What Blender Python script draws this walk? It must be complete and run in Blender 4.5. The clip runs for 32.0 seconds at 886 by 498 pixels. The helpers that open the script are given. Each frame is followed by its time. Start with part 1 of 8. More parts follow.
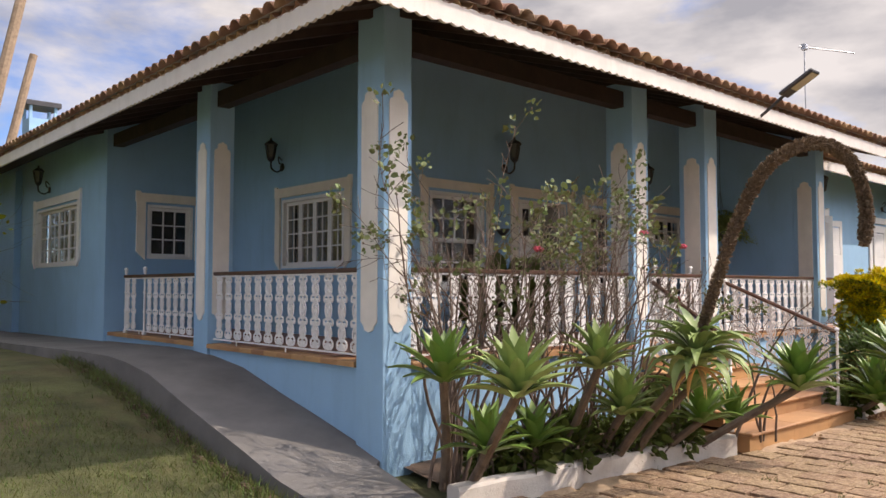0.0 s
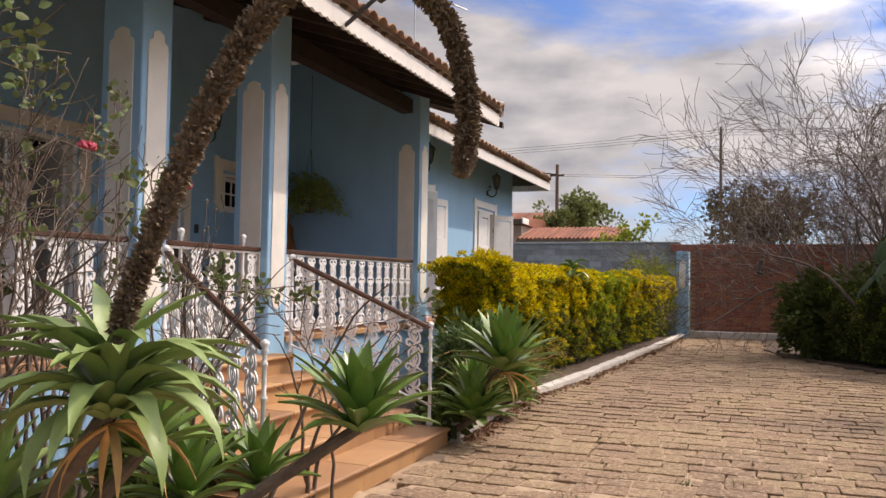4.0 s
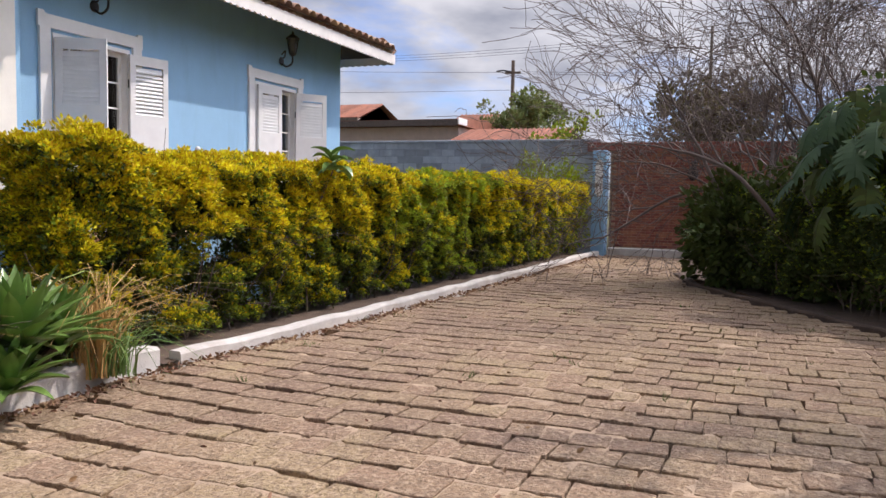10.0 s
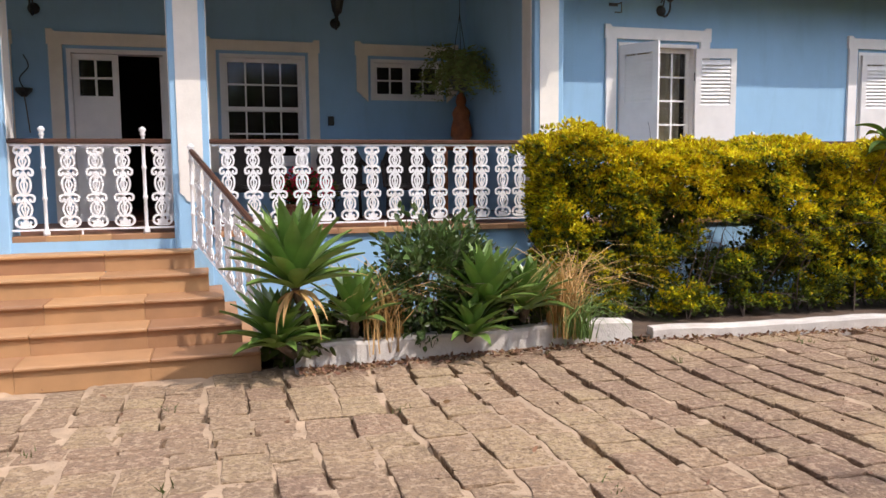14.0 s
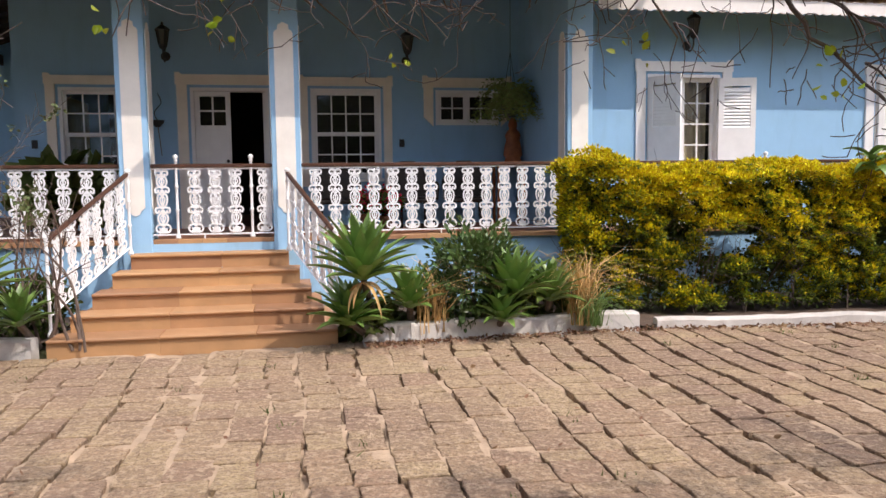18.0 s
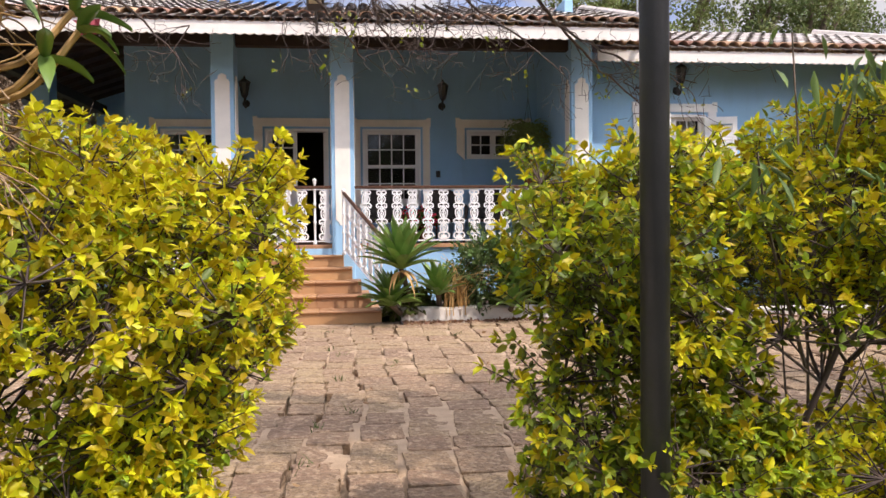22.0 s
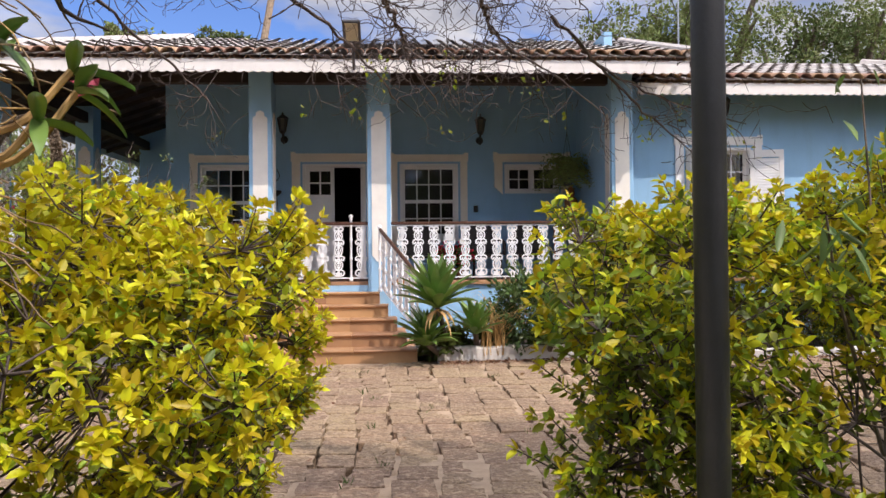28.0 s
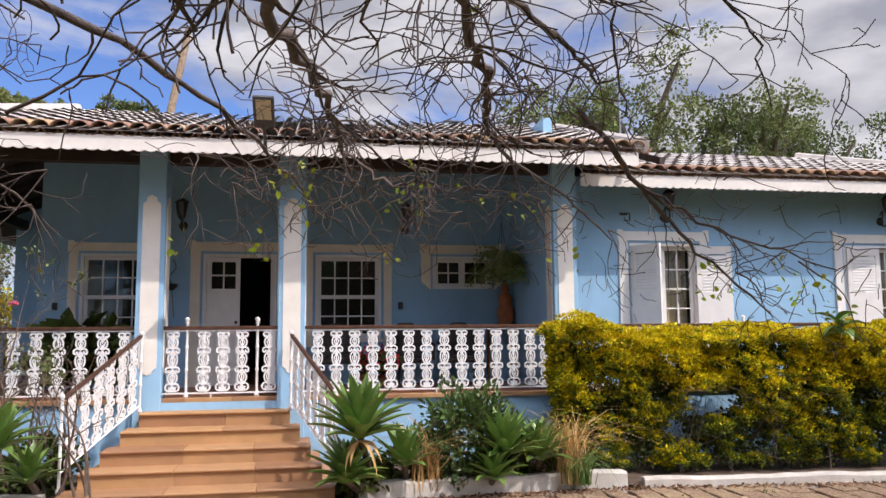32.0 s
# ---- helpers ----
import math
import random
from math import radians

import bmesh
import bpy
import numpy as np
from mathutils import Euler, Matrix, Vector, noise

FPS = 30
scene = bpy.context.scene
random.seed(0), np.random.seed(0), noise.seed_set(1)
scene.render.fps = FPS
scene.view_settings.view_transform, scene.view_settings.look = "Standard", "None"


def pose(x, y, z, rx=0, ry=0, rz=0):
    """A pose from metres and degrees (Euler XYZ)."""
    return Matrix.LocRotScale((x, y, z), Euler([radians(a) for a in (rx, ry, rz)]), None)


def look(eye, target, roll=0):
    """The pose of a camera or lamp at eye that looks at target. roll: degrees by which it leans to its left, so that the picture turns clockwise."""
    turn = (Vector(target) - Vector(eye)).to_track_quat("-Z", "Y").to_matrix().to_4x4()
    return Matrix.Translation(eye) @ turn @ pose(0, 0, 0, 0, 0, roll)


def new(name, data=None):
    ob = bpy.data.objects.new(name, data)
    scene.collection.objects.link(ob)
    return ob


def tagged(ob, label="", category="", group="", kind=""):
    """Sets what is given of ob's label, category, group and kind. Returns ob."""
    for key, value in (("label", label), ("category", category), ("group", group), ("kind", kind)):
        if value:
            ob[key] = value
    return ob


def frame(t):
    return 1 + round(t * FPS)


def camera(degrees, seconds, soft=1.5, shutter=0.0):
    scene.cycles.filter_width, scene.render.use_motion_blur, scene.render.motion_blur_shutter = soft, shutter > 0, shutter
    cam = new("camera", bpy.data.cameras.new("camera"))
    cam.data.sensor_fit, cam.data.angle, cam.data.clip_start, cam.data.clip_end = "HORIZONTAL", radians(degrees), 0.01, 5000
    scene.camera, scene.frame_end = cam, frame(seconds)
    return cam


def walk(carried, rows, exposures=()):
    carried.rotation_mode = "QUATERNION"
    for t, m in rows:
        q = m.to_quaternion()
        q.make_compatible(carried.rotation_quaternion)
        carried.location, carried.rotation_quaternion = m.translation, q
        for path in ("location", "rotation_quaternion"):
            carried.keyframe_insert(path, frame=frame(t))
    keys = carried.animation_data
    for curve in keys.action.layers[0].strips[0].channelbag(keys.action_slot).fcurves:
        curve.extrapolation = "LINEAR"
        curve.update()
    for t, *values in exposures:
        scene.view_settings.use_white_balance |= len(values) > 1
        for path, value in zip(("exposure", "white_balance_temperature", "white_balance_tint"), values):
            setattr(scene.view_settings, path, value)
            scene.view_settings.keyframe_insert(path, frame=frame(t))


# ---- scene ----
# ------------------------------------------------------------------ camera
cam = camera(59.2, 32.0)
# seconds, x, y, z, yaw (to the left, from +y), pitch, roll
PATH = [
    (0, 1.337, -0.045, 1.717, -41.95, 2.87, 0.06),
    (0.5, 1.684, 0.102, 1.698, -45.49, 3.27, 0.23),
    (1, 2.043, 0.310, 1.696, -48.39, 3.73, 0.33),
    (1.5, 2.435, 0.542, 1.683, -50.66, 4.13, 0.41),
    (2, 2.885, 0.734, 1.660, -53.63, 4.27, 0.51),
    (2.5, 3.384, 0.940, 1.631, -57.07, 4.03, 0.66),
    (3, 3.902, 1.102, 1.620, -61.24, 3.70, 0.75),
    (3.5, 4.431, 1.191, 1.614, -64.89, 3.28, 0.82),
    (4, 4.962, 1.202, 1.595, -68.30, 2.46, 0.90),
    (4.5, 5.542, 1.173, 1.563, -72.27, 1.06, 1.05),
    (6.5, 7.416, 0.652, 1.428, -83.67, -4.95, 1.17),
    (7, 7.778, 0.437, 1.417, -84.43, -5.60, 1.25),
    (7.5, 8.147, 0.233, 1.436, -85.08, -5.94, 1.28),
    (8, 8.568, 0.059, 1.454, -84.97, -6.03, 1.26),
    (8.5, 9.022, -0.106, 1.459, -84.74, -6.10, 1.21),
    (9, 9.482, -0.238, 1.475, -80.82, -5.01, 1.15),
    (9.5, 9.935, -0.354, 1.508, -74.77, -4.31, 1.11),
    (10, 10.410, -0.479, 1.508, -68.37, -4.03, 1.05),
    (10.5, 10.874, -0.615, 1.492, -63.87, -4.31, 1.00),
    (11, 11.302, -0.766, 1.484, -61.27, -4.70, 0.91),
    (11.5, 11.657, -0.888, 1.491, -56.43, -4.88, 0.80),
    (12, 11.889, -1.055, 1.522, -46.97, -4.92, 0.53),
    (12.5, 11.976, -1.328, 1.560, -34.86, -5.30, 0.15),
    (13, 11.932, -1.616, 1.569, -24.47, -5.72, -0.22),
    (13.5, 11.888, -1.903, 1.560, -19.07, -5.81, -0.41),
    (14, 11.876, -2.271, 1.566, -16.30, -5.57, -0.52),
    (14.5, 11.879, -2.742, 1.573, -14.62, -5.54, -0.64),
    (16.5, 11.923, -3.766, 1.784, -12.37, -5.66, -0.59),
    (17, 11.920, -3.855, 1.785, -11.59, -5.54, -0.59),
    (17.5, 11.917, -3.932, 1.762, -10.63, -5.42, -0.60),
    (18, 11.906, -4.084, 1.725, -9.85, -5.26, -0.62),
    (18.5, 11.851, -4.342, 1.688, -8.81, -4.84, -0.66),
    (19, 11.816, -4.615, 1.651, -8.08, -3.93, -0.66),
    (19.5, 11.800, -4.891, 1.593, -7.61, -2.93, -0.69),
    (20, 11.775, -5.164, 1.519, -7.01, -2.03, -0.72),
    (20.5, 11.776, -5.431, 1.430, -6.78, -1.67, -0.75),
    (21, 11.790, -5.717, 1.356, -6.54, -1.28, -0.73),
    (21.5, 11.818, -6.033, 1.275, -6.08, -1.23, -0.67),
    (22, 11.880, -6.337, 1.227, -6.27, -1.42, -0.58),
    (22.5, 11.921, -6.619, 1.227, -6.22, -0.89, -0.49),
    (23, 11.929, -6.872, 1.225, -5.82, -0.92, -0.42),
    (23.5, 11.953, -7.083, 1.221, -5.68, -0.84, -0.37),
    (24, 12.001, -7.253, 1.216, -5.82, -0.84, -0.32),
    (24.5, 12.033, -7.351, 1.213, -5.76, -0.80, -0.25),
    (25, 12.036, -7.378, 1.214, -5.66, -0.76, -0.19),
    (25.5, 12.025, -7.382, 1.211, -5.47, -0.62, -0.17),
    (27.5, 11.944, -6.319, 1.217, -3.44, 0.77, -0.40),
    (28, 11.924, -6.150, 1.326, -3.44, 0.81, -0.55),
    (28.5, 11.879, -5.947, 1.420, -3.34, 0.97, -0.53),
    (29, 11.873, -5.786, 1.503, -3.99, 3.09, -0.48),
    (29.5, 11.935, -5.634, 1.574, -4.58, 4.82, -0.52),
    (30, 11.976, -5.460, 1.649, -4.78, 6.27, -0.54),
    (30.5, 11.932, -5.247, 1.696, -4.74, 6.63, -0.52),
    (31, 11.867, -5.063, 1.744, -4.64, 6.79, -0.51),
    (31.5, 11.848, -4.897, 1.780, -6.55, 7.06, -0.52),
    (32, 11.878, -4.712, 1.805, -9.87, 6.15, -0.46),
]
WALK = [(t, look((x, y, z), (x - math.sin(radians(w)) * math.cos(radians(p)), y + math.cos(radians(w)) * math.cos(radians(p)), z + math.sin(radians(p))), r))
        for t, x, y, z, w, p, r in PATH]
walk(cam, WALK, [(0.0, 0.66, 7200, 18), (4.0, 0.44, 7200, 18), (7.0, 0.56, 6700, 17), (9.0, 0.60, 6350, 18), (12.0, 0.46, 6300, 17), (14.0, 0.60, 6500, 17), (20.0, 0.62, 6550, 17), (22.0, 0.78, 6700, 18), (25.0, 0.80, 6700, 18), (28.0, 0.62, 6500, 17), (32.0, 0.54, 6500, 17)])

# ------------------------------------------------------------------ world, sun
SUN = Vector((0.86, -1.0, 1.66)).normalized()
world = bpy.data.worlds.new("world")
scene.world = world
world.use_nodes = True
wn, wl = world.node_tree.nodes, world.node_tree.links
wn.clear()
w_out = wn.new("ShaderNodeOutputWorld")
w_bg = wn.new("ShaderNodeBackground")
w_sky = wn.new("ShaderNodeTexSky")
w_sky.sky_type = "NISHITA"
w_sky.sun_disc = False
w_sky.sun_elevation = math.asin(SUN.z)
w_sky.sun_rotation = math.atan2(SUN.x, SUN.y)
w_sky.air_density, w_sky.dust_density, w_sky.ozone_density = 1.0, 0.25, 2.0
w_geo = wn.new("ShaderNodeTexCoord")
w_map = wn.new("ShaderNodeMapping")
w_map.inputs["Scale"].default_value = (1.0, 1.0, 2.6)
w_map.inputs["Location"].default_value = (0.9, -0.35, 0.4)
w_noise = wn.new("ShaderNodeTexNoise")
w_noise.inputs["Scale"].default_value = 2.3
w_noise.inputs["Detail"].default_value = 9.0
w_noise.inputs["Roughness"].default_value = 0.56
w_noise.inputs["Distortion"].default_value = 0.25
w_ramp = wn.new("ShaderNodeValToRGB")
w_ramp.color_ramp.elements[0].position, w_ramp.color_ramp.elements[1].position = 0.385, 0.525
w_shade = wn.new("ShaderNodeTexNoise")
w_shade.inputs["Scale"].default_value = 6.5
w_shade.inputs["Detail"].default_value = 9.0
w_tone = wn.new("ShaderNodeValToRGB")
w_tone.color_ramp.elements[0].position, w_tone.color_ramp.elements[1].position = 0.34, 0.62
w_tone.color_ramp.elements[0].color, w_tone.color_ramp.elements[1].color = (1.75, 1.87, 2.13, 1), (3.5, 3.55, 3.65, 1)
w_mix = wn.new("ShaderNodeMix")
w_mix.data_type = "RGBA"
wl.new(w_geo.outputs["Generated"], w_map.inputs["Vector"])
wl.new(w_map.outputs["Vector"], w_noise.inputs["Vector"])
wl.new(w_map.outputs["Vector"], w_shade.inputs["Vector"])
wl.new(w_noise.outputs["Fac"], w_ramp.inputs["Fac"])
wl.new(w_shade.outputs["Fac"], w_tone.inputs["Fac"])
wl.new(w_ramp.outputs["Color"], w_mix.inputs["Factor"])
w_deep = wn.new("ShaderNodeMix")
w_deep.data_type, w_deep.blend_type = "RGBA", "MULTIPLY"
w_deep.inputs["Factor"].default_value = 1.0
w_deep.inputs["B"].default_value = (0.44, 0.55, 0.77, 1)
wl.new(w_sky.outputs["Color"], w_deep.inputs["A"])
wl.new(w_deep.outputs["Result"], w_mix.inputs["A"])
# clouds glow brighter the nearer they stand to the sun
w_dot = wn.new("ShaderNodeVectorMath")
w_dot.operation = "DOT_PRODUCT"
w_dot.inputs[1].default_value = SUN
wl.new(w_geo.outputs["Generated"], w_dot.inputs[0])
w_gain = wn.new("ShaderNodeMapRange")
w_gain.interpolation_type = "SMOOTHSTEP"
for key, val in (("From Min", 0.55), ("From Max", 1.0), ("To Min", 1.0), ("To Max", 7.5)):
    w_gain.inputs[key].default_value = val
wl.new(w_dot.outputs["Value"], w_gain.inputs["Value"])
w_lit = wn.new("ShaderNodeVectorMath")
w_lit.operation = "SCALE"
wl.new(w_tone.outputs["Color"], w_lit.inputs[0])
wl.new(w_gain.outputs["Result"], w_lit.inputs["Scale"])
wl.new(w_lit.outputs["Vector"], w_mix.inputs["B"])
wl.new(w_mix.outputs["Result"], w_bg.inputs["Color"])
wl.new(w_bg.outputs["Background"], w_out.inputs["Surface"])
w_bg.inputs["Strength"].default_value = 0.148
sun = new("sun", bpy.data.lights.new("sun", "SUN"))
sun.data.energy, sun.data.angle, sun.data.color = 2.38, radians(0.55), (1.0, 0.925, 0.82)
sun.matrix_world = look(SUN * 30, (0, 0, 0))


# ------------------------------------------------------------------ materials
def material(name, colour, rough=0.8, vary=0.15, scale=6.0, bump=0.0, bump_scale=40.0, bump_dist=0.01, metal=0.0, stain=0.0, stain_colour=(0.1, 0.09, 0.08), hue=0.0, per=None, trans=0.0, spec=0.5, streak=False, span_v=(0.72, 1.25)):
    """A surface with grain, slow stains and fine relief; per: 'object' or 'island' adds a change from piece to piece."""
    m = bpy.data.materials.new(name)
    m.use_nodes = True
    n, l = m.node_tree.nodes, m.node_tree.links
    b = n["Principled BSDF"]
    b.inputs["Roughness"].default_value = rough
    b.inputs["Metallic"].default_value = metal
    b.inputs["Specular IOR Level"].default_value = spec
    tc = n.new("ShaderNodeTexCoord")
    geo = n.new("ShaderNodeNewGeometry")
    def mix(a, c, fac, kind="MIX"):
        x = n.new("ShaderNodeMix")
        x.data_type, x.blend_type = "RGBA", kind
        for key, v in (("A", a), ("B", c), ("Factor", fac)):
            if hasattr(v, "links"):
                l.new(v, x.inputs[key])
            else:
                x.inputs[key].default_value = v
        return x.outputs["Result"]
    def noise_tex(s, detail=5.0, rough_n=0.6, dist=0.0, vec=None):
        x = n.new("ShaderNodeTexNoise")
        x.inputs["Scale"].default_value, x.inputs["Detail"].default_value, x.inputs["Roughness"].default_value, x.inputs["Distortion"].default_value = s, detail, rough_n, dist
        l.new(vec or geo.outputs["Position"], x.inputs["Vector"])
        return x.outputs["Fac"]
    def span(v, a, c, lo=0.0, hi=1.0):
        x = n.new("ShaderNodeMapRange")
        l.new(v, x.inputs["Value"])
        for i, val in zip(("From Min", "From Max", "To Min", "To Max"), (a, c, lo, hi)):
            x.inputs[i].default_value = val
        return x.outputs["Result"]
    dark = tuple(c * (1 - vary) for c in colour) + (1,)
    light = tuple(min(1, c * (1 + vary)) for c in colour) + (1,)
    col = mix(dark, light, span(noise_tex(scale), 0.3, 0.7))
    fine = noise_tex(scale * 9, 3.0)
    col = mix(col, (0.5, 0.5, 0.5, 1), span(fine, 0.3, 0.75, 0.0, 0.12), "OVERLAY")
    if per:
        src = geo.outputs["Random Per Island"] if per == "island" else None
        if src is None:
            oi = n.new("ShaderNodeObjectInfo")
            src = oi.outputs["Random"]
        hsv = n.new("ShaderNodeHueSaturation")
        l.new(col, hsv.inputs["Color"])
        l.new(span(src, 0, 1, *span_v), hsv.inputs["Value"])
        l.new(span(src, 0, 1, 0.5 - hue, 0.5 + hue), hsv.inputs["Hue"])
        col = hsv.outputs["Color"]
    if stain:
        vec = None
        if streak:
            mp = n.new("ShaderNodeMapping")
            mp.inputs["Scale"].default_value = (1.0, 1.0, 0.18)
            l.new(geo.outputs["Position"], mp.inputs["Vector"])
            vec = mp.outputs["Vector"]
        s = noise_tex(1.3 if not streak else 5.0, 6.0, 0.65, 0.4, vec)
        col = mix(col, stain_colour + (1,), span(s, 0.52, 0.8, 0.0, stain))
    l.new(col, b.inputs["Base Color"])
    if bump:
        bp = n.new("ShaderNodeBump")
        bp.inputs["Strength"].default_value, bp.inputs["Distance"].default_value = bump, bump_dist
        l.new(noise_tex(bump_scale, 4.0), bp.inputs["Height"])
        l.new(bp.outputs["Normal"], b.inputs["Normal"])
    if trans:
        tr = n.new("ShaderNodeBsdfTranslucent")
        l.new(col, tr.inputs["Color"])
        mx = n.new("ShaderNodeMixShader")
        mx.inputs["Fac"].default_value = trans
        l.new(b.outputs["BSDF"], mx.inputs[1])
        l.new(tr.outputs["BSDF"], mx.inputs[2])
        l.new(mx.outputs["Shader"], n["Material Output"].inputs["Surface"])
    return m


BLUE = material("blue_plaster", (0.29, 0.50, 0.70), 0.85, 0.06, 1.2, 0.35, 60, stain=0.22, stain_colour=(0.16, 0.27, 0.36), streak=True)
CREAM = material("cream_paint", (0.83, 0.765, 0.655), 0.7, 0.06, 4, 0.2, 50, stain=0.15, stain_colour=(0.5, 0.44, 0.36), streak=True)
PANEL = material("off_white_panel", (0.79, 0.755, 0.69), 0.7, 0.06, 4, 0.2, 50, stain=0.2, stain_colour=(0.5, 0.45, 0.38), streak=True)
WHITE = material("white_paint", (0.80, 0.79, 0.77), 0.5, 0.05, 5, 0.12, 60, stain=0.12, stain_colour=(0.5, 0.48, 0.44), streak=True)
IRON_WHITE = material("white_painted_iron", (0.80, 0.80, 0.80), 0.45, 0.06, 12, 0.2, 90, stain=0.12, stain_colour=(0.45, 0.36, 0.28))
WOOD_DARK = material("dark_varnished_wood", (0.075, 0.032, 0.018), 0.4, 0.3, 9, 0.2, 30)
SOFFIT = material("dark_stained_boards", (0.046, 0.028, 0.022), 0.7, 0.35, 5, 0.3, 25, per="object")
TERRA = material("terracotta_tile", (0.39, 0.212, 0.100), 0.6, 0.12, 3, 0.15, 50, stain=0.25, stain_colour=(0.30, 0.17, 0.11), per="object", hue=0.008)
FLOOR_RED = material("red_floor_tile", (0.33, 0.14, 0.08), 0.5, 0.15, 3, 0.1, 40)
ROOF = material("clay_roof_tile", (0.36, 0.215, 0.14), 0.9, 0.25, 7, 0.5, 50, stain=0.75, stain_colour=(0.23, 0.22, 0.20), per="object", hue=0.02)
ROOF_OLD = material("weathered_roof_tile", (0.43, 0.39, 0.36), 0.92, 0.25, 7, 0.5, 50, stain=0.9, stain_colour=(0.50, 0.50, 0.50), per="island", hue=0.02)
FASCIA = material("white_fascia_board", (0.74, 0.70, 0.66), 0.7, 0.06, 4, 0.2, 40, stain=0.3, stain_colour=(0.42, 0.37, 0.32), streak=True)
BLACK = material("black_iron", (0.012, 0.012, 0.014), 0.45, 0.2, 20, 0.2, 60)


def stone_material(name, island):
    """Rough split stone: sandy brown with grey weathering, dark pits and coarse relief."""
    m = material(name, (0.335, 0.229, 0.134), 0.95, 0.16, 5, per="island" if island else "object", hue=0.012, span_v=(0.86, 1.08))
    n, l = m.node_tree.nodes, m.node_tree.links
    b = n["Principled BSDF"]
    geo = n.new("ShaderNodeNewGeometry")
    col = b.inputs["Base Color"].links[0].from_socket
    def tex(s, d, r):
        x = n.new("ShaderNodeTexNoise")
        x.inputs["Scale"].default_value, x.inputs["Detail"].default_value, x.inputs["Roughness"].default_value = s, d, r
        l.new(geo.outputs["Position"], x.inputs["Vector"])
        return x.outputs["Fac"]
    def layer(col, fac, lo, hi, amount, colour):
        r = n.new("ShaderNodeMapRange")
        l.new(fac, r.inputs["Value"])
        for k, v in zip(("From Min", "From Max", "To Min", "To Max"), (lo, hi, 0.0, amount)):
            r.inputs[k].default_value = v
        x = n.new("ShaderNodeMix")
        x.data_type = "RGBA"
        l.new(r.outputs["Result"], x.inputs["Factor"])
        l.new(col, x.inputs["A"])
        x.inputs["B"].default_value = colour + (1,)
        return x.outputs["Result"]
    col = layer(col, tex(0.55, 5, 0.6), 0.45, 0.64, 0.75, (0.20, 0.125, 0.088))
    col = layer(col, tex(7, 7, 0.7), 0.57, 0.75, 0.42, (0.19, 0.118, 0.082))
    col = layer(col, tex(11, 6, 0.7), 0.56, 0.72, 0.5, (0.58, 0.44, 0.30))
    col = layer(col, tex(13, 4, 0.55), 0.50, 0.60, 0.50, (0.21, 0.14, 0.09))
    col = layer(col, tex(19, 4, 0.55), 0.50, 0.60, 0.42, (0.54, 0.40, 0.265))
    col = layer(col, tex(42, 3, 0.5), 0.52, 0.60, 0.55, (0.15, 0.10, 0.065))
    l.new(col, b.inputs["Base Color"])
    bp = n.new("ShaderNodeBump")
    bp.inputs["Strength"].default_value, bp.inputs["Distance"].default_value = 1.0, 0.035
    l.new(tex(26, 5, 0.62), bp.inputs["Height"])
    l.new(bp.outputs["Normal"], b.inputs["Normal"])
    return m


STONE = stone_material("brown_paving_stone", False)
STONE_FAR = stone_material("brown_paving_stones", True)
JOINT = material("sandy_joint_filling", (0.40, 0.288, 0.19), 0.95, 0.2, 7, 0.8, 60, 0.012, stain=0.55, stain_colour=(0.20, 0.145, 0.10))
MORTAR = material("sandy_joint", (0.39, 0.275, 0.182), 0.95, 0.22, 6, 0.9, 40, 0.015, stain=0.6, stain_colour=(0.16, 0.12, 0.09))
WORN = material("worn_pale_cement", (0.40, 0.335, 0.275), 0.95, 0.2, 5, 0.8, 50, stain=0.6, stain_colour=(0.24, 0.19, 0.15), per="object")
CONCRETE = material("dark_cement_ramp", (0.15, 0.145, 0.14), 0.9, 0.2, 2, 0.5, 60, stain=0.4, stain_colour=(0.22, 0.21, 0.20))
SOIL = material("dry_earth", (0.105, 0.07, 0.048), 1.0, 0.3, 4, 1.0, 25)
LAWN = material("lawn_earth", (0.080, 0.085, 0.032), 1.0, 0.4, 2.5, 1.0, 30, 0.04, stain=0.85, stain_colour=(0.15, 0.105, 0.055))
GRASS = material("grass_blade", (0.105, 0.13, 0.035), 0.8, 0.45, 1.2, per="island", hue=0.05, trans=0.25)
GRASS_LIT = material("sunlit_grass_blade", (0.24, 0.30, 0.05), 0.7, 0.4, 1.2, per="island", hue=0.04, trans=0.3)
KERB = material("whitewashed_kerb", (0.58, 0.545, 0.50), 0.9, 0.14, 4, 0.6, 40, stain=0.8, stain_colour=(0.38, 0.30, 0.24))
BRICK = material("red_brick", (0.30, 0.115, 0.075), 0.9, 0.25, 8, 0.4, 50, per="object", hue=0.015)
BRICK_FAR = material("red_bricks", (0.30, 0.115, 0.075), 0.9, 0.25, 8, 0.4, 50, per="island", hue=0.015)
BLOCK = material("grey_cement_block", (0.33, 0.35, 0.375), 0.95, 0.15, 4, 0.5, 40, stain=0.5, stain_colour=(0.14, 0.145, 0.15), per="object")
PLASTER_FAR = material("beige_plaster", (0.55, 0.45, 0.36), 0.9, 0.1, 2)
PINK_WALL = material("pinkish_plaster", (0.58, 0.44, 0.36), 0.9, 0.1, 2, stain=0.3, stain_colour=(0.35, 0.28, 0.23), streak=True)
CLAY_FAR = material("orange_clay_roof", (0.25, 0.095, 0.055), 0.9, 0.2, 3, per="island", stain=0.4, stain_colour=(0.2, 0.1, 0.07))
CURTAIN = material("beige_curtain", (0.50, 0.42, 0.30), 0.95, 0.12, 12, trans=0.2)
ROOM_SHADE = material("room_shade_colour", (0.035, 0.028, 0.026), 0.9, 0.1, 2)
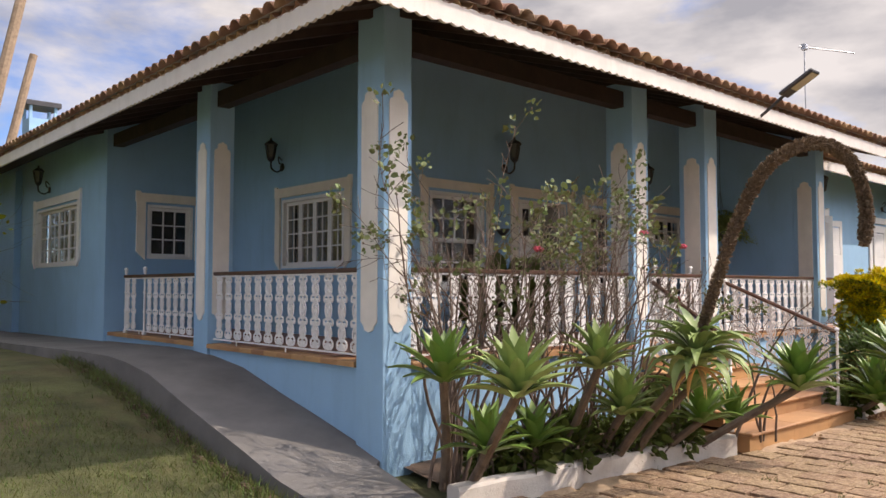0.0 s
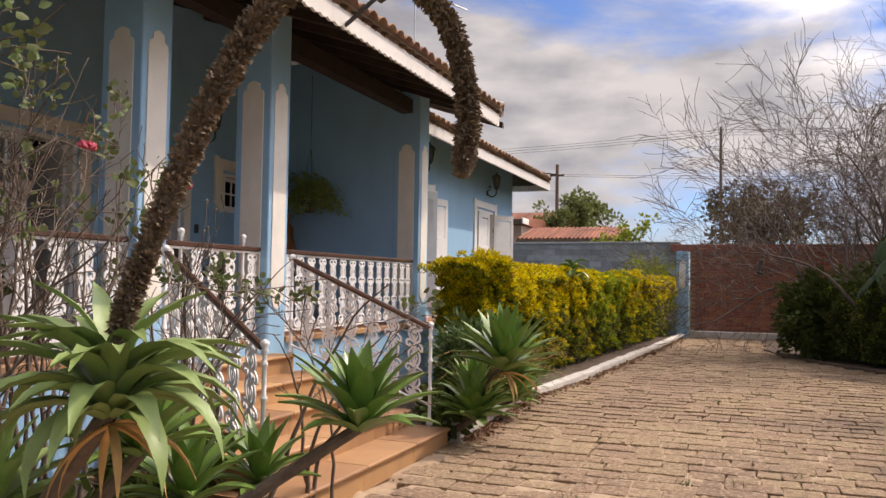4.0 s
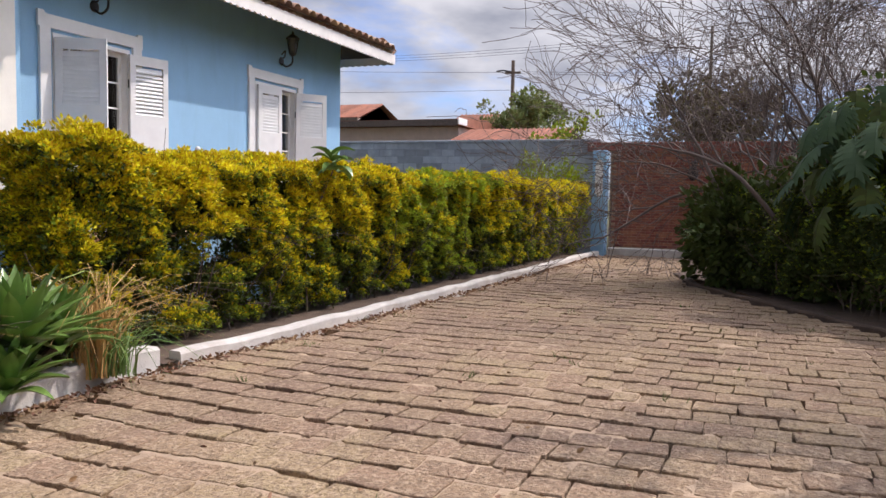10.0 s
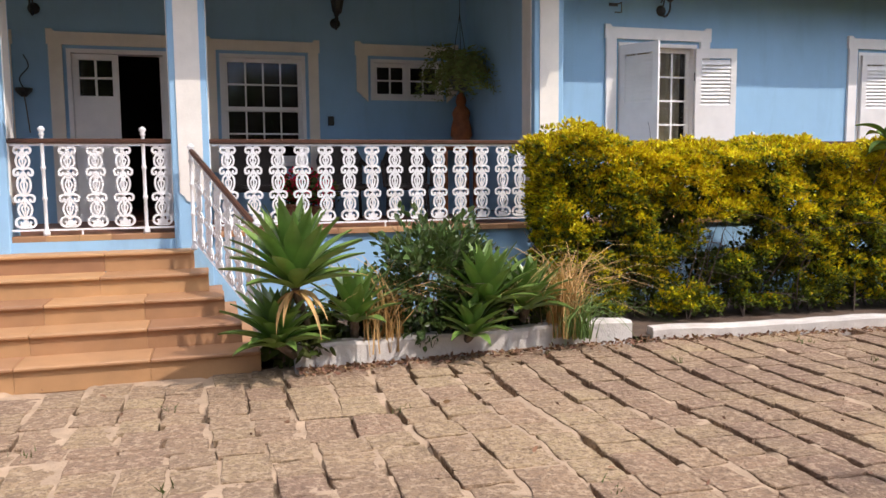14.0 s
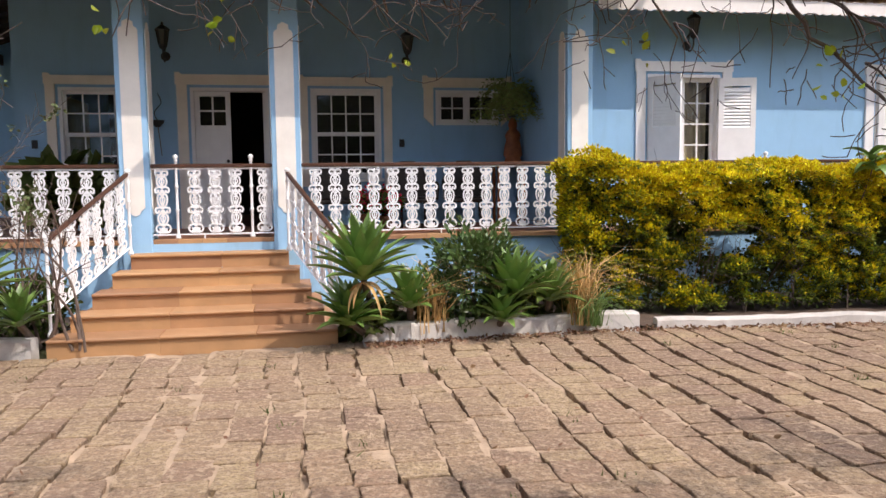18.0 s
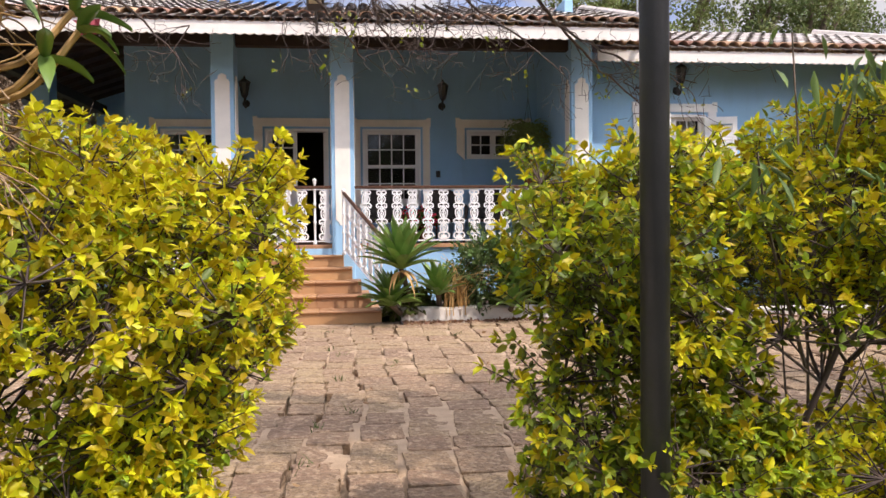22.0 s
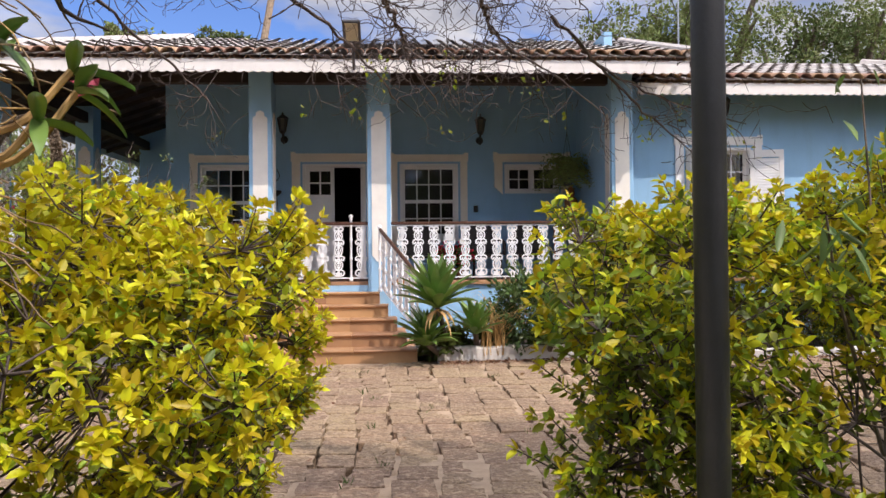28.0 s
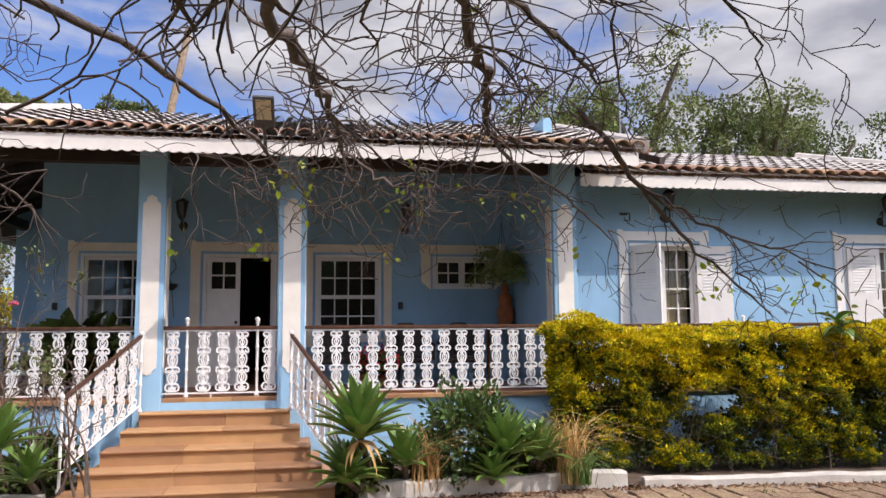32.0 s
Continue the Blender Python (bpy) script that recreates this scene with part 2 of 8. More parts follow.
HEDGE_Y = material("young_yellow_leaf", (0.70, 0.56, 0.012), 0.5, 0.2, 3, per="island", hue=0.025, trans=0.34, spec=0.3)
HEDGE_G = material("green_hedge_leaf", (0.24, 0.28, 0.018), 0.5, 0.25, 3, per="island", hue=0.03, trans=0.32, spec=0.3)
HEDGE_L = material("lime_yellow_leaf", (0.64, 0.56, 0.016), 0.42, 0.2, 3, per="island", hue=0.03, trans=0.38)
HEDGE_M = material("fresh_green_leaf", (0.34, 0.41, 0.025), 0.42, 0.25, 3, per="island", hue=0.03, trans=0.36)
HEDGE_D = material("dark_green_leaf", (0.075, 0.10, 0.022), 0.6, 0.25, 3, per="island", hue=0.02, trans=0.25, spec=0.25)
VINE = material("long_drooping_leaf", (0.17, 0.26, 0.07), 0.45, 0.2, 4, per="island", hue=0.02, trans=0.3)
SHRUB_G = material("glossy_shrub_leaf", (0.078, 0.125, 0.034), 0.33, 0.25, 3, per="island", hue=0.02, trans=0.25)
AGAVE = material("green_agave_leaf", (0.16, 0.25, 0.056), 0.30, 0.25, 4, 0.1, 30, per="island", hue=0.025, trans=0.14, spec=0.6)
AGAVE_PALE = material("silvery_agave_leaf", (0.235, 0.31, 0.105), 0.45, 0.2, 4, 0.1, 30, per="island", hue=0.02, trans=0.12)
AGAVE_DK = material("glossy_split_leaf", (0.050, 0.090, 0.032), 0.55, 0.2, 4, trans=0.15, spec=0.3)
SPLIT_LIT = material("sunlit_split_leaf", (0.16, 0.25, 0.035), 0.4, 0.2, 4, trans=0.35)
BUSH_G = material("older_bush_leaf", (0.135, 0.175, 0.022), 0.42, 0.25, 3, per="island", hue=0.03, trans=0.3)
TREE_G = material("olive_tree_leaf", (0.17, 0.20, 0.06), 0.6, 0.25, 2, per="island", hue=0.03, trans=0.3)
TREE_D = material("dark_tree_leaf", (0.11, 0.14, 0.04), 0.6, 0.25, 2, per="island", hue=0.03, trans=0.25)
TREE_B = material("brown_green_tree_leaf", (0.13, 0.10, 0.05), 0.7, 0.25, 2, per="island", hue=0.03, trans=0.25)
ROSE_G = material("grey_green_rose_leaf", (0.13, 0.16, 0.055), 0.6, 0.25, 3, per="island", hue=0.03, trans=0.25)
FERN = material("feathery_fern_leaf", (0.22, 0.27, 0.07), 0.6, 0.25, 3, per="island", hue=0.03, trans=0.3)
ROSE_CANE = material("brown_rose_cane", (0.14, 0.10, 0.078), 0.9, 0.3, 12)
BARK_DK = material("dark_limb_bark", (0.12, 0.09, 0.075), 0.95, 0.35, 14, 0.8, 40)
TWIG_DK = material("dark_bare_twig", (0.095, 0.068, 0.058), 0.9, 0.25, 12)
ROOTS = material("brown_orchid_root", (0.27, 0.185, 0.11), 0.95, 0.3, 8)
LITTER = material("dead_leaf", (0.23, 0.125, 0.07), 0.9, 0.3, 5, per="island", hue=0.02)
DRY = material("dry_straw_leaf", (0.58, 0.37, 0.15), 0.9, 0.25, 5, per="island", trans=0.2)
BARK = material("grey_brown_bark", (0.16, 0.12, 0.09), 0.95, 0.3, 10, 0.8, 40)
BARK_PALE = material("pale_brown_bark", (0.30, 0.22, 0.15), 0.95, 0.3, 8, 0.9, 30, stain=0.4, stain_colour=(0.12, 0.09, 0.06))
TWIG_PALE = material("grey_bare_twig", (0.30, 0.242, 0.212), 0.9, 0.25, 12)
TWIG_FAR = material("pale_bare_twig", (0.15, 0.116, 0.10), 0.9, 0.25, 6)
FOX = material("dry_seed_spike", (0.20, 0.145, 0.095), 0.95, 0.3, 20, per="island")
PINK = material("pink_petal", (0.62, 0.10, 0.16), 0.6, 0.15, 20, trans=0.25)
RED = material("red_petal", (0.72, 0.02, 0.07), 0.6, 0.15, 20, trans=0.2)
STATUE = material("carved_orange_wood", (0.33, 0.10, 0.03), 0.5, 0.3, 10, 0.3, 30)
WICKER = material("dark_wicker", (0.03, 0.022, 0.018), 0.6, 0.3, 60, 0.8, 120)
POT = material("brown_clay_pot", (0.20, 0.10, 0.06), 0.8, 0.2, 8)
POLE_GREY = material("dark_grey_painted_steel", (0.045, 0.045, 0.05), 0.45, 0.15, 12, 0.15, 60, stain=0.25, stain_colour=(0.09, 0.085, 0.08))
ALU = material("aluminium_tube", (0.45, 0.46, 0.48), 0.4, 0.1, 10, metal=0.9)
LENS = material("lamp_lens", (0.55, 0.50, 0.36), 0.3, 0.15, 60)
STUCCO_FAR = material("pale_blue_plaster", (0.30, 0.46, 0.58), 0.9, 0.1, 3)


def glass_material():
    m = bpy.data.materials.new("window_glass")
    m.use_nodes = True
    b = m.node_tree.nodes["Principled BSDF"]
    b.inputs["Base Color"].default_value = (0.9, 0.95, 0.95, 1)
    b.inputs["Roughness"].default_value = 0.03
    b.inputs["Transmission Weight"].default_value = 1.0
    b.inputs["IOR"].default_value = 1.45
    return m


GLASS = glass_material()
SMOKED = material("smoked_lantern_glass", (0.09, 0.085, 0.075), 0.25, 0.15, 30)


# ------------------------------------------------------------------ building helpers
class Geo:
    """Vertices and faces of one mesh, gathered before it is linked."""

    def __init__(self):
        self.v, self.f = [], []

    def add(self, verts, faces):
        k = len(self.v)
        self.v.extend(tuple(p) for p in verts)
        self.f.extend(tuple(i + k for i in q) for q in faces)
        return self

    def box(self, x0, x1, y0, y1, z0, z1):
        return self.add([(x0, y0, z0), (x1, y0, z0), (x1, y1, z0), (x0, y1, z0), (x0, y0, z1), (x1, y0, z1), (x1, y1, z1), (x0, y1, z1)],
                        [(0, 3, 2, 1), (4, 5, 6, 7), (0, 1, 5, 4), (1, 2, 6, 5), (2, 3, 7, 6), (3, 0, 4, 7)])

    def slab(self, x0, x1, y0, y1, z0, z1, c=0.01):
        """A box whose top edges are worn round."""
        o = [(x0, y0), (x1, y0), (x1, y1), (x0, y1)]
        i = [(x0 + c, y0 + c), (x1 - c, y0 + c), (x1 - c, y1 - c), (x0 + c, y1 - c)]
        self.ring_stack([[(*p, z0) for p in o], [(*p, z1 - c) for p in o], [(*p, z1) for p in i]])
        return self

    def chamfer(self, x0, x1, y0, y1, z0, z1, c=0.006):
        rings = []
        for z, k in ((z0, c), (z0 + c, 0), (z1 - c, 0), (z1, c)):
            rings.append([(x0 + c, y0 + k, z), (x1 - c, y0 + k, z), (x1 - k, y0 + c, z), (x1 - k, y1 - c, z), (x1 - c, y1 - k, z), (x0 + c, y1 - k, z), (x0 + k, y1 - c, z), (x0 + k, y0 + c, z)])
        return self.ring_stack(rings)

    def ring_stack(self, rings, closed=True, caps=True):
        n = len(rings[0])
        verts = [p for r in rings for p in r]
        faces = []
        for a in range(len(rings) - 1):
            for i in range(n if closed else n - 1):
                j = (i + 1) % n
                faces.append((a * n + i, a * n + j, (a + 1) * n + j, (a + 1) * n + i))
        if caps:
            faces.append(tuple(range(n))[::-1])
            faces.append(tuple((len(rings) - 1) * n + i for i in range(n)))
        return self.add(verts, faces)

    def tube(self, pts, radii, n=6):
        pts = [Vector(p) for p in pts]
        if not hasattr(radii, "__len__"):
            radii = [radii] * len(pts)
        rings, side = [], None
        for i, p in enumerate(pts):
            d = (pts[min(i + 1, len(pts) - 1)] - pts[max(i - 1, 0)])
            d = d.normalized() if d.length > 1e-9 else Vector((0, 0, 1))
            if side is None:
                side = d.cross(Vector((0, 0, 1)) if abs(d.z) < 0.9 else Vector((1, 0, 0))).normalized()
            side = (side - d * side.dot(d)).normalized()
            up = d.cross(side)
            rings.append([tuple(p + (side * math.cos(6.28319 * k / n) + up * math.sin(6.28319 * k / n)) * radii[i]) for k in range(n)])
        return self.ring_stack(rings)

    def lathe(self, profile, x=0.0, y=0.0, n=12):
        return self.ring_stack([[(x + r * math.cos(6.28319 * k / n), y + r * math.sin(6.28319 * k / n), z) for k in range(n)] for r, z in profile])

    def prism(self, outline, place, depth):
        """outline: points (u, v) counter-clockwise; place(u, v, d) gives the point at depth d."""
        return self.ring_stack([[place(u, v, 0) for u, v in outline], [place(u, v, depth) for u, v in outline]])

    def mesh(self, name, mat, smooth=False):
        me = bpy.data.meshes.new(name)
        me.from_pydata(self.v, [], self.f)
        if mat:
            me.materials.append(mat)
        if smooth:
            me.shade_smooth()
        me.update()
        return me


def thing(name, m, label, category, group="", kind=""):
    ob = new(name)
    ob.empty_display_size = 0.1
    ob.matrix_world = m
    return tagged(ob, label, category, group, kind)


def part(name, geo, mat, parent, label="", kind="", smooth=False):
    """Links a Geo (or a ready mesh) as one mesh under a thing or a part."""
    me = geo.mesh(name, mat, smooth) if isinstance(geo, Geo) else geo
    ob = new(name, me)
    ob.parent = parent
    return tagged(ob, label, kind=kind)


def single(name, geo, mat, label, category, group="", kind="", smooth=False, m=None):
    ob = new(name, geo.mesh(name, mat, smooth) if isinstance(geo, Geo) else geo)
    if m is not None:
        ob.matrix_world = m
    return tagged(ob, label, category, group, kind)


def piece(name, me, parent, m):
    ob = new(name, me)
    ob.parent = parent
    ob.matrix_local = m
    return ob


def fast_mesh(name, verts, faces, mat):
    """A mesh from arrays: verts (n, 3), faces (m, k) with k alike."""
    me = bpy.data.meshes.new(name)
    verts, faces = np.asarray(verts, np.float32), np.asarray(faces, np.int32)
    k = faces.shape[1]
    me.vertices.add(len(verts))
    me.vertices.foreach_set("co", verts.ravel())
    me.loops.add(faces.size)
    me.loops.foreach_set("vertex_index", faces.ravel())
    me.polygons.add(len(faces))
    me.polygons.foreach_set("loop_start", np.arange(0, faces.size, k, dtype=np.int32))
    me.update(calc_edges=True)
    me.materials.append(mat)
    return me


def leaves(name, mat, at, out, length, width, rng, droop=0.2, fold=0.25, simple=False, jit=0.45, roll=1.0):
    """Many small folded leaves: at (n, 3), each pointing roughly along out (n, 3)."""
    n = len(at)
    d = out + rng.normal(0, jit, (n, 3))
    d[:, 2] -= droop * rng.random(n)
    d /= np.linalg.norm(d, axis=1)[:, None] + 1e-9
    r = rng.normal(0, 1, (n, 3)) * roll + np.array([0.0, 0.0, 1.0 - roll])
    s = np.cross(d, r)
    s /= np.linalg.norm(s, axis=1)[:, None] + 1e-9
    u = np.cross(s, d)
    size = (0.65 + 0.7 * rng.random(n))[:, None]
    ln = length * size
    wd = width * size * (0.85 + 0.3 * rng.random(n))[:, None]
    tip = at + d * ln - u * ln * 0.14
    if simple:
        mid = at + d * ln * 0.5 + u * wd * fold
        v = np.stack([at, mid + s * wd, tip, mid - s * wd], 1).reshape(-1, 3)
        base = np.arange(n)[:, None] * 4
        return fast_mesh(name, v, np.concatenate([base + np.array([[0, 1, 2]]), base + np.array([[0, 2, 3]])]), mat)
    q1, q2 = at + d * ln * 0.30, at + d * ln * 0.68 - u * ln * 0.04
    e1, e2 = s * wd + u * wd * fold, s * wd * 0.86 + u * wd * fold
    f1, f2 = -s * wd + u * wd * fold, -s * wd * 0.86 + u * wd * fold
    v = np.stack([at, q1 + e1, q2 + e2, tip, q2 + f2, q1 + f1], 1).reshape(-1, 3)
    base = np.arange(n)[:, None] * 6
    f = np.concatenate([base + np.array([[0, 1, 2]]), base + np.array([[0, 2, 3]]), base + np.array([[0, 3, 4]]), base + np.array([[0, 4, 5]])])
    return fast_mesh(name, v, f, mat)


def blades(name, mat, at, height, width, rng, lean=0.35):
    n = len(at)
    a = rng.random(n) * 6.283
    s = np.stack([np.cos(a), np.sin(a), 0 * a], 1) * width
    h = height * (0.5 + rng.random(n))[:, None]
    tip = at + np.concatenate([rng.normal(0, lean, (n, 2)) * h, h], 1)
    v = np.stack([at - s, at + s, tip], 1).reshape(-1, 3)
    return fast_mesh(name, v, np.arange(n * 3).reshape(-1, 3), mat)


def curve_points(ctrl, n=6):
    """A smooth line through control points."""
    P = [Vector(p) for p in ctrl]
    P = [P[0] * 2 - P[1]] + P + [P[-1] * 2 - P[-2]]
    out = []
    for i in range(1, len(P) - 2):
        for k in range(n):
            t = k / n
            a, b, c, d = P[i - 1], P[i], P[i + 1], P[i + 2]
            out.append(0.5 * ((2 * b) + (c - a) * t + (2 * a - 5 * b + 4 * c - d) * t * t + (3 * b - a - 3 * c + d) * t ** 3))
    out.append(P[-2])
    return out


# ------------------------------------------------------------------ plan
FRONT, BACK, WING = 5.68, 8.11, 6.63      # pillar fronts, veranda back wall, bedroom wing wall (y)
LEFT, INNER, END = 5.74, 7.81, 13.11      # pillar sides (x), house wall of the side veranda (x), its end wall (y)
FLOOR = 1.0
EAVE_Y, EAVE_X, EAVE_Z = 4.77, 4.84, 4.16
PITCH = 0.325


def smooth01(v):
    v = min(1.0, max(0.0, v))
    return v * v * (3 - 2 * v)


def ground_height(x, y):
    lawn = 0.78 * smooth01((y - 5.0) / 6.0) * smooth01((6.5 - x) / 1.5)
    low = -0.42 * smooth01((-4.75 - y) / 0.5)
    under = -0.10 * smooth01((4.3 - y) / 0.6) * smooth01((y + 4.9) / 0.6) * smooth01((x + 6.5) / 0.6) * smooth01((31.6 - x) / 0.6)
    return -0.035 + lawn + low + under


def build_ground():
    xs = [-400, -150, -60, -25, -14] + [-10 + 0.6 * i for i in range(75)] + [40, 55, 90, 200, 500]
    ys = [-400, -150, -60, -25, -14] + [-10 + 0.6 * i for i in range(75)] + [42, 60, 90, 200, 500]
    g = Geo()
    verts = [(x, y, ground_height(x, y)) for y in ys for x in xs]
    n = len(xs)
    faces = [(j * n + i, j * n + i + 1, (j + 1) * n + i + 1, (j + 1) * n + i) for j in range(len(ys) - 1) for i in range(n - 1)]
    g.add(verts, faces)
    single("ground", g, LAWN, "earth and dry lawn ground around the house", "ground", kind="structure")


build_ground()


def wall(name, origin, along, length, z0, z1, thick, holes, mat, label):
    """A wall along x or y from origin, with rectangular openings (a0, a1, z0, z1). thick runs away from the visible face."""
    us = sorted({0.0, length, *[h for o in holes for h in o[:2]]})
    zs = sorted({z0, z1, *[h for o in holes for h in o[2:]]})
    g = Geo()
    for i in range(len(us) - 1):
        for k in range(len(zs) - 1):
            uc, zc = (us[i] + us[i + 1]) / 2, (zs[k] + zs[k + 1]) / 2
            if any(o[0] < uc < o[1] and o[2] < zc < o[3] for o in holes):
                continue
            if along == "x":
                a, b = sorted((origin[1], origin[1] + thick))
                g.box(origin[0] + us[i], origin[0] + us[i + 1], a, b, zs[k], zs[k + 1])
            else:
                a, b = sorted((origin[0], origin[0] + thick))
                g.box(a, b, origin[1] + us[i], origin[1] + us[i + 1], zs[k], zs[k + 1])
    me = g.mesh(name, mat)
    bm = bmesh.new()
    bm.from_mesh(me)
    bmesh.ops.remove_doubles(bm, verts=bm.verts, dist=0.0005)
    seen, dead = {}, []
    for f in bm.faces:
        key = tuple(sorted(v.index for v in f.verts))
        if key in seen:
            dead += [f, seen[key]]
        seen[key] = f
    bmesh.ops.delete(bm, geom=list(set(dead)), context="FACES")
    bm.to_mesh(me)
    bm.free()
    return single(name, me, mat, label, "wall", kind="structure")


W1 = (8.41, 9.48, 1.72, 3.08)
DOOR = (10.24, 11.38, FLOOR, 3.09)
W2 = (12.0, 13.07, 1.72, 3.09)
W3 = (13.93, 14.94, 2.54, 3.08)
wall("wall_north", (INNER, BACK), "x", 15.4 - INNER, FLOOR, 5.2, 0.2,
     [(a - INNER, b - INNER, c, d) for a, b, c, d in (W1, DOOR, W2, W3)], BLUE, "blue painted plaster wall behind the veranda")
LW = (9.3, 11.04, 2.03, 3.13)
wall("wall_side_veranda", (INNER, BACK + 0.2), "y", END - BACK - 0.2, FLOOR, 5.1, 0.2, [(LW[0] - BACK - 0.2, LW[1] - BACK - 0.2, LW[2], LW[3])], BLUE, "blue plaster wall of the side veranda")
EW = (6.42, 7.22, 2.21, 3.13)
wall("wall_veranda_end", (LEFT, END), "x", INNER + 0.2 - LEFT, 0.5, 5.0, 0.2, [(EW[0] - LEFT, EW[1] - LEFT, EW[2], EW[3])], BLUE, "blue plaster end wall of the side veranda")
LWW = (14.55, 17.1, 2.11, 3.25)
wall("wall_west_wing", (LEFT, END + 0.2), "y", 13.0, 0.4, 4.35, 0.2, [(LWW[0] - END - 0.2, LWW[1] - END - 0.2, LWW[2], LWW[3]), (7.5, 8.6, 2.11, 3.25)], BLUE, "blue plaster wall of the west wing")
B1 = (16.78, 17.9, 1.15, 3.17)
B2 = (20.47, 21.6, 1.15, 3.17)
wall("wall_east_wing", (15.4, WING), "x", 23.1 - 15.4, 0.0, 4.32, 0.2, [(b[0] - 15.4, b[1] - 15.4, b[2], b[3]) for b in (B1, B2)], BLUE, "sunlit blue plaster wall of the bedroom wing")
wall("wall_east_end", (23.1, WING + 0.2), "y", 10.0, 0.0, 4.4, -0.2, [], BLUE, "blue plaster end wall of the bedroom wing")
wall("wall_veranda_east", (15.27, FRONT + 0.41), "y", BACK - FRONT - 0.41, FLOOR, 4.95, 0.13, [], BLUE, "blue plaster wall closing the veranda")
single("wall_gable", Geo().prism([(6.85, 4.2), (19.0, 4.2), (19.0, 5.55), (9.5, 5.55), (6.85, 4.62)], lambda u, v, d: (15.6 + d, u, v), 0.15), BLUE, "blue plaster gable under the main roof", "wall", kind="structure")
single("wall_pilaster", Geo().box(LEFT - 0.14, LEFT - 0.003, 18.3, 19.4, 0.4, 4.2), BLUE, "blue plaster pilaster on the west wing", "pilaster", kind="structure")
# rooms behind the openings: floor, back and ceiling; walls near-black to paint their shade
single("wall_rooms", Geo().box(8.05, 22.8, 12.6, 12.8, 0.9, 4.1), ROOM_SHADE, "dim inner wall of the rooms", "wall", kind="structure")
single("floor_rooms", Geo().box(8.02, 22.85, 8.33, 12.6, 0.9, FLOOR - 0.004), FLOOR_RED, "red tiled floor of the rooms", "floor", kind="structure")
single("ceiling_rooms", Geo().box(8.02, 15.6, 8.33, 12.6, 4.02, 4.06).box(15.6, 22.85, 6.85, 12.6, 4.02, 4.06), ROOM_SHADE, "dim ceiling of the rooms", "ceiling", kind="structure")
single("wall_room_divide", Geo().box(15.42, 15.58, 8.33, 12.6, 1.0, 4.0).box(19.2, 19.3, 6.85, 12.6, 1.0, 4.0).box(6.0, 7.8, 14.3, 14.4, 1, 4), ROOM_SHADE, "dim partition walls", "wall", kind="structure")
single("wall_west_inner", Geo().box(8.6, 8.7, 13.4, 26.0, 0.9, 4.3), ROOM_SHADE, "dim inner wall of the west wing", "wall", kind="structure")

# veranda floor and plinth walls
single("floor", Geo().box(5.82, 15.27, FRONT + 0.1, BACK, 0.86, FLOOR).box(5.82, INNER, BACK + 0.001, END, 0.86, FLOOR), FLOOR_RED, "red tiled veranda floor", "floor", kind="structure")
wall("wall_plinth_front", (6.0, FRONT + 0.04), "x", 9.27, -0.05, 0.955, 0.16, [], BLUE, "blue plaster plinth under the veranda railing")
wall("wall_plinth_side", (LEFT + 0.04, FRONT + 0.3), "y", END - FRONT - 0.3, -0.05, 0.955, 0.16, [], BLUE, "blue plaster plinth along the ramp")
wall("wall_plinth_wing", (15.57, FRONT + 0.06), "x", 6.6, -0.05, 0.955, 0.16, [], BLUE, "blue plaster plinth in front of the bedroom wing")
single("floor_wing", Geo().box(15.57, 22.17, FRONT + 0.22, WING, 0.86, FLOOR), FLOOR_RED, "red tiled terrace floor", "floor", kind="structure")
sill = thing("veranda_sill", pose(0, 0, 0), "orange terracotta tile sill under the veranda railing", "sill", kind="structure")


def sill_run(x0, x1, y0, y1, step):
    n = max(1, round(max(x1 - x0, y1 - y0) / step))
    for i in range(n):
        if x1 - x0 > y1 - y0:
            a, b = x0 + (x1 - x0) * i / n, x0 + (x1 - x0) * (i + 1) / n
            part("tile", Geo().slab(a + 0.002, b - 0.002, y0, y1, 0.957, 1.012, 0.006), TERRA, sill)
        else:
            a, b = y0 + (y1 - y0) * i / n, y0 + (y1 - y0) * (i + 1) / n
            part("tile", Geo().slab(x0, x1, a + 0.002, b - 0.002, 0.957, 1.012, 0.006), TERRA, sill)


sill_run(6.09, 9.73, FRONT - 0.01, FRONT + 0.22, 0.3)
sill_run(10.07, 11.5, FRONT + 0.06, FRONT + 0.22, 0.3)
sill_run(11.86, 15.24, FRONT - 0.01, FRONT + 0.22, 0.3)
sill_run(15.6, 22.1, FRONT + 0.02, FRONT + 0.22, 0.3)
sill_run(LEFT - 0.01, LEFT + 0.22, 6.12, 9.31, 0.3)
sill_run(LEFT - 0.01, LEFT + 0.22, 9.72, 12.9, 0.3)


# ------------------------------------------------------------------ pillars
def panel_outline(w, z0, z1):
    h, s = w / 2, 0.045
    top = [(h, z1 - 0.13), (h - s * 0.3, z1 - 0.1), (h - s, z1 - 0.085), (h - s * 1.15, z1 - 0.03), (h - s * 1.9, z1 - 0.012), (0, z1)]
    right = [(h, z0 + 0.10), *top]
    bottom = [(-(h - s), z0 + 0.06), (-(h - s * 1.4), z0 + 0.02), (0, z0), (h - s * 1.4, z0 + 0.02), (h - s, z0 + 0.06)]
    left = [(-u, v) for u, v in top[:-1]][::-1] + [(-h, z0 + 0.10)]
    return bottom + right + left


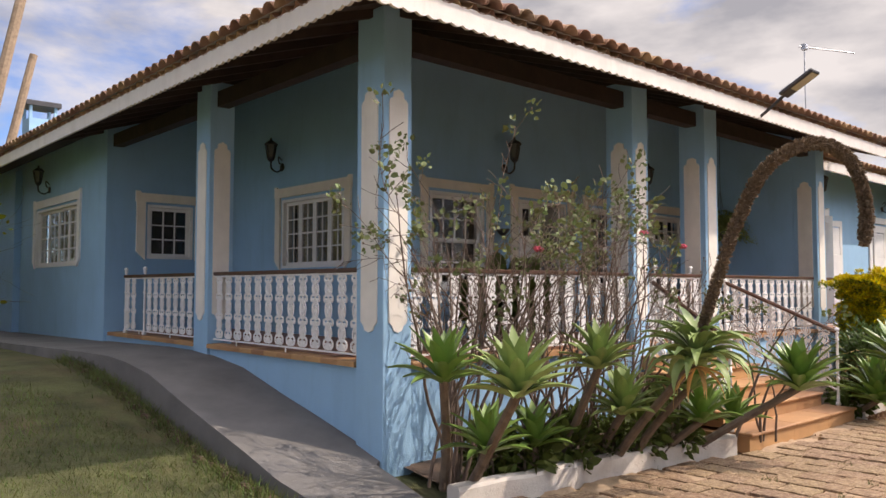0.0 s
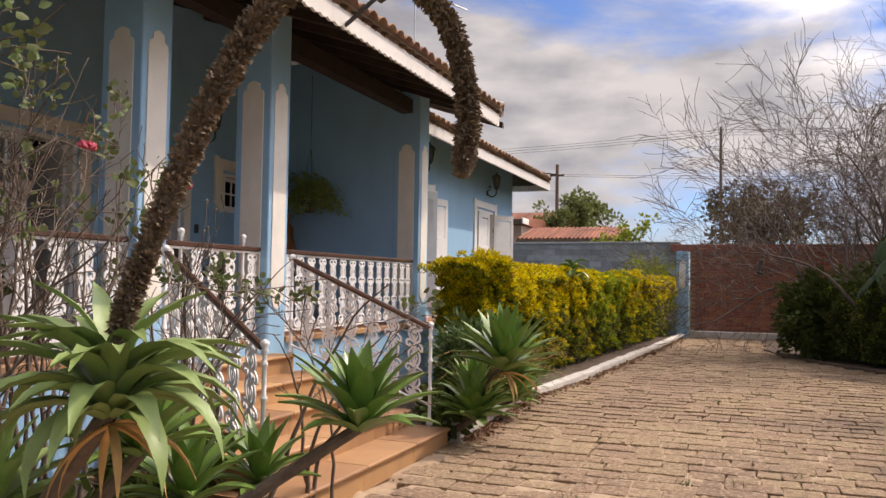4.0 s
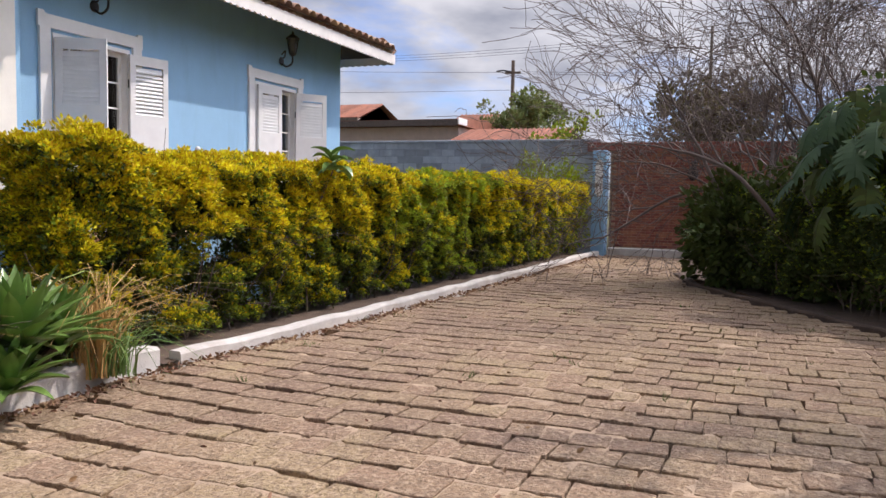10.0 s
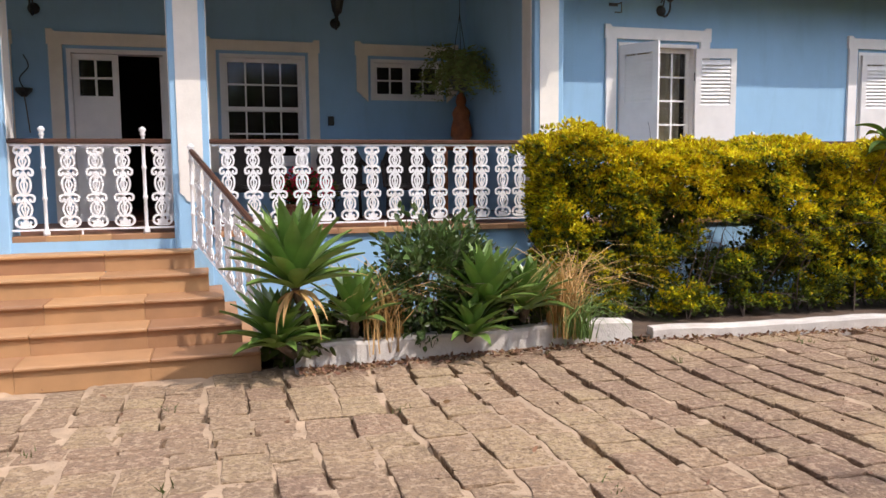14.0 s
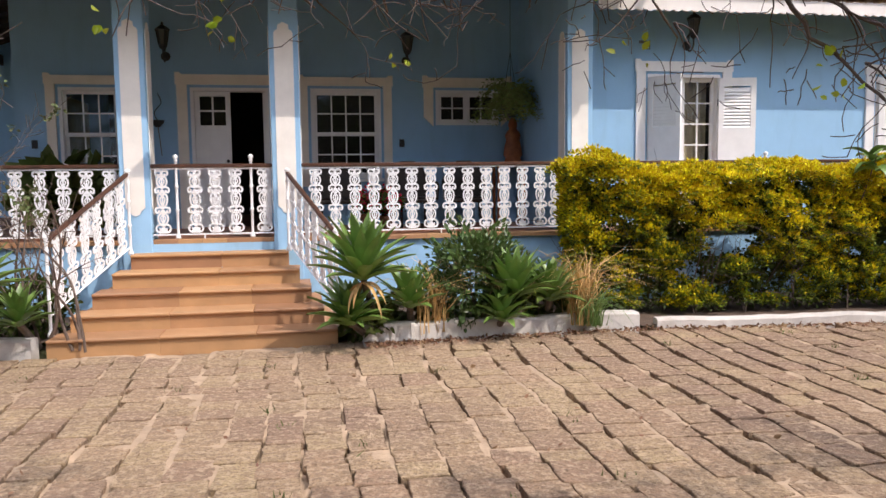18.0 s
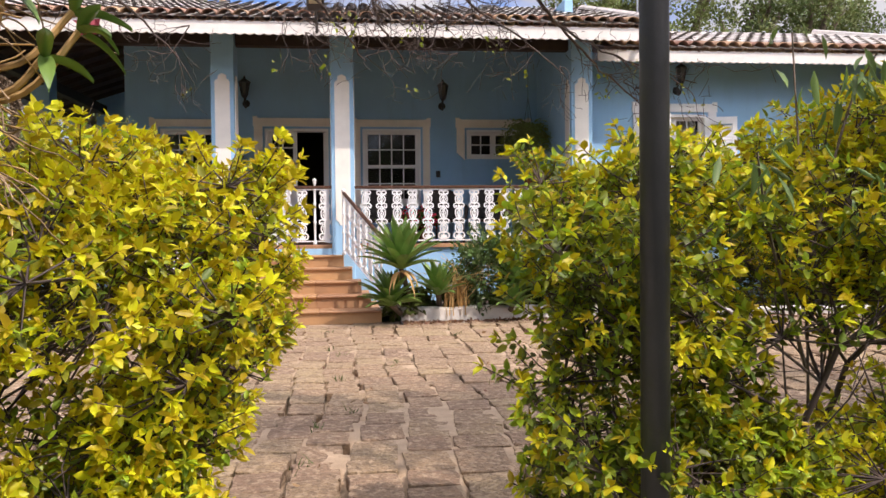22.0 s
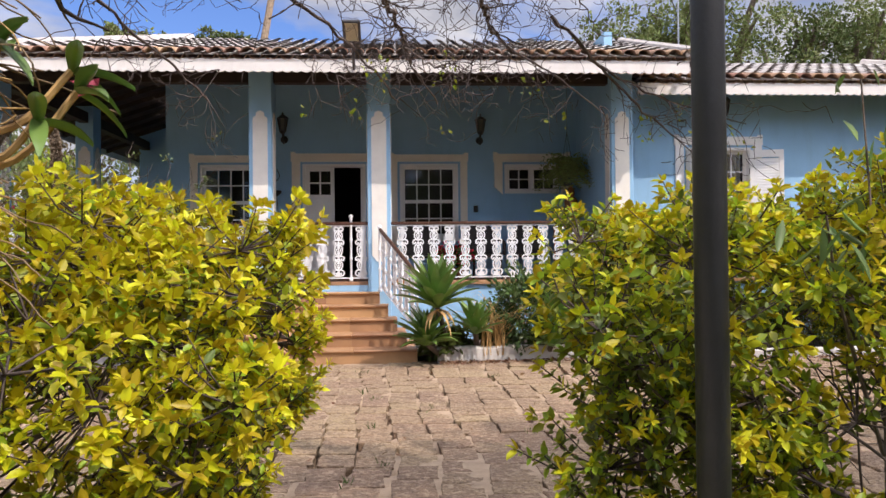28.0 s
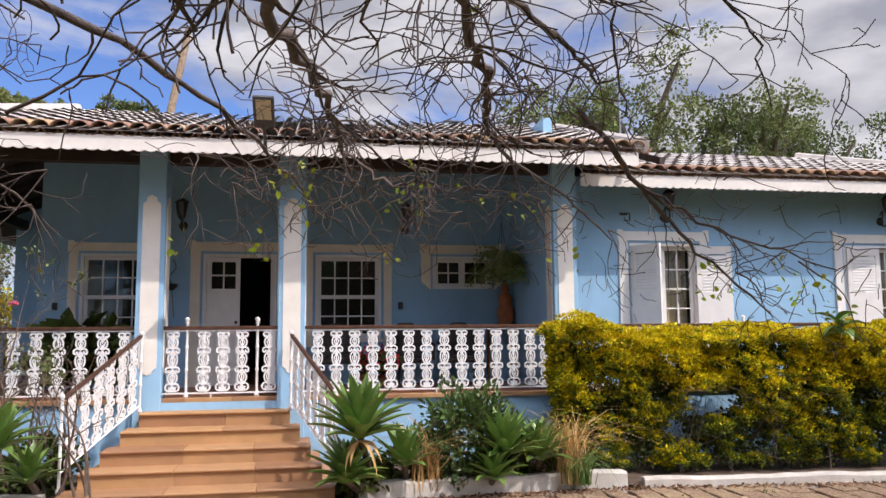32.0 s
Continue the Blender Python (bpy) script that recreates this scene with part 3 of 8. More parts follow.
def pillar(x0, x1, y0, y1, z0, group_label):
    p = thing("pillar", pose((x0 + x1) / 2, (y0 + y1) / 2, z0), group_label, "pillar", "veranda pillars", "structure")
    w, d = (x1 - x0) / 2, (y1 - y0) / 2
    top = 4.08 + 0.3 - z0
    part("shaft", Geo().chamfer(-w, w, -d, d, 0, top, 0.008), BLUE, p)
    a, b = 1.30 - z0, 3.60 - z0
    o = panel_outline(w * 1.3, a, b)
    part("panel", Geo().prism(o, lambda u, v, t: (u, -d - t, v), 0.012), PANEL, p, "cream painted panel with a pointed end")
    o2 = panel_outline(d * 1.2, a, b)
    part("panel", Geo().prism(o2, lambda u, v, t: (-w - t, -u, v), 0.012), PANEL, p, "cream painted panel with a pointed end")
    part("panel", Geo().prism(o2, lambda u, v, t: (w + t, u, v), 0.012), PANEL, p, "cream painted panel with a pointed end")
    return p


pillar(5.74, 6.08, 5.68, 6.10, -0.05, "square blue corner pillar with cream panels")
for xa, xb in ((9.73, 10.07), (11.50, 11.85), (15.25, 15.59)):
    pillar(xa, xb, 5.68, 6.09, -0.05, "square blue veranda pillar with cream panels")
pillar(5.74, 6.08, 9.32, 9.72, -0.05, "square blue side pillar with cream panels")


# ------------------------------------------------------------------ roofs
def half_tile(r0, r1, length, thick=0.014, n=7, flip=False):
    """One barrel tile lying along -y (its lower, wider end at y = 0), hollow side down, or up if flip."""
    g = Geo()
    rings = []
    for y, r in ((0.0, r0), (length, r1)):
        out = [(r * math.cos(math.pi * k / (n - 1)), y, r * 0.8 * math.sin(math.pi * k / (n - 1)) * (-1 if flip else 1)) for k in range(n)]
        q = r - thick
        inn = [(q * math.cos(math.pi * k / (n - 1)), y, (q * 0.8 * math.sin(math.pi * k / (n - 1))) * (-1 if flip else 1)) for k in range(n)][::-1]
        rings.append(out + inn)
    g.ring_stack(rings)
    return g


TILE_UP = half_tile(0.105, 0.082, 0.46).mesh("roof_tile", ROOF, True)
TILE_PAN = half_tile(0.098, 0.085, 0.46, flip=True).mesh("roof_tile", ROOF, True)
ANGLE = math.degrees(math.atan(PITCH))


def tiled_slope(name, label, start, along, count, depth_at, first_z, step=0.215):
    """Columns of barrel tiles. start: eave corner (x, y); along: 'x' front slope rising to +y, 'y' side slope rising to +x, 'e' east slope rising to -x.
    depth_at(i): how far the column goes up, in plan. The eave course is tile by tile; the rest is one mesh."""
    roof = thing(name, pose(0, 0, 0), label, "roof", kind="structure")
    rest = Geo()
    rnd = random.Random(len(name))
    turn = {"x": 0, "y": -90, "e": 90}[along]
    for i in range(count):
        u = (i + 0.5) * step
        x, y = (start[0] + u, start[1]) if along == "x" else (start[0], start[1] + u)
        m0 = Matrix.Translation((x, y, first_z)) @ pose(0, 0, 0, 0, 0, turn)
        reach = depth_at(u)
        rows = max(1, int(reach / 0.38))
        for k in range(rows):
            d = k * 0.38
            jit = rnd.uniform(-0.008, 0.008)
            m = m0 @ pose(jit, d, d * PITCH + 0.055 + rnd.uniform(-0.004, 0.004), ANGLE - 2.0, 0, rnd.uniform(-1.2, 1.2))
            if k == 0:
                piece("roof_tile", TILE_UP, roof, m)
                piece("roof_tile", TILE_PAN, roof, m0 @ pose(step / 2, 0.03, 0.045, ANGLE - 1.5, 0, 0))
            else:
                n = 5
                rings = []
                for yy, r in ((0.0, 0.105), (0.43, 0.082)):
                    rings.append([tuple(m @ Vector((r * math.cos(math.pi * q / (n - 1)), yy, r * 0.8 * math.sin(math.pi * q / (n - 1))))) for q in range(n)])
                rest.ring_stack(rings, closed=False, caps=False)
        # channel under the covers
        a = m0 @ Vector((-step / 2, 0, 0.03)), m0 @ Vector((step / 2, 0, 0.03)), m0 @ Vector((step / 2, reach, reach * PITCH + 0.03)), m0 @ Vector((-step / 2, reach, reach * PITCH + 0.03))
        rest.add(a, [(0, 1, 2, 3)])
    part("upper_tiles", rest, ROOF_OLD, roof, "weathered barrel tiles further up the roof", "stuff")
    return roof


tiled_slope("roof_main_front", "weathered clay barrel tile roof over the front veranda", (EAVE_X, EAVE_Y - 0.05), "x", 53, lambda u: min(3.5, u + 0.1), EAVE_Z)
tiled_slope("roof_main_side", "weathered clay barrel tile roof over the side veranda", (EAVE_X - 0.05, EAVE_Y), "y", 88, lambda u: min(3.5, u + 0.1), EAVE_Z)
WE_Y, WE_Z, WE_X = 5.88, 4.10, 23.84
tiled_slope("roof_wing_front", "weathered clay barrel tile roof over the bedroom wing", (15.75, WE_Y - 0.05), "x", 37, lambda u: min(2.8, 23.9 - 15.75 - u), WE_Z)
tiled_slope("roof_wing_end", "weathered clay barrel tile roof on the wing's end", (WE_X + 0.05, WE_Y), "e", 50, lambda u: min(2.8, u + 0.1), WE_Z)
single("roof_ridge_cap", Geo().tube([(EAVE_X + 0.05, EAVE_Y + 0.05, EAVE_Z + 0.08), (EAVE_X + 3.42, EAVE_Y + 3.42, EAVE_Z + 3.42 * PITCH + 0.1)], 0.11, 8), ROOF_OLD, "row of clay hip tiles at the roof's corner", "roof", kind="structure")
single("roof_wing_hip", Geo().tube([(WE_X - 0.05, WE_Y + 0.05, WE_Z + 0.08), (WE_X - 2.75, WE_Y + 2.75, WE_Z + 2.75 * PITCH + 0.1)], 0.11, 8), ROOF_OLD, "row of clay hip tiles on the wing", "roof", kind="structure")
single("roof_verge", Geo().tube([(16.19, EAVE_Y - 0.03, EAVE_Z + 0.08), (16.19, EAVE_Y + 3.46, EAVE_Z + 3.46 * PITCH + 0.08)], 0.11, 8), ROOF_OLD, "row of clay verge tiles ending the main roof", "roof", kind="structure")
tops = Geo().box(EAVE_X + 3.46, 16.2, EAVE_Y + 3.46, 24.0, EAVE_Z + 3.46 * PITCH - 0.08, EAVE_Z + 3.46 * PITCH + 0.02)
tops.box(16.21, WE_X - 2.65, WE_Y + 2.65, 16.5, WE_Z + 2.65 * PITCH - 0.12, WE_Z + 2.65 * PITCH - 0.02)
single("roof_top", tops, ROOF_OLD, "upper part of the clay tile roof", "roof", kind="structure")


def scalloped(name, x0, y0, length, along, z0, z1, label):
    """A fascia board whose lower edge is cut in small scallops."""
    g = Geo()
    n = int(length / 0.13)
    t = 0.03
    for i in range(n):
        a, b = length * i / n, length * (i + 1) / n
        low = [(a + (b - a) * k / 6, z0 + 0.022 * (1 - math.sin(math.pi * k / 6))) for k in range(7)]
        o = low + [(b, z1), (a, z1)]
        if along == "x":
            g.prism(o, lambda u, v, d: (x0 + u, y0 + d, v), t)
        else:
            g.prism(o, lambda u, v, d: (x0 + d, y0 + u, v), t)
    single(name, g, FASCIA, label, "fascia", kind="structure")


scalloped("trim_fascia_front", EAVE_X, EAVE_Y, 16.15 - EAVE_X, "x", 3.96, 4.15, "white fascia board with a scalloped lower edge")
scalloped("trim_fascia_side", EAVE_X, EAVE_Y + 0.031, 18.5, "y", 3.96, 4.15, "white fascia board with a scalloped lower edge")
scalloped("trim_fascia_wing", 15.75, WE_Y, WE_X - 15.75, "x", 3.90, 4.09, "white fascia board with a scalloped lower edge")
scalloped("trim_fascia_wing_end", WE_X - 0.03, WE_Y + 0.031, 10.5, "y", 3.90, 4.09, "white fascia board with a scalloped lower edge")


def soffit(name, pts, label):
    single(name, Geo().add(pts, [(0, 1, 2, 3)]).add([(x, y, z + 0.05) for x, y, z in pts], [(3, 2, 1, 0)]), SOFFIT, label, "ceiling", kind="structure")


def slope_z(d):
    return 4.10 + d * PITCH


soffit("ceiling_front", [(EAVE_X, EAVE_Y + 0.03, slope_z(0)), (16.15, EAVE_Y + 0.03, slope_z(0)), (16.15, BACK + 0.1, slope_z(3.4)), (EAVE_X + 3.4, BACK + 0.1, slope_z(3.4))], "dark wooden boards under the veranda roof")
soffit("ceiling_side", [(EAVE_X + 0.03, 24, slope_z(0)), (EAVE_X + 0.03, EAVE_Y, slope_z(0)), (INNER + 0.6, EAVE_Y + 3.6, slope_z(3.57)), (INNER + 0.6, 24, slope_z(3.57))], "dark wooden boards under the side roof")
soffit("ceiling_wing", [(15.7, WE_Y + 0.03, 4.04), (WE_X, WE_Y + 0.03, 4.04), (WE_X, WING + 0.15, 4.04 + 0.9 * PITCH), (15.7, WING + 0.15, 4.04 + 0.9 * PITCH)], "dark wooden boards under the wing's eaves")
soffit("ceiling_wing_end", [(WE_X, WE_Y, 4.04), (WE_X, 16, 4.04), (23.0, 16, 4.04 + 0.84 * PITCH), (23.0, WE_Y + 0.84, 4.04 + 0.84 * PITCH)], "dark wooden boards under the wing's end eaves")
for i in range(19):
    xx = EAVE_X + 0.5 + i * 0.62
    d1 = min(3.3, xx - EAVE_X)
    if d1 > 0.4:
        g = Geo().add([(xx - 0.035, EAVE_Y + 0.05, slope_z(0) - 0.09), (xx + 0.035, EAVE_Y + 0.05, slope_z(0) - 0.09), (xx + 0.035, EAVE_Y + d1, slope_z(d1) - 0.09), (xx - 0.035, EAVE_Y + d1, slope_z(d1) - 0.09),
                       (xx - 0.035, EAVE_Y + 0.05, slope_z(0)), (xx + 0.035, EAVE_Y + 0.05, slope_z(0)), (xx + 0.035, EAVE_Y + d1, slope_z(d1)), (xx - 0.035, EAVE_Y + d1, slope_z(d1))],
                      [(3, 2, 1, 0), (0, 1, 5, 4), (1, 2, 6, 5), (2, 3, 7, 6), (3, 0, 4, 7)])
        single("rafter", g, SOFFIT, "dark wooden rafter under the veranda roof", "rafter", "veranda rafters", "structure")
for i in range(14):
    yy = EAVE_Y + 0.5 + i * 0.62
    d1 = min(3.0, yy - EAVE_Y)
    g = Geo().add([(EAVE_X + 0.05, yy - 0.035, slope_z(0) - 0.09), (EAVE_X + 0.05, yy + 0.035, slope_z(0) - 0.09), (EAVE_X + d1, yy + 0.035, slope_z(d1) - 0.09), (EAVE_X + d1, yy - 0.035, slope_z(d1) - 0.09),
                   (EAVE_X + 0.05, yy - 0.035, slope_z(0)), (EAVE_X + 0.05, yy + 0.035, slope_z(0)), (EAVE_X + d1, yy + 0.035, slope_z(d1)), (EAVE_X + d1, yy - 0.035, slope_z(d1))],
                  [(0, 1, 2, 3), (0, 4, 5, 1), (1, 5, 6, 2), (2, 6, 7, 3), (3, 7, 4, 0)])
    single("rafter", g, SOFFIT, "dark wooden rafter under the side roof", "rafter", "veranda rafters", "structure")
single("ceiling_beam", Geo().box(6.09, 9.72, 5.80, 5.97, 4.05, 4.25).box(10.08, 11.49, 5.80, 5.97, 4.05, 4.25).box(11.86, 15.24, 5.80, 5.97, 4.05, 4.25).box(5.83, 5.99, 6.11, 9.31, 4.05, 4.25).box(5.83, 5.99, 9.73, 13.1, 4.05, 4.25), SOFFIT, "dark wooden beam over the pillars", "beam", kind="structure")


# ------------------------------------------------------------------ windows and doors
def opening_frame(o, along, at, side):
    """place(u, v, d): u along the wall, v up, d out of the wall towards the viewer."""
    if along == "x":
        return lambda u, v, d: (o[0] + u, at - d * side, v)
    return lambda u, v, d: (at - d * side, o[1] - u, v)


def trim_band(place, w, z0, z1, t, parent, mat, splay=False, ears=0.05):
    """Raised plaster surround: two jambs and a head with ears; splay: jambs that end in a slant, as on the small windows."""
    out = 0.035
    g = 0.04
    for s in (0, 1):
        a, b = (-t - g, -g) if s == 0 else (w + g, w + g + t)
        if splay:
            o = [(a, z0 + 0.12), (b, z0 - 0.02), (b, z1 + g), (a, z1 + g)] if s == 0 else [(a, z0 - 0.02), (b, z0 + 0.12), (b, z1 + g), (a, z1 + g)]
        else:
            o = [(a, z0), (b, z0), (b, z1 + g), (a, z1 + g)]
        part("trim_jamb", Geo().prism(o, place, out), mat, parent)
    o = [(-t - g - ears * 0.35, z1 + g), (w + g + t + ears * 0.35, z1 + g), (w + g + t + ears * 0.35, z1 + g + t + 0.03), (w + g + t - ears, z1 + g + t + 0.03), (w + g + t - ears - 0.03, z1 + g + t),
         (-t - g + ears + 0.03, z1 + g + t), (-t - g + ears, z1 + g + t + 0.03), (-t - g - ears * 0.35, z1 + g + t + 0.03)]
    part("trim_head", Geo().prism(o, place, out), mat, parent)


def bar(place, u0, u1, v0, v1, d0, d1):
    return Geo().ring_stack([[place(u0, v0, d0), place(u1, v0, d0), place(u1, v1, d0), place(u0, v1, d0)], [place(u0, v0, d1), place(u1, v0, d1), place(u1, v1, d1), place(u0, v1, d1)]])


def sash(place, u0, u1, v0, v1, cols, rows, parent, d=-0.10, name="sash", stile=0.05):
    """A glazed leaf with glazing bars; each pane is a part of it."""
    g = Geo()
    for a, b, c, e in ((u0, u0 + stile, v0, v1), (u1 - stile, u1, v0, v1), (u0 + stile, u1 - stile, v0, v0 + stile), (u0 + stile, u1 - stile, v1 - stile, v1)):
        k = bar(place, a, b, c, e, d - 0.035, d)
        g.add(k.v, k.f)
    s = part(name, g, WHITE, parent)
    iw, ih = (u1 - u0 - 2 * stile), (v1 - v0 - 2 * stile)
    for i in range(1, cols):
        c = u0 + stile + iw * i / cols
        part("glazing_bar", bar(place, c - 0.011, c + 0.011, v0 + stile, v1 - stile, d - 0.028, d - 0.006), WHITE, s)
    for k in range(1, rows):
        c = v0 + stile + ih * k / rows
        part("glazing_bar", bar(place, u0 + stile, u1 - stile, c - 0.011, c + 0.011, d - 0.027, d - 0.007), WHITE, s)
    for i in range(cols):
        for k in range(rows):
            p = part("pane", bar(place, u0 + stile + iw * i / cols + 0.011, u0 + stile + iw * (i + 1) / cols - 0.011, v0 + stile + ih * k / rows + 0.011, v0 + stile + ih * (k + 1) / rows - 0.011, d - 0.020, d - 0.016), GLASS, s)
            p.visible_shadow = False
    return s


def window_frame(place, w, z0, z1, parent, sill_mat=None):
    g = Geo()
    for a, b, c, e in ((0, 0.045, z0, z1), (w - 0.045, w, z0, z1), (0.045, w - 0.045, z1 - 0.045, z1), (0.045, w - 0.045, z0, z0 + 0.04)):
        k = bar(place, a, b, c, e, -0.16, 0.012)
        g.add(k.v, k.f)
    part("window_frame", g, WHITE, parent)


def curtain(u0, u1, v0, v1, place, d, label, waves=9):
    n = waves * 6
    rows = [[place(u0 + (u1 - u0) * i / n, v, d + 0.03 * math.sin(i / 6 * 6.283)) for i in range(n + 1)] for v in (v0, v1)]
    g = Geo().add(rows[0] + rows[1], [(i, i + 1, n + 2 + i, n + 1 + i) for i in range(n)])
    g.add([tuple(Vector(p) + Vector(place(0, 0, -0.004)) - Vector(place(0, 0, 0))) for p in rows[0] + rows[1]], [(n + 1 + i, n + 2 + i, i + 1, i) for i in range(n)])
    single("curtain", g, CURTAIN, label, "curtain")


def sash_window(name, o, along, at, label, cols=4):
    w, z0, z1 = (o[1] - o[0]), o[2], o[3]
    place = opening_frame((o[0], o[1]), along, at, 1)
    t = thing(name, pose(*place(w / 2, z0, 0)), label, "window", kind="structure")
    inv = t.matrix_world.inverted()
    loc = lambda u, v, d: tuple(inv @ Vector(place(u, v, d)))
    trim_band(loc, w, z0 - 0.12, z1, 0.13, t, CREAM)
    window_frame(loc, w, z0, z1, t)
    mid = z0 + (z1 - z0) * 0.50
    sash(loc, 0.045, w - 0.045, mid - 0.02, z1 - 0.045, cols, 2, t, -0.05)
    sash(loc, 0.045, w - 0.045, z0 + 0.04, mid + 0.02, cols, 2, t, -0.092)
    part("window_sill", bar(loc, -0.03, w + 0.03, z0 - 0.05, z0 - 0.002, -0.05, 0.06), WHITE, t)
    return t


def casement_window(name, o, along, at, label, leaves_n, cols, rows, splay=True, mat=CREAM):
    w, z0, z1 = (o[1] - o[0]), o[2], o[3]
    place = opening_frame((o[0], o[1]), along, at, 1)
    t = thing(name, pose(*place(w / 2, z0, 0)), label, "window", kind="structure")
    inv = t.matrix_world.inverted()
    loc = lambda u, v, d: tuple(inv @ Vector(place(u, v, d)))
    trim_band(loc, w, z0, z1, 0.15, t, mat, splay)
    window_frame(loc, w, z0, z1, t)
    for i in range(leaves_n):
        a = 0.045 + (w - 0.09) * i / leaves_n
        b = 0.045 + (w - 0.09) * (i + 1) / leaves_n
        sash(loc, a + 0.002, b - 0.002, z0 + 0.042, z1 - 0.047, cols, rows, t, -0.05)
    return t


sash_window("window_1", W1, "x", BACK, "white sash window with small panes and cream surround")
sash_window("window_2", W2, "x", BACK, "white sash window with small panes and cream surround")
casement_window("window_3", W3, "x", BACK, "small white two-leaf window with cream surround", 2, 2, 2)
casement_window("window_4", LW, "y", INNER, "wide white window of four glazed leaves", 4, 2, 4)
casement_window("window_5", EW, "x", END, "white square window with twelve panes", 1, 3, 3)
casement_window("window_6", LWW, "y", LEFT, "white four-leaf window on the west wing", 4, 2, 4, mat=WHITE)
casement_window("window_7", (END + 7.7, END + 8.8, 2.11, 3.25), "y", LEFT, "white narrow window on the west wing", 2, 2, 4, mat=WHITE)
curtain(INNER * 0 + 0.03, 1.7, 2.05, 3.1, opening_frame((LW[0], LW[1]), "y", INNER, 1), -0.26, "pale curtain behind the wide window", 12)
curtain(0.05, 2.5, 1.935, 3.22, opening_frame((LWW[0], LWW[1]), "y", LEFT, 1), -0.26, "pale curtain behind the west wing window", 14)


def front_door():
    w, z0, z1 = DOOR[1] - DOOR[0], DOOR[2], DOOR[3]
    place = opening_frame((DOOR[0], DOOR[1]), "x", BACK, 1)
    t = thing("door_1", pose(*place(w / 2, z0, 0)), "white double door with one leaf standing open", "door", kind="structure")
    inv = t.matrix_world.inverted()
    loc = lambda u, v, d: tuple(inv @ Vector(place(u, v, d)))
    trim_band(loc, w, z0, z1, 0.15, t, CREAM)
    g = Geo()
    for a, b, c, e in ((0, 0.05, z0, z1), (w - 0.05, w, z0, z1), (0.05, w - 0.05, z1 - 0.05, z1)):
        k = bar(loc, a, b, c, e, -0.18, 0.012)
        g.add(k.v, k.f)
    part("door_frame", g, WHITE, t)
    g = Geo()
    u0, u1, v0, v1 = 0.055, w / 2, z0 + 0.01, z1 - 0.055
    wz = v1 - 0.50
    for a, b, c, e in ((u0, u1, v0, wz), (u0, u0 + 0.07, wz, v1), (u1 - 0.07, u1, wz, v1), (u0 + 0.07, u1 - 0.07, v1 - 0.07, v1)):
        k = bar(loc, a, b, c, e, -0.08, -0.035)
        g.add(k.v, k.f)
    leaf = part("door_leaf", g, WHITE, t)
    k1, k2 = (u0 + u1) / 2, (wz + v1 - 0.07) / 2
    part("glazing_bar", bar(loc, k1 - 0.013, k1 + 0.013, wz, v1 - 0.07, -0.07, -0.04), WHITE, leaf)
    part("glazing_bar", bar(loc, u0 + 0.07, u1 - 0.07, k2 - 0.013, k2 + 0.013, -0.069, -0.041), WHITE, leaf)
    for a, b in ((u0 + 0.07, k1 - 0.013), (k1 + 0.013, u1 - 0.07)):
        for c, e in ((wz, k2 - 0.013), (k2 + 0.013, v1 - 0.07)):
            part("pane", bar(loc, a, b, c, e, -0.058, -0.053), GLASS, leaf)
    part("door_knob", Geo().tube([loc(u1 - 0.05, z0 + 1.0, -0.04), loc(u1 - 0.05, z0 + 1.0, 0.0), loc(u1 - 0.05, z0 + 1.0, 0.02)], [0.012, 0.012, 0.026], 8), BLACK, leaf)
    # the other leaf, swung into the room
    g = Geo()
    h = (w - 0.055, -0.08)
    k = Geo().ring_stack([[loc(h[0], v, d) for v, d in ((v0, -0.08), (v1, -0.08), (v1, -0.08 - w / 2), (v0, -0.08 - w / 2))], [loc(h[0] - 0.04, v, d) for v, d in ((v0, -0.08), (v1, -0.08), (v1, -0.08 - w / 2), (v0, -0.08 - w / 2))]])
    part("door_leaf", k, WHITE, t, "white leaf swung open into the room")


front_door()


def shutter_leaf(parent, hinge, width, z0, z1, angle, label):
    """A boarded shutter with a louvred upper field, hung at hinge (x, y) and turned by angle degrees from flat along +x."""
    m = Matrix.Translation((hinge[0], hinge[1], z0)) @ pose(0, 0, 0, 0, 0, angle)
    s = width
    h = z1 - z0
    lo, hi = h * 0.63, h - 0.12
    g = Geo().box(0, abs(s), -0.036, 0, 0, lo).box(0, 0.075, -0.036, 0, lo, h).box(abs(s) - 0.075, abs(s), -0.036, 0, lo, h).box(0.075, abs(s) - 0.075, -0.036, 0, hi, h)
    body = part("shutter", g, WHITE, parent, label)
    body.matrix_world = m
    for i in range(12):
        v = lo - 0.01 + (hi - lo - 0.03) * i / 12
        part("louvre", Geo().add([(0.075, -0.034, v), (abs(s) - 0.075, -0.034, v), (abs(s) - 0.075, -0.003, v + 0.062), (0.075, -0.003, v + 0.062),
                                  (0.075, -0.034, v + 0.008), (abs(s) - 0.075, -0.034, v + 0.008), (abs(s) - 0.075, -0.003, v + 0.070), (0.075, -0.003, v + 0.070)],
                                 [(0, 3, 2, 1), (4, 5, 6, 7), (0, 1, 5, 4), (1, 2, 6, 5), (2, 3, 7, 6), (3, 0, 4, 7)]), WHITE, body)
    return body


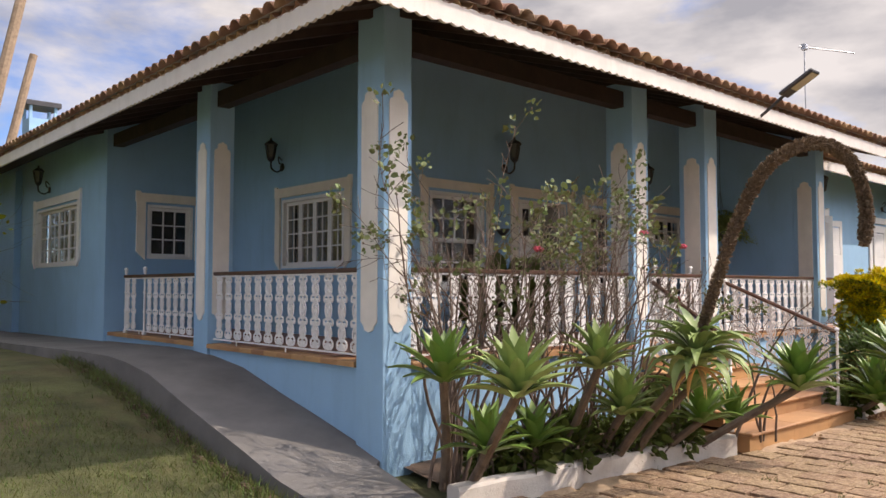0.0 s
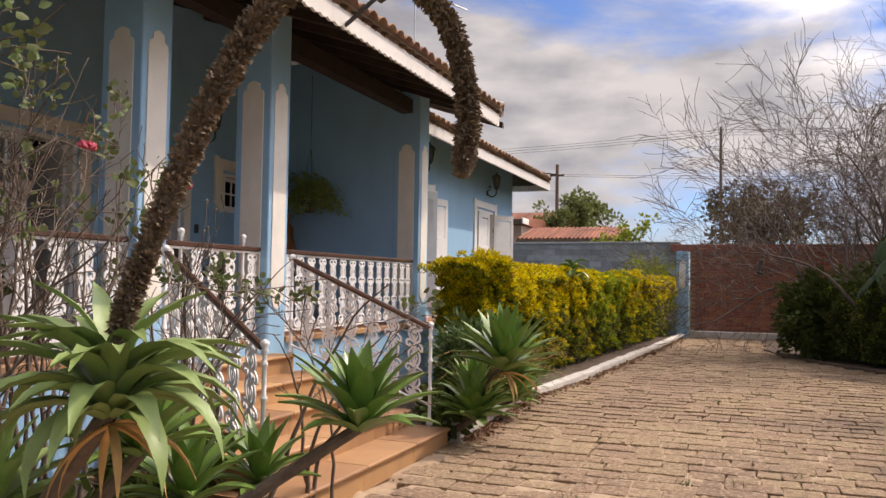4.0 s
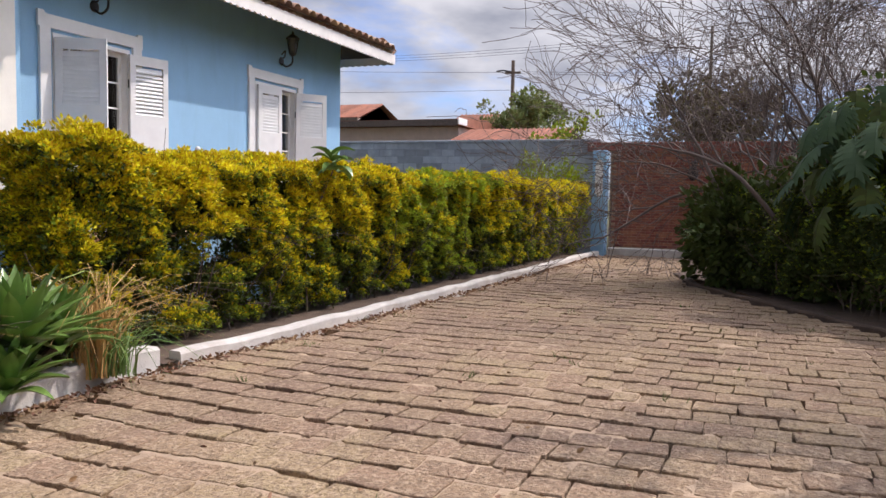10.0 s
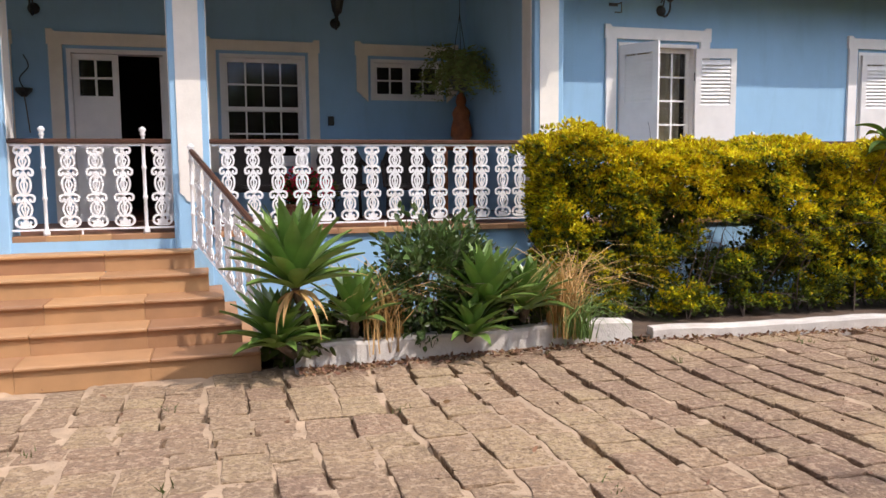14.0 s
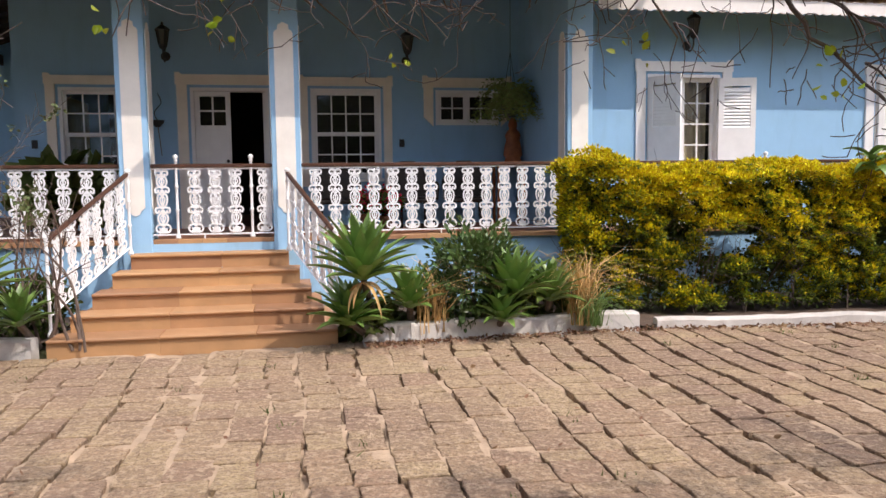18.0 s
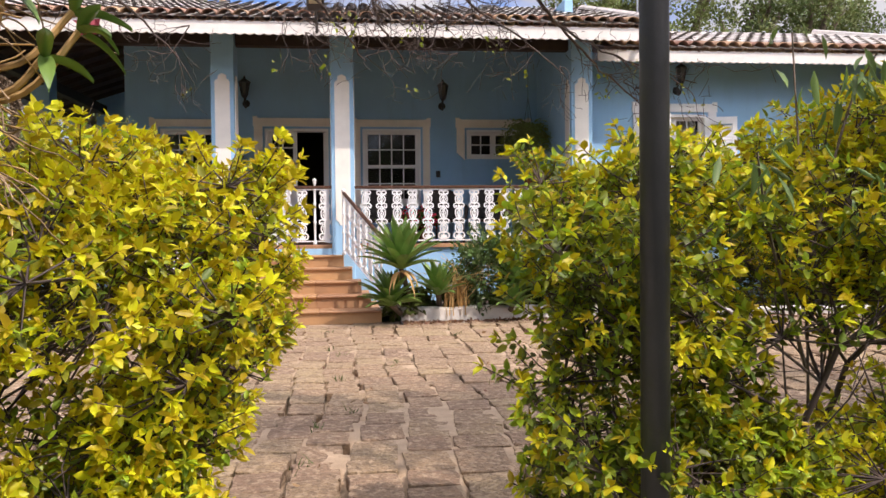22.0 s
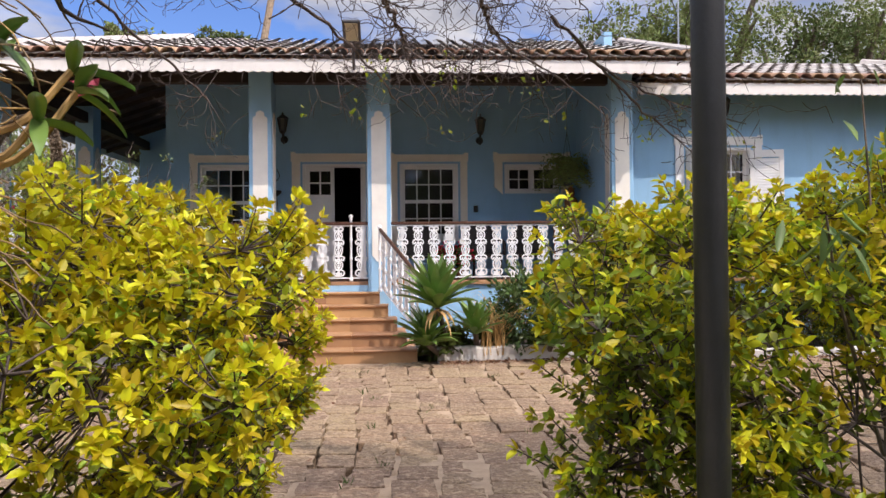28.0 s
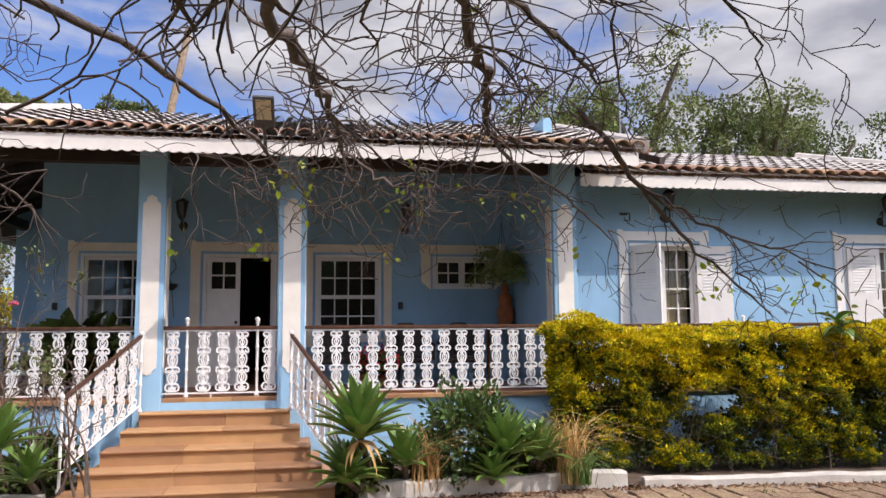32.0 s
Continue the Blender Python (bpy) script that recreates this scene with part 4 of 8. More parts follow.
def shuttered_window(name, o, label, left_angle, right_angle):
    w, z0, z1 = o[1] - o[0], o[2], o[3]
    place = opening_frame((o[0], o[1]), "x", WING, 1)
    t = thing(name, pose(0, 0, 0), label, "window", kind="structure")
    trim_band(place, w, z0, z1, 0.14, t, WHITE)
    window_frame(place, w, z0, z1, t)
    half = w / 2
    sash(place, 0.05, half - 0.002, z0 + 0.05, z1 - 0.05, 2, 6, t, -0.07)
    sash(place, half + 0.002, w - 0.05, z0 + 0.05, z1 - 0.05, 2, 6, t, -0.07)
    shutter_leaf(t, (o[0] + 0.03, WING - 0.02), half - 0.02, z0 + 0.04, z1 - 0.05, left_angle, "white louvred shutter leaf")
    shutter_leaf(t, (o[1] - 0.03, WING - 0.02), half - 0.02, z0 + 0.04, z1 - 0.05, right_angle, "white louvred shutter leaf")
    for zz in (z0 + 0.5, z1 - 0.4):
        part("hinge", bar(place, w - 0.035, w - 0.01, zz - 0.05, zz + 0.05, 0.013, 0.03), BLACK, t)
    curtain(0.06, w - 0.06, z0 - 0.15, z1 - 0.06, place, -0.28, "beige curtain behind the bedroom window", 8)


shuttered_window("window_8", B1, "white bedroom window with louvred shutters swung open", -62, -12)
shuttered_window("window_9", B2, "white bedroom window with shutters half closed", -6, -35)


# ------------------------------------------------------------------ cast-iron railings
def baluster_mesh():
    """An openwork cast baluster, 0.15 wide and 0.76 high, of mirrored scrolls in four tiers."""
    g = Geo()
    def ribbon(pts, w=0.0075, t=0.012):
        w *= 1.6
        n = len(pts)
        rings = []
        for i, (x, z) in enumerate(pts):
            ax, az = pts[max(i - 1, 0)]
            bx, bz = pts[min(i + 1, n - 1)]
            l = math.hypot(bx - ax, bz - az) + 1e-9
            nx, nz = -(bz - az) / l * w, (bx - ax) / l * w
            rings.append([(x + nx, -t / 2, z + nz), (x - nx, -t / 2, z - nz), (x - nx, t / 2, z - nz), (x + nx, t / 2, z + nz)])
        g.ring_stack(rings)
    W, H = 0.080, 0.76
    def line(ctrl, w=0.0068):
        pts = [(p.x, p.z) for p in curve_points([(u * W, 0, v * H) for u, v in ctrl], 4)]
        for sg in (1, -1):
            ribbon([(sg * x, z) for x, z in pts], w)
    # horned tops, waists and feet; long ovals between them, filled with narrow leaves round a spine
    line([(0.0, 0.955), (0.30, 1.0), (0.72, 0.99), (0.88, 0.95), (0.62, 0.92), (0.42, 0.945)])
    line([(0.10, 0.93), (0.46, 0.895), (0.70, 0.84), (0.60, 0.775), (0.14, 0.735)], 0.0060)
    line([(0.0, 0.725), (0.50, 0.74), (0.96, 0.71), (0.90, 0.655), (0.52, 0.665), (0.60, 0.695)])
    line([(0.10, 0.69), (0.30, 0.645), (0.62, 0.60), (0.70, 0.53), (0.50, 0.455), (0.12, 0.415)], 0.0060)
    line([(0.0, 0.395), (0.50, 0.415), (1.0, 0.39), (0.94, 0.335), (0.56, 0.34), (0.62, 0.37)])
    line([(0.10, 0.37), (0.36, 0.32), (0.66, 0.27), (0.70, 0.215), (0.46, 0.16), (0.12, 0.135)], 0.0060)
    line([(0.0, 0.115), (0.46, 0.14), (0.96, 0.11), (1.0, 0.05), (0.62, 0.02), (0.42, 0.055), (0.58, 0.085)])
    line([(0.10, 0.10), (0.22, 0.06), (0.16, 0.01)], 0.006)
    for foot, head in ((0.15, 0.36), (0.43, 0.67), (0.75, 0.92)):
        tall = head - foot
        line([(0.04, foot), (0.30, foot + 0.34 * tall), (0.34, foot + 0.52 * tall), (0.12, foot + 0.66 * tall), (0.26, foot + 0.86 * tall), (0.04, head)], 0.0046)
    ribbon([(0.0, 0.02), (0.0, 0.40 * H), (0.0, 0.74)], 0.0050)
    for zc in (0.125, 0.405, 0.73, 0.935):
        g.chamfer(-0.020, 0.020, -0.009, 0.009, zc * H - 0.012, zc * H + 0.012, 0.004)
    for zc in (0.010, 0.750):
        g.chamfer(-0.050, 0.050, -0.007, 0.007, zc - 0.010, zc + 0.010, 0.004)
    return g.mesh("baluster", IRON_WHITE)


BALUSTER = baluster_mesh()


def post_geo(h, r=0.017):
    prof = [(r * 1.9, 0), (r * 1.9, 0.03), (r * 1.15, 0.05), (r, 0.1)]
    for k in (0.34, 0.62, 0.84):
        z = h * k
        prof += [(r, z - 0.02), (r * 1.45, z - 0.008), (r * 1.45, z + 0.008), (r, z + 0.02)]
    prof += [(r, h - 0.09), (r * 1.7, h - 0.075), (r * 1.0, h - 0.06), (r * 1.9, h - 0.038), (r * 1.9, h - 0.022), (r * 1.1, h - 0.008), (0.004, h)]
    return Geo().lathe(prof, n=10)


def railing(label, a, b, xs, posts=(), rail_ends=None, height=0.9):
    """A straight run from a to b (x, y) at floor level; xs: distances of balusters along it; posts: distances of turned posts."""
    d = Vector((b[0] - a[0], b[1] - a[1], 0))
    L = d.length
    ang = math.degrees(math.atan2(d.y, d.x))
    t = thing("railing", pose(a[0], a[1], 1.012, 0, 0, ang), label, "railing", "veranda railings", "structure")
    e0, e1 = rail_ends or (0, L)
    part("handrail", Geo().chamfer(e0, e1, -0.032, 0.032, 0.86, 0.905, 0.008), WOOD_DARK, t, "dark varnished wooden handrail")
    part("top_bar", Geo().box(e0, e1, -0.012, 0.012, 0.838, 0.859), IRON_WHITE, t)
    part("bottom_bar", Geo().box(e0, e1, -0.012, 0.012, 0.045, 0.063), IRON_WHITE, t)
    for x in xs:
        piece("baluster", BALUSTER, t, pose(x, 0, 0.070))
    for x in posts:
        part("post", post_geo(1.02), IRON_WHITE, t, "white turned post with a knob", smooth=True).location = (x, 0, 0.002)
    for x in [e0 + 0.6 + 1.15 * i for i in range(int((e1 - e0) / 1.15))]:
        part("foot", Geo().box(x - 0.008, x + 0.008, -0.006, 0.006, 0.0, 0.045), IRON_WHITE, t)
    return t


RY = FRONT + 0.10
railing("white cast-iron railing with scrolled balusters and dark wooden handrail", (6.08, RY), (9.73, RY), [0.13 + 0.2607 * i for i in range(14)])
railing("white cast-iron railing with scrolled balusters and dark wooden handrail", (11.85, RY), (15.25, RY), [0.17 + 0.2415 * i for i in range(14)][:13] + [3.27])
railing("white cast-iron railing across the stair head with a gate between knobbed posts", (10.07, RY), (11.50, RY), [0.12, 0.50, 0.74, 0.98, 1.32], (0.29, 1.17))
RX = LEFT + 0.10
railing("white cast-iron railing with scrolled balusters on the side veranda", (RX, 9.32), (RX, 6.10), [0.13 + 0.246 * i for i in range(13)])
railing("white cast-iron railing with a gate post on the side veranda", (RX, 12.45), (RX, 9.72), [0.12, 0.36] + [0.98 + 0.235 * i for i in range(8)], (0.03, 0.80))
wing_rail = railing("dark handrail of the terrace railing behind the hedge", (15.6, RY + 0.03), (22.1, RY + 0.03), [], (2.55, 5.4))


def stair_rail(label, top, bottom, n):
    """A sloping rail between a tall head post and a foot post."""
    t = thing("stair_rail", pose(bottom[0], bottom[1], bottom[2]), label, "stair rail", "stair rails", "structure")
    T, B = Vector(top) - Vector(bottom), Vector((0, 0, 0))
    ht, hb = 1.0, 1.03
    part("post", post_geo(ht), IRON_WHITE, t, "white turned post with a knob", smooth=True).location = T
    part("post", post_geo(hb), IRON_WHITE, t, "white turned post with a knob", smooth=True)
    a, b = T + Vector((0, 0, ht - 0.06)), B + Vector((0, 0, hb - 0.07))
    part("handrail", Geo().tube([a, a * 0.97 + b * 0.03, a * 0.03 + b * 0.97, b], [0.02, 0.027, 0.027, 0.02], 8), WOOD_DARK, t, "dark varnished wooden handrail")
    c, d = T + Vector((0, 0, 0.09)), B + Vector((0, 0, 0.20))
    part("bottom_bar", Geo().tube([c, d], 0.012, 4), IRON_WHITE, t)
    ang = math.atan2(-(T.y), -(T.x))
    for i in range(n):
        k = (i + 0.75) / (n + 0.5)
        p, q = c.lerp(d, k), a.lerp(b, k)
        s = ((q.z - p.z) - 0.03) / 0.76
        run = (B - T)
        shear = run.z / math.hypot(run.x, run.y)
        m = Matrix.Translation(p + Vector((0, 0, 0.012))) @ Matrix.Rotation(ang, 4, "Z") @ Matrix(((1, 0, 0, 0), (0, 1, 0, 0), (shear, 0, s, 0), (0, 0, 0, 1)))
        me = BALUSTER.copy()
        me.transform(m)
        part("baluster", me, None, t)
    return t


stair_rail("white iron stair rail with a dark wooden handrail", (11.68, 5.50, 0.86), (12.20, 4.20, 0.174), 6)
stair_rail("white iron stair rail with a dark wooden handrail", (9.86, 5.50, 0.86), (9.34, 4.20, 0.174), 6)


# ------------------------------------------------------------------ stairs
def stairs():
    t = thing("stairs", pose(10.77, 4.7, 0), "flight of five terracotta-tiled steps, wider at the foot", "stairs", kind="structure")
    for k in range(5):
        y0 = 4.0 + k * 0.365 - 4.7
        y1 = (4.0 + (k + 1) * 0.365 - 4.7) if k < 4 else 5.72 - 4.7
        half = 1.42 - k * 0.128
        z0, z1 = k * 0.172, (k + 1) * 0.172
        s = part("step", Geo().box(-half + 0.012, half - 0.012, y0 + 0.012, 5.71 - 4.7, -0.04 if k == 0 else z0, z1 - 0.034), TERRA, t, "tiled step with a projecting nosing")
        n = 3 if k < 3 else 2
        cuts = [-half + 2 * half * i / n + (0.12 if 0 < i < n else 0) for i in range(n + 1)]
        for i in range(n):
            part("tread_tile", Geo().chamfer(cuts[i] + 0.0015, cuts[i + 1] - 0.0015, y0 - 0.035, y1 + 0.01, z1 - 0.032, z1, 0.009), TERRA, s)
            part("riser_tile", Geo().box(cuts[i] + 0.0015, cuts[i + 1] - 0.0015, y0, y0 + 0.010, z0 + (0.0 if k else -0.03), z1 - 0.034), TERRA, s)


stairs()


# ------------------------------------------------------------------ paving, kerbs, ramp, beds
def kerb_run(name, label, pts, width, height, mat=KERB, wobble=0.012, seed=3):
    """A low whitewashed kerb along a line, with an uneven top."""
    rnd = random.Random(seed)
    line = []
    for (xa, ya), (xb, yb) in zip(pts, pts[1:]):
        n = max(2, int(math.hypot(xb - xa, yb - ya) / 0.22))
        line += [(xa + (xb - xa) * i / n, ya + (yb - ya) * i / n) for i in range(n)]
    line.append(pts[-1])
    rings = []
    for i, (x, y) in enumerate(line):
        ax, ay = line[max(i - 1, 0)]
        bx, by = line[min(i + 1, len(line) - 1)]
        l = math.hypot(bx - ax, by - ay)
        nx, ny = -(by - ay) / l * width / 2, (bx - ax) / l * width / 2
        h = height + rnd.uniform(-wobble, wobble)
        j = 1 + rnd.uniform(-0.06, 0.06)
        rings.append([(x - nx * j, y - ny * j, -0.06), (x - nx * j, y - ny * j, h - 0.025), (x - nx * 0.75, y - ny * 0.75, h), (x + nx * 0.75, y + ny * 0.75, h), (x + nx * j, y + ny * j, h - 0.025), (x + nx * j, y + ny * j, -0.06)])
    single(name, Geo().ring_stack(rings), mat, label, "kerb", kind="structure")


kerb_run("kerb_bed_west", "whitewashed kerb of the bed before the veranda", [(5.55, 4.52), (7.5, 4.36), (9.2, 4.14)], 0.16, 0.17)
kerb_run("kerb_bed_east", "whitewashed kerb of the bed beside the stairs", [(12.45, 4.06), (13.8, 4.11), (14.6, 4.19), (15.58, 4.22)], 0.18, 0.19, seed=5)
kerb_run("kerb_hedge", "low whitewashed kerb along the yellow hedge", [(15.78, 4.14), (18.2, 3.90), (20.1, 3.82), (25.0, 3.55), (30.8, 3.30)], 0.15, 0.11, seed=7)
kerb_run("kerb_far_hedge", "dark stone kerb along the green hedge", [(13.0, -3.35), (17.6, -3.72), (19.3, -2.82), (22.0, -1.08), (24.6, 0.42), (26.5, 0.9)], 0.14, 0.04, SOIL, seed=9)
kerb_run("kerb_west_hedge", "dark stone kerb along the hedge", [(4.0, -3.3), (10.9, -3.35)], 0.14, 0.07, SOIL, seed=10)

single("soil", Geo().add([(5.75, 4.55, 0.03), (9.15, 4.1, 0.06), (9.35, 5.72, 0.12), (6.0, 5.72, 0.05)], [(0, 1, 2, 3)]), SOIL, "dry earth of the west planting bed", "soil", kind="structure")
single("soil", Geo().add([(12.2, 4.05, 0.08), (15.6, 4.2, 0.08), (15.6, 5.74, 0.12), (11.9, 5.74, 0.12)], [(0, 1, 2, 3)]), SOIL, "dry earth of the bed beside the stairs", "soil", kind="structure")
single("soil", Geo().add([(15.6, 4.1, 0.03), (30.8, 3.3, 0.03), (30.8, 6.5, 0.06), (15.6, 5.75, 0.06)], [(0, 1, 2, 3)]), SOIL, "dry earth under the yellow hedge", "soil", kind="structure")
single("soil", Geo().add([(13.0, -3.4, 0.02), (17.6, -3.75, 0.02), (17.6, -4.65, 0.02), (12.3, -4.6, 0.02)], [(3, 2, 1, 0)]), SOIL, "dry earth under the gap bushes", "soil", kind="structure")
single("soil", Geo().add([(4.0, -3.35, 0.02), (10.95, -3.4, 0.02), (10.95, -4.6, 0.02), (4.0, -4.6, 0.02)], [(3, 2, 1, 0)]), SOIL, "dry earth under the west hedge", "soil", kind="structure")
single("soil", Geo().add([(17.6, -3.75, 0.02), (19.3, -2.85, 0.02), (22, -1.1, 0.02), (26.5, 0.85, 0.02), (30.9, 0.9, 0.02), (30.9, -5, 0.02), (17.6, -5, 0.02)], [(6, 5, 4, 3, 2, 1, 0)]), SOIL, "dry earth of the far planting", "soil", kind="structure")

ramp = Geo()
prof = [(4.40, 0.0), (4.85, 0.03), (5.27, 0.07), (5.66, 0.12), (5.74, 0.14), (6.23, 0.27), (6.83, 0.41), (7.51, 0.56), (8.42, 0.78), (9.1, 0.86), (9.65, 0.90), (10.55, 0.905), (12.9, 0.86), (13.12, 0.85), (18.0, 0.78), (24.0, 0.76)]
wide = [(4.45, 5.40), (4.62, 5.50), (4.69, 5.60), (4.69, 5.66), (4.68, 5.775), (4.67, 5.775), (4.66, 5.775), (4.66, 5.775), (4.66, 5.775), (4.66, 5.775), (4.64, 5.775), (4.56, 5.775), (4.50, 5.775), (4.50, 5.735), (4.4, 5.735), (4.3, 5.735)]
ramp.ring_stack([[(a, y, -0.1), (b, y, -0.1), (b, y, z), (a, y, z)] for (y, z), (a, b) in zip(prof, wide)])
single("ramp", ramp, CONCRETE, "dark cement ramp rising beside the side veranda", "ramp", kind="structure")


def paving_bed():
    """The sandy bed: flush with the stones where the joints are filled, washed out elsewhere."""
    rng = np.random.default_rng(61)
    xs, ys = np.arange(-6.0, 31.11, 0.045), np.arange(-4.62, 4.61, 0.045)
    def rough(cell):
        gx, gy = xs / cell + 200, ys / cell + 200
        grid = rng.random((int(gx[-1]) + 3, int(gy[-1]) + 3))
        i, j = gx.astype(int), gy.astype(int)
        u, v = (gx - i)[:, None], (gy - j)[None, :]
        a, b, c, d = grid[np.ix_(i, j)], grid[np.ix_(i + 1, j)], grid[np.ix_(i, j + 1)], grid[np.ix_(i + 1, j + 1)]
        return (a * (1 - u) + b * u) * (1 - v) + (c * (1 - u) + d * u) * v
    z = -0.090 + 0.084 * ((0.50 * rough(0.30) + 0.28 * rough(1.1) + 0.22 * rough(0.12) - 0.46) * 9.0).clip(0, 1) + 0.008 * (rough(0.12) - 0.5)
    filled = np.clip((xs - 8.0) / 2.0, 0, 1) * np.clip((14.2 - xs) / 2.0, 0, 1)
    z += filled[:, None] * np.clip((ys + 1.5) / 2.5, 0, 1)[None, :] * np.where(z < -0.03, 0.055 * rough(0.16) ** 0.6, 0.0)
    z = np.minimum(z, -0.004)
    verts = np.stack([np.repeat(xs, len(ys)), np.tile(ys, len(xs)), z.ravel()], 1)
    n = len(ys)
    q = (np.arange(len(xs) - 1)[:, None] * n + np.arange(n - 1)[None, :]).ravel()[:, None]
    single("paving_bed", fast_mesh("paving_bed", verts, q + np.array([[0, n, n + 1, 1]]), JOINT), None, "sandy bed filling the joints of the paving", "paving", kind="structure")


paving_bed()
edge_slabs = thing("wall_step_low", pose(11.8, -4.6, 0), "worn pale cement threshold of the garden gap", "step", kind="structure")
part("footing", Geo().box(-0.93, 0.91, -0.36, 0.28, -0.5, 0.24), WORN, edge_slabs)
rs = random.Random(4)
for ya, yb in ((-0.38, -0.04), (-0.04, 0.295)):
    xs = -0.95
    while xs < 0.90:
        ln = min(rs.uniform(0.26, 0.60), 0.93 - xs)
        part("slab", Geo().chamfer(xs + 0.003, xs + ln - 0.003, ya + 0.003, yb - 0.003 + rs.uniform(-0.01, 0.006), 0.24, 0.288 + rs.uniform(-0.005, 0.005), 0.007), WORN, edge_slabs)
        xs += ln
single("wall_hedge_base", Geo().box(12.74, 22.0, -4.455, -4.26, -0.5, 0.274), STUCCO_FAR, "low pale blue wall with a worn top under the hedge", "wall", kind="structure")
single("wall_coping", Geo().chamfer(12.74, 22.0, -4.462, -4.25, 0.274, 0.300, 0.008), WORN, "worn bare cement top of the low wall", "coping", kind="structure")
single("wall_hedge_west", Geo().chamfer(3.0, 10.86, -4.66, -4.46, -0.5, 0.20, 0.02), STUCCO_FAR, "low pale blue wall under the hedge", "wall", kind="structure")


def kerb_y(x):
    pts = [(-6, 4.4), (5.5, 4.42), (9.2, 4.05), (9.35, 3.98), (12.2, 3.98), (12.45, 3.96), (15.6, 4.12), (18.2, 3.82), (20.1, 3.74), (25, 3.47), (31, 3.22)]
    for (xa, ya), (xb, yb) in zip(pts, pts[1:]):
        if xa <= x <= xb:
            return ya + (yb - ya) * (x - xa) / (xb - xa)
    return 3.2


def low_y(x):
    if x < 10.9:
        return -3.28
    if x <= 14.9:
        return -4.6
    pts = [(14.9, -3.42), (17.6, -3.62), (19.3, -2.72), (22, -0.98), (24.6, 0.5), (31.5, 1.0)]
    for (xa, ya), (xb, yb) in zip(pts, pts[1:]):
        if xa <= x <= xb:
            return ya + (yb - ya) * (x - xa) / (xb - xa)
    return 0.6


# ------------------------------------------------------------------ plants: helpers
def twig(start, way, length, radius, depth, rnd, out, droop=0.0, kids=4, spread=0.75, wander=0.22, step=0.09, low=0.0, ratio=(0.35, 0.62)):
    """A wandering branch with side branches; out gathers (points, radii)."""
    n = min(16, max(4 if step < 0.2 else 3, int(length / step)))
    p, d = Vector(start), Vector(way).normalized()
    pts, rad = [p.copy()], [radius]
    for i in range(n):
        d = (d + Vector((rnd.gauss(0, wander), rnd.gauss(0, wander), rnd.gauss(0, wander) - droop)) * 0.6).normalized()
        p = p + d * length / n
        pts.append(p.copy())
        rad.append(radius * (1 - 0.8 * (i + 1) / n))
        if depth > 0 and i >= max(1, low * n) and rnd.random() < kids / n:
            side = Vector((rnd.gauss(0, 1), rnd.gauss(0, 1), rnd.gauss(0, 1))).normalized()
            twig(p, d * (1 - spread * 0.5) + side * spread, length * rnd.uniform(*ratio), rad[-1] * 0.62, depth - 1, rnd, out, droop, kids, spread, wander, step, 0.0, ratio)
    out.append((pts, rad))


def branch_mesh(name, lines, mat, thin=0.0022):
    """All branches of one plant as tapering tubes; fewer sides on thinner wood."""
    V, F = [], []
    for pts, rad in lines:
        sides = 3 if rad[0] < 0.012 else (5 if rad[0] < 0.05 else 9)
        side = None
        base0 = len(V)
        for i, p in enumerate(pts):
            d = pts[min(i + 1, len(pts) - 1)] - pts[max(i - 1, 0)]
            d = d.normalized() if d.length > 1e-9 else Vector((0, 0, 1))
            if side is None:
                side = d.cross(Vector((0, 0, 1)) if abs(d.z) < 0.9 else Vector((1, 0, 0))).normalized()
            side = (side - d * side.dot(d)).normalized()
            up = d.cross(side)
            r = max(rad[i], thin)
            for k in range(sides):
                a = 6.28319 * k / sides
                V.append(p + (side * math.cos(a) + up * math.sin(a)) * r)
        for i in range(len(pts) - 1):
            for k in range(sides):
                j = (k + 1) % sides
                F.append((base0 + i * sides + k, base0 + i * sides + j, base0 + (i + 1) * sides + j, base0 + (i + 1) * sides + k))
    return fast_mesh(name, [tuple(v) for v in V], F, mat)


def clump_leaves(centres, ways, radius, per, rng):
    """Leaf places round clump centres, with outward ways."""
    c = np.repeat(np.asarray(centres), per, 0)
    w = np.repeat(np.asarray(ways), per, 0)
    r = rng.normal(0, 1, c.shape)
    r /= np.linalg.norm(r, axis=1)[:, None]
    k = rng.random(len(c))[:, None] ** 0.5
    at = c + r * radius * k
    out = r * 0.6 + w * 0.8
    return at, out / np.linalg.norm(out, axis=1)[:, None]


# ------------------------------------------------------------------ yellow hedge along the drive
def dome_leaves(centres, ways, radii, per, rng):
    """Leaf places on the outer side of small rounded clumps; tells how far out on its clump each leaf sits."""
    c, w = np.repeat(centres, per, 0), np.repeat(ways, per, 0)
    k = np.repeat(radii, per)[:, None]
    r = rng.normal(0, 1, c.shape) + w * 0.7
    r /= np.linalg.norm(r, axis=1)[:, None]
    depth = rng.random(len(c))[:, None] ** 0.45
    at = c + r * k * depth * np.array([1.15, 1.0, 0.75])
    out = r * 0.75 + w * 0.35 + np.array([0, 0, 0.30])
    face = (r * w).sum(1) * depth[:, 0] + 0.35 * r[:, 2]
    return at, out / np.linalg.norm(out, axis=1)[:, None], face


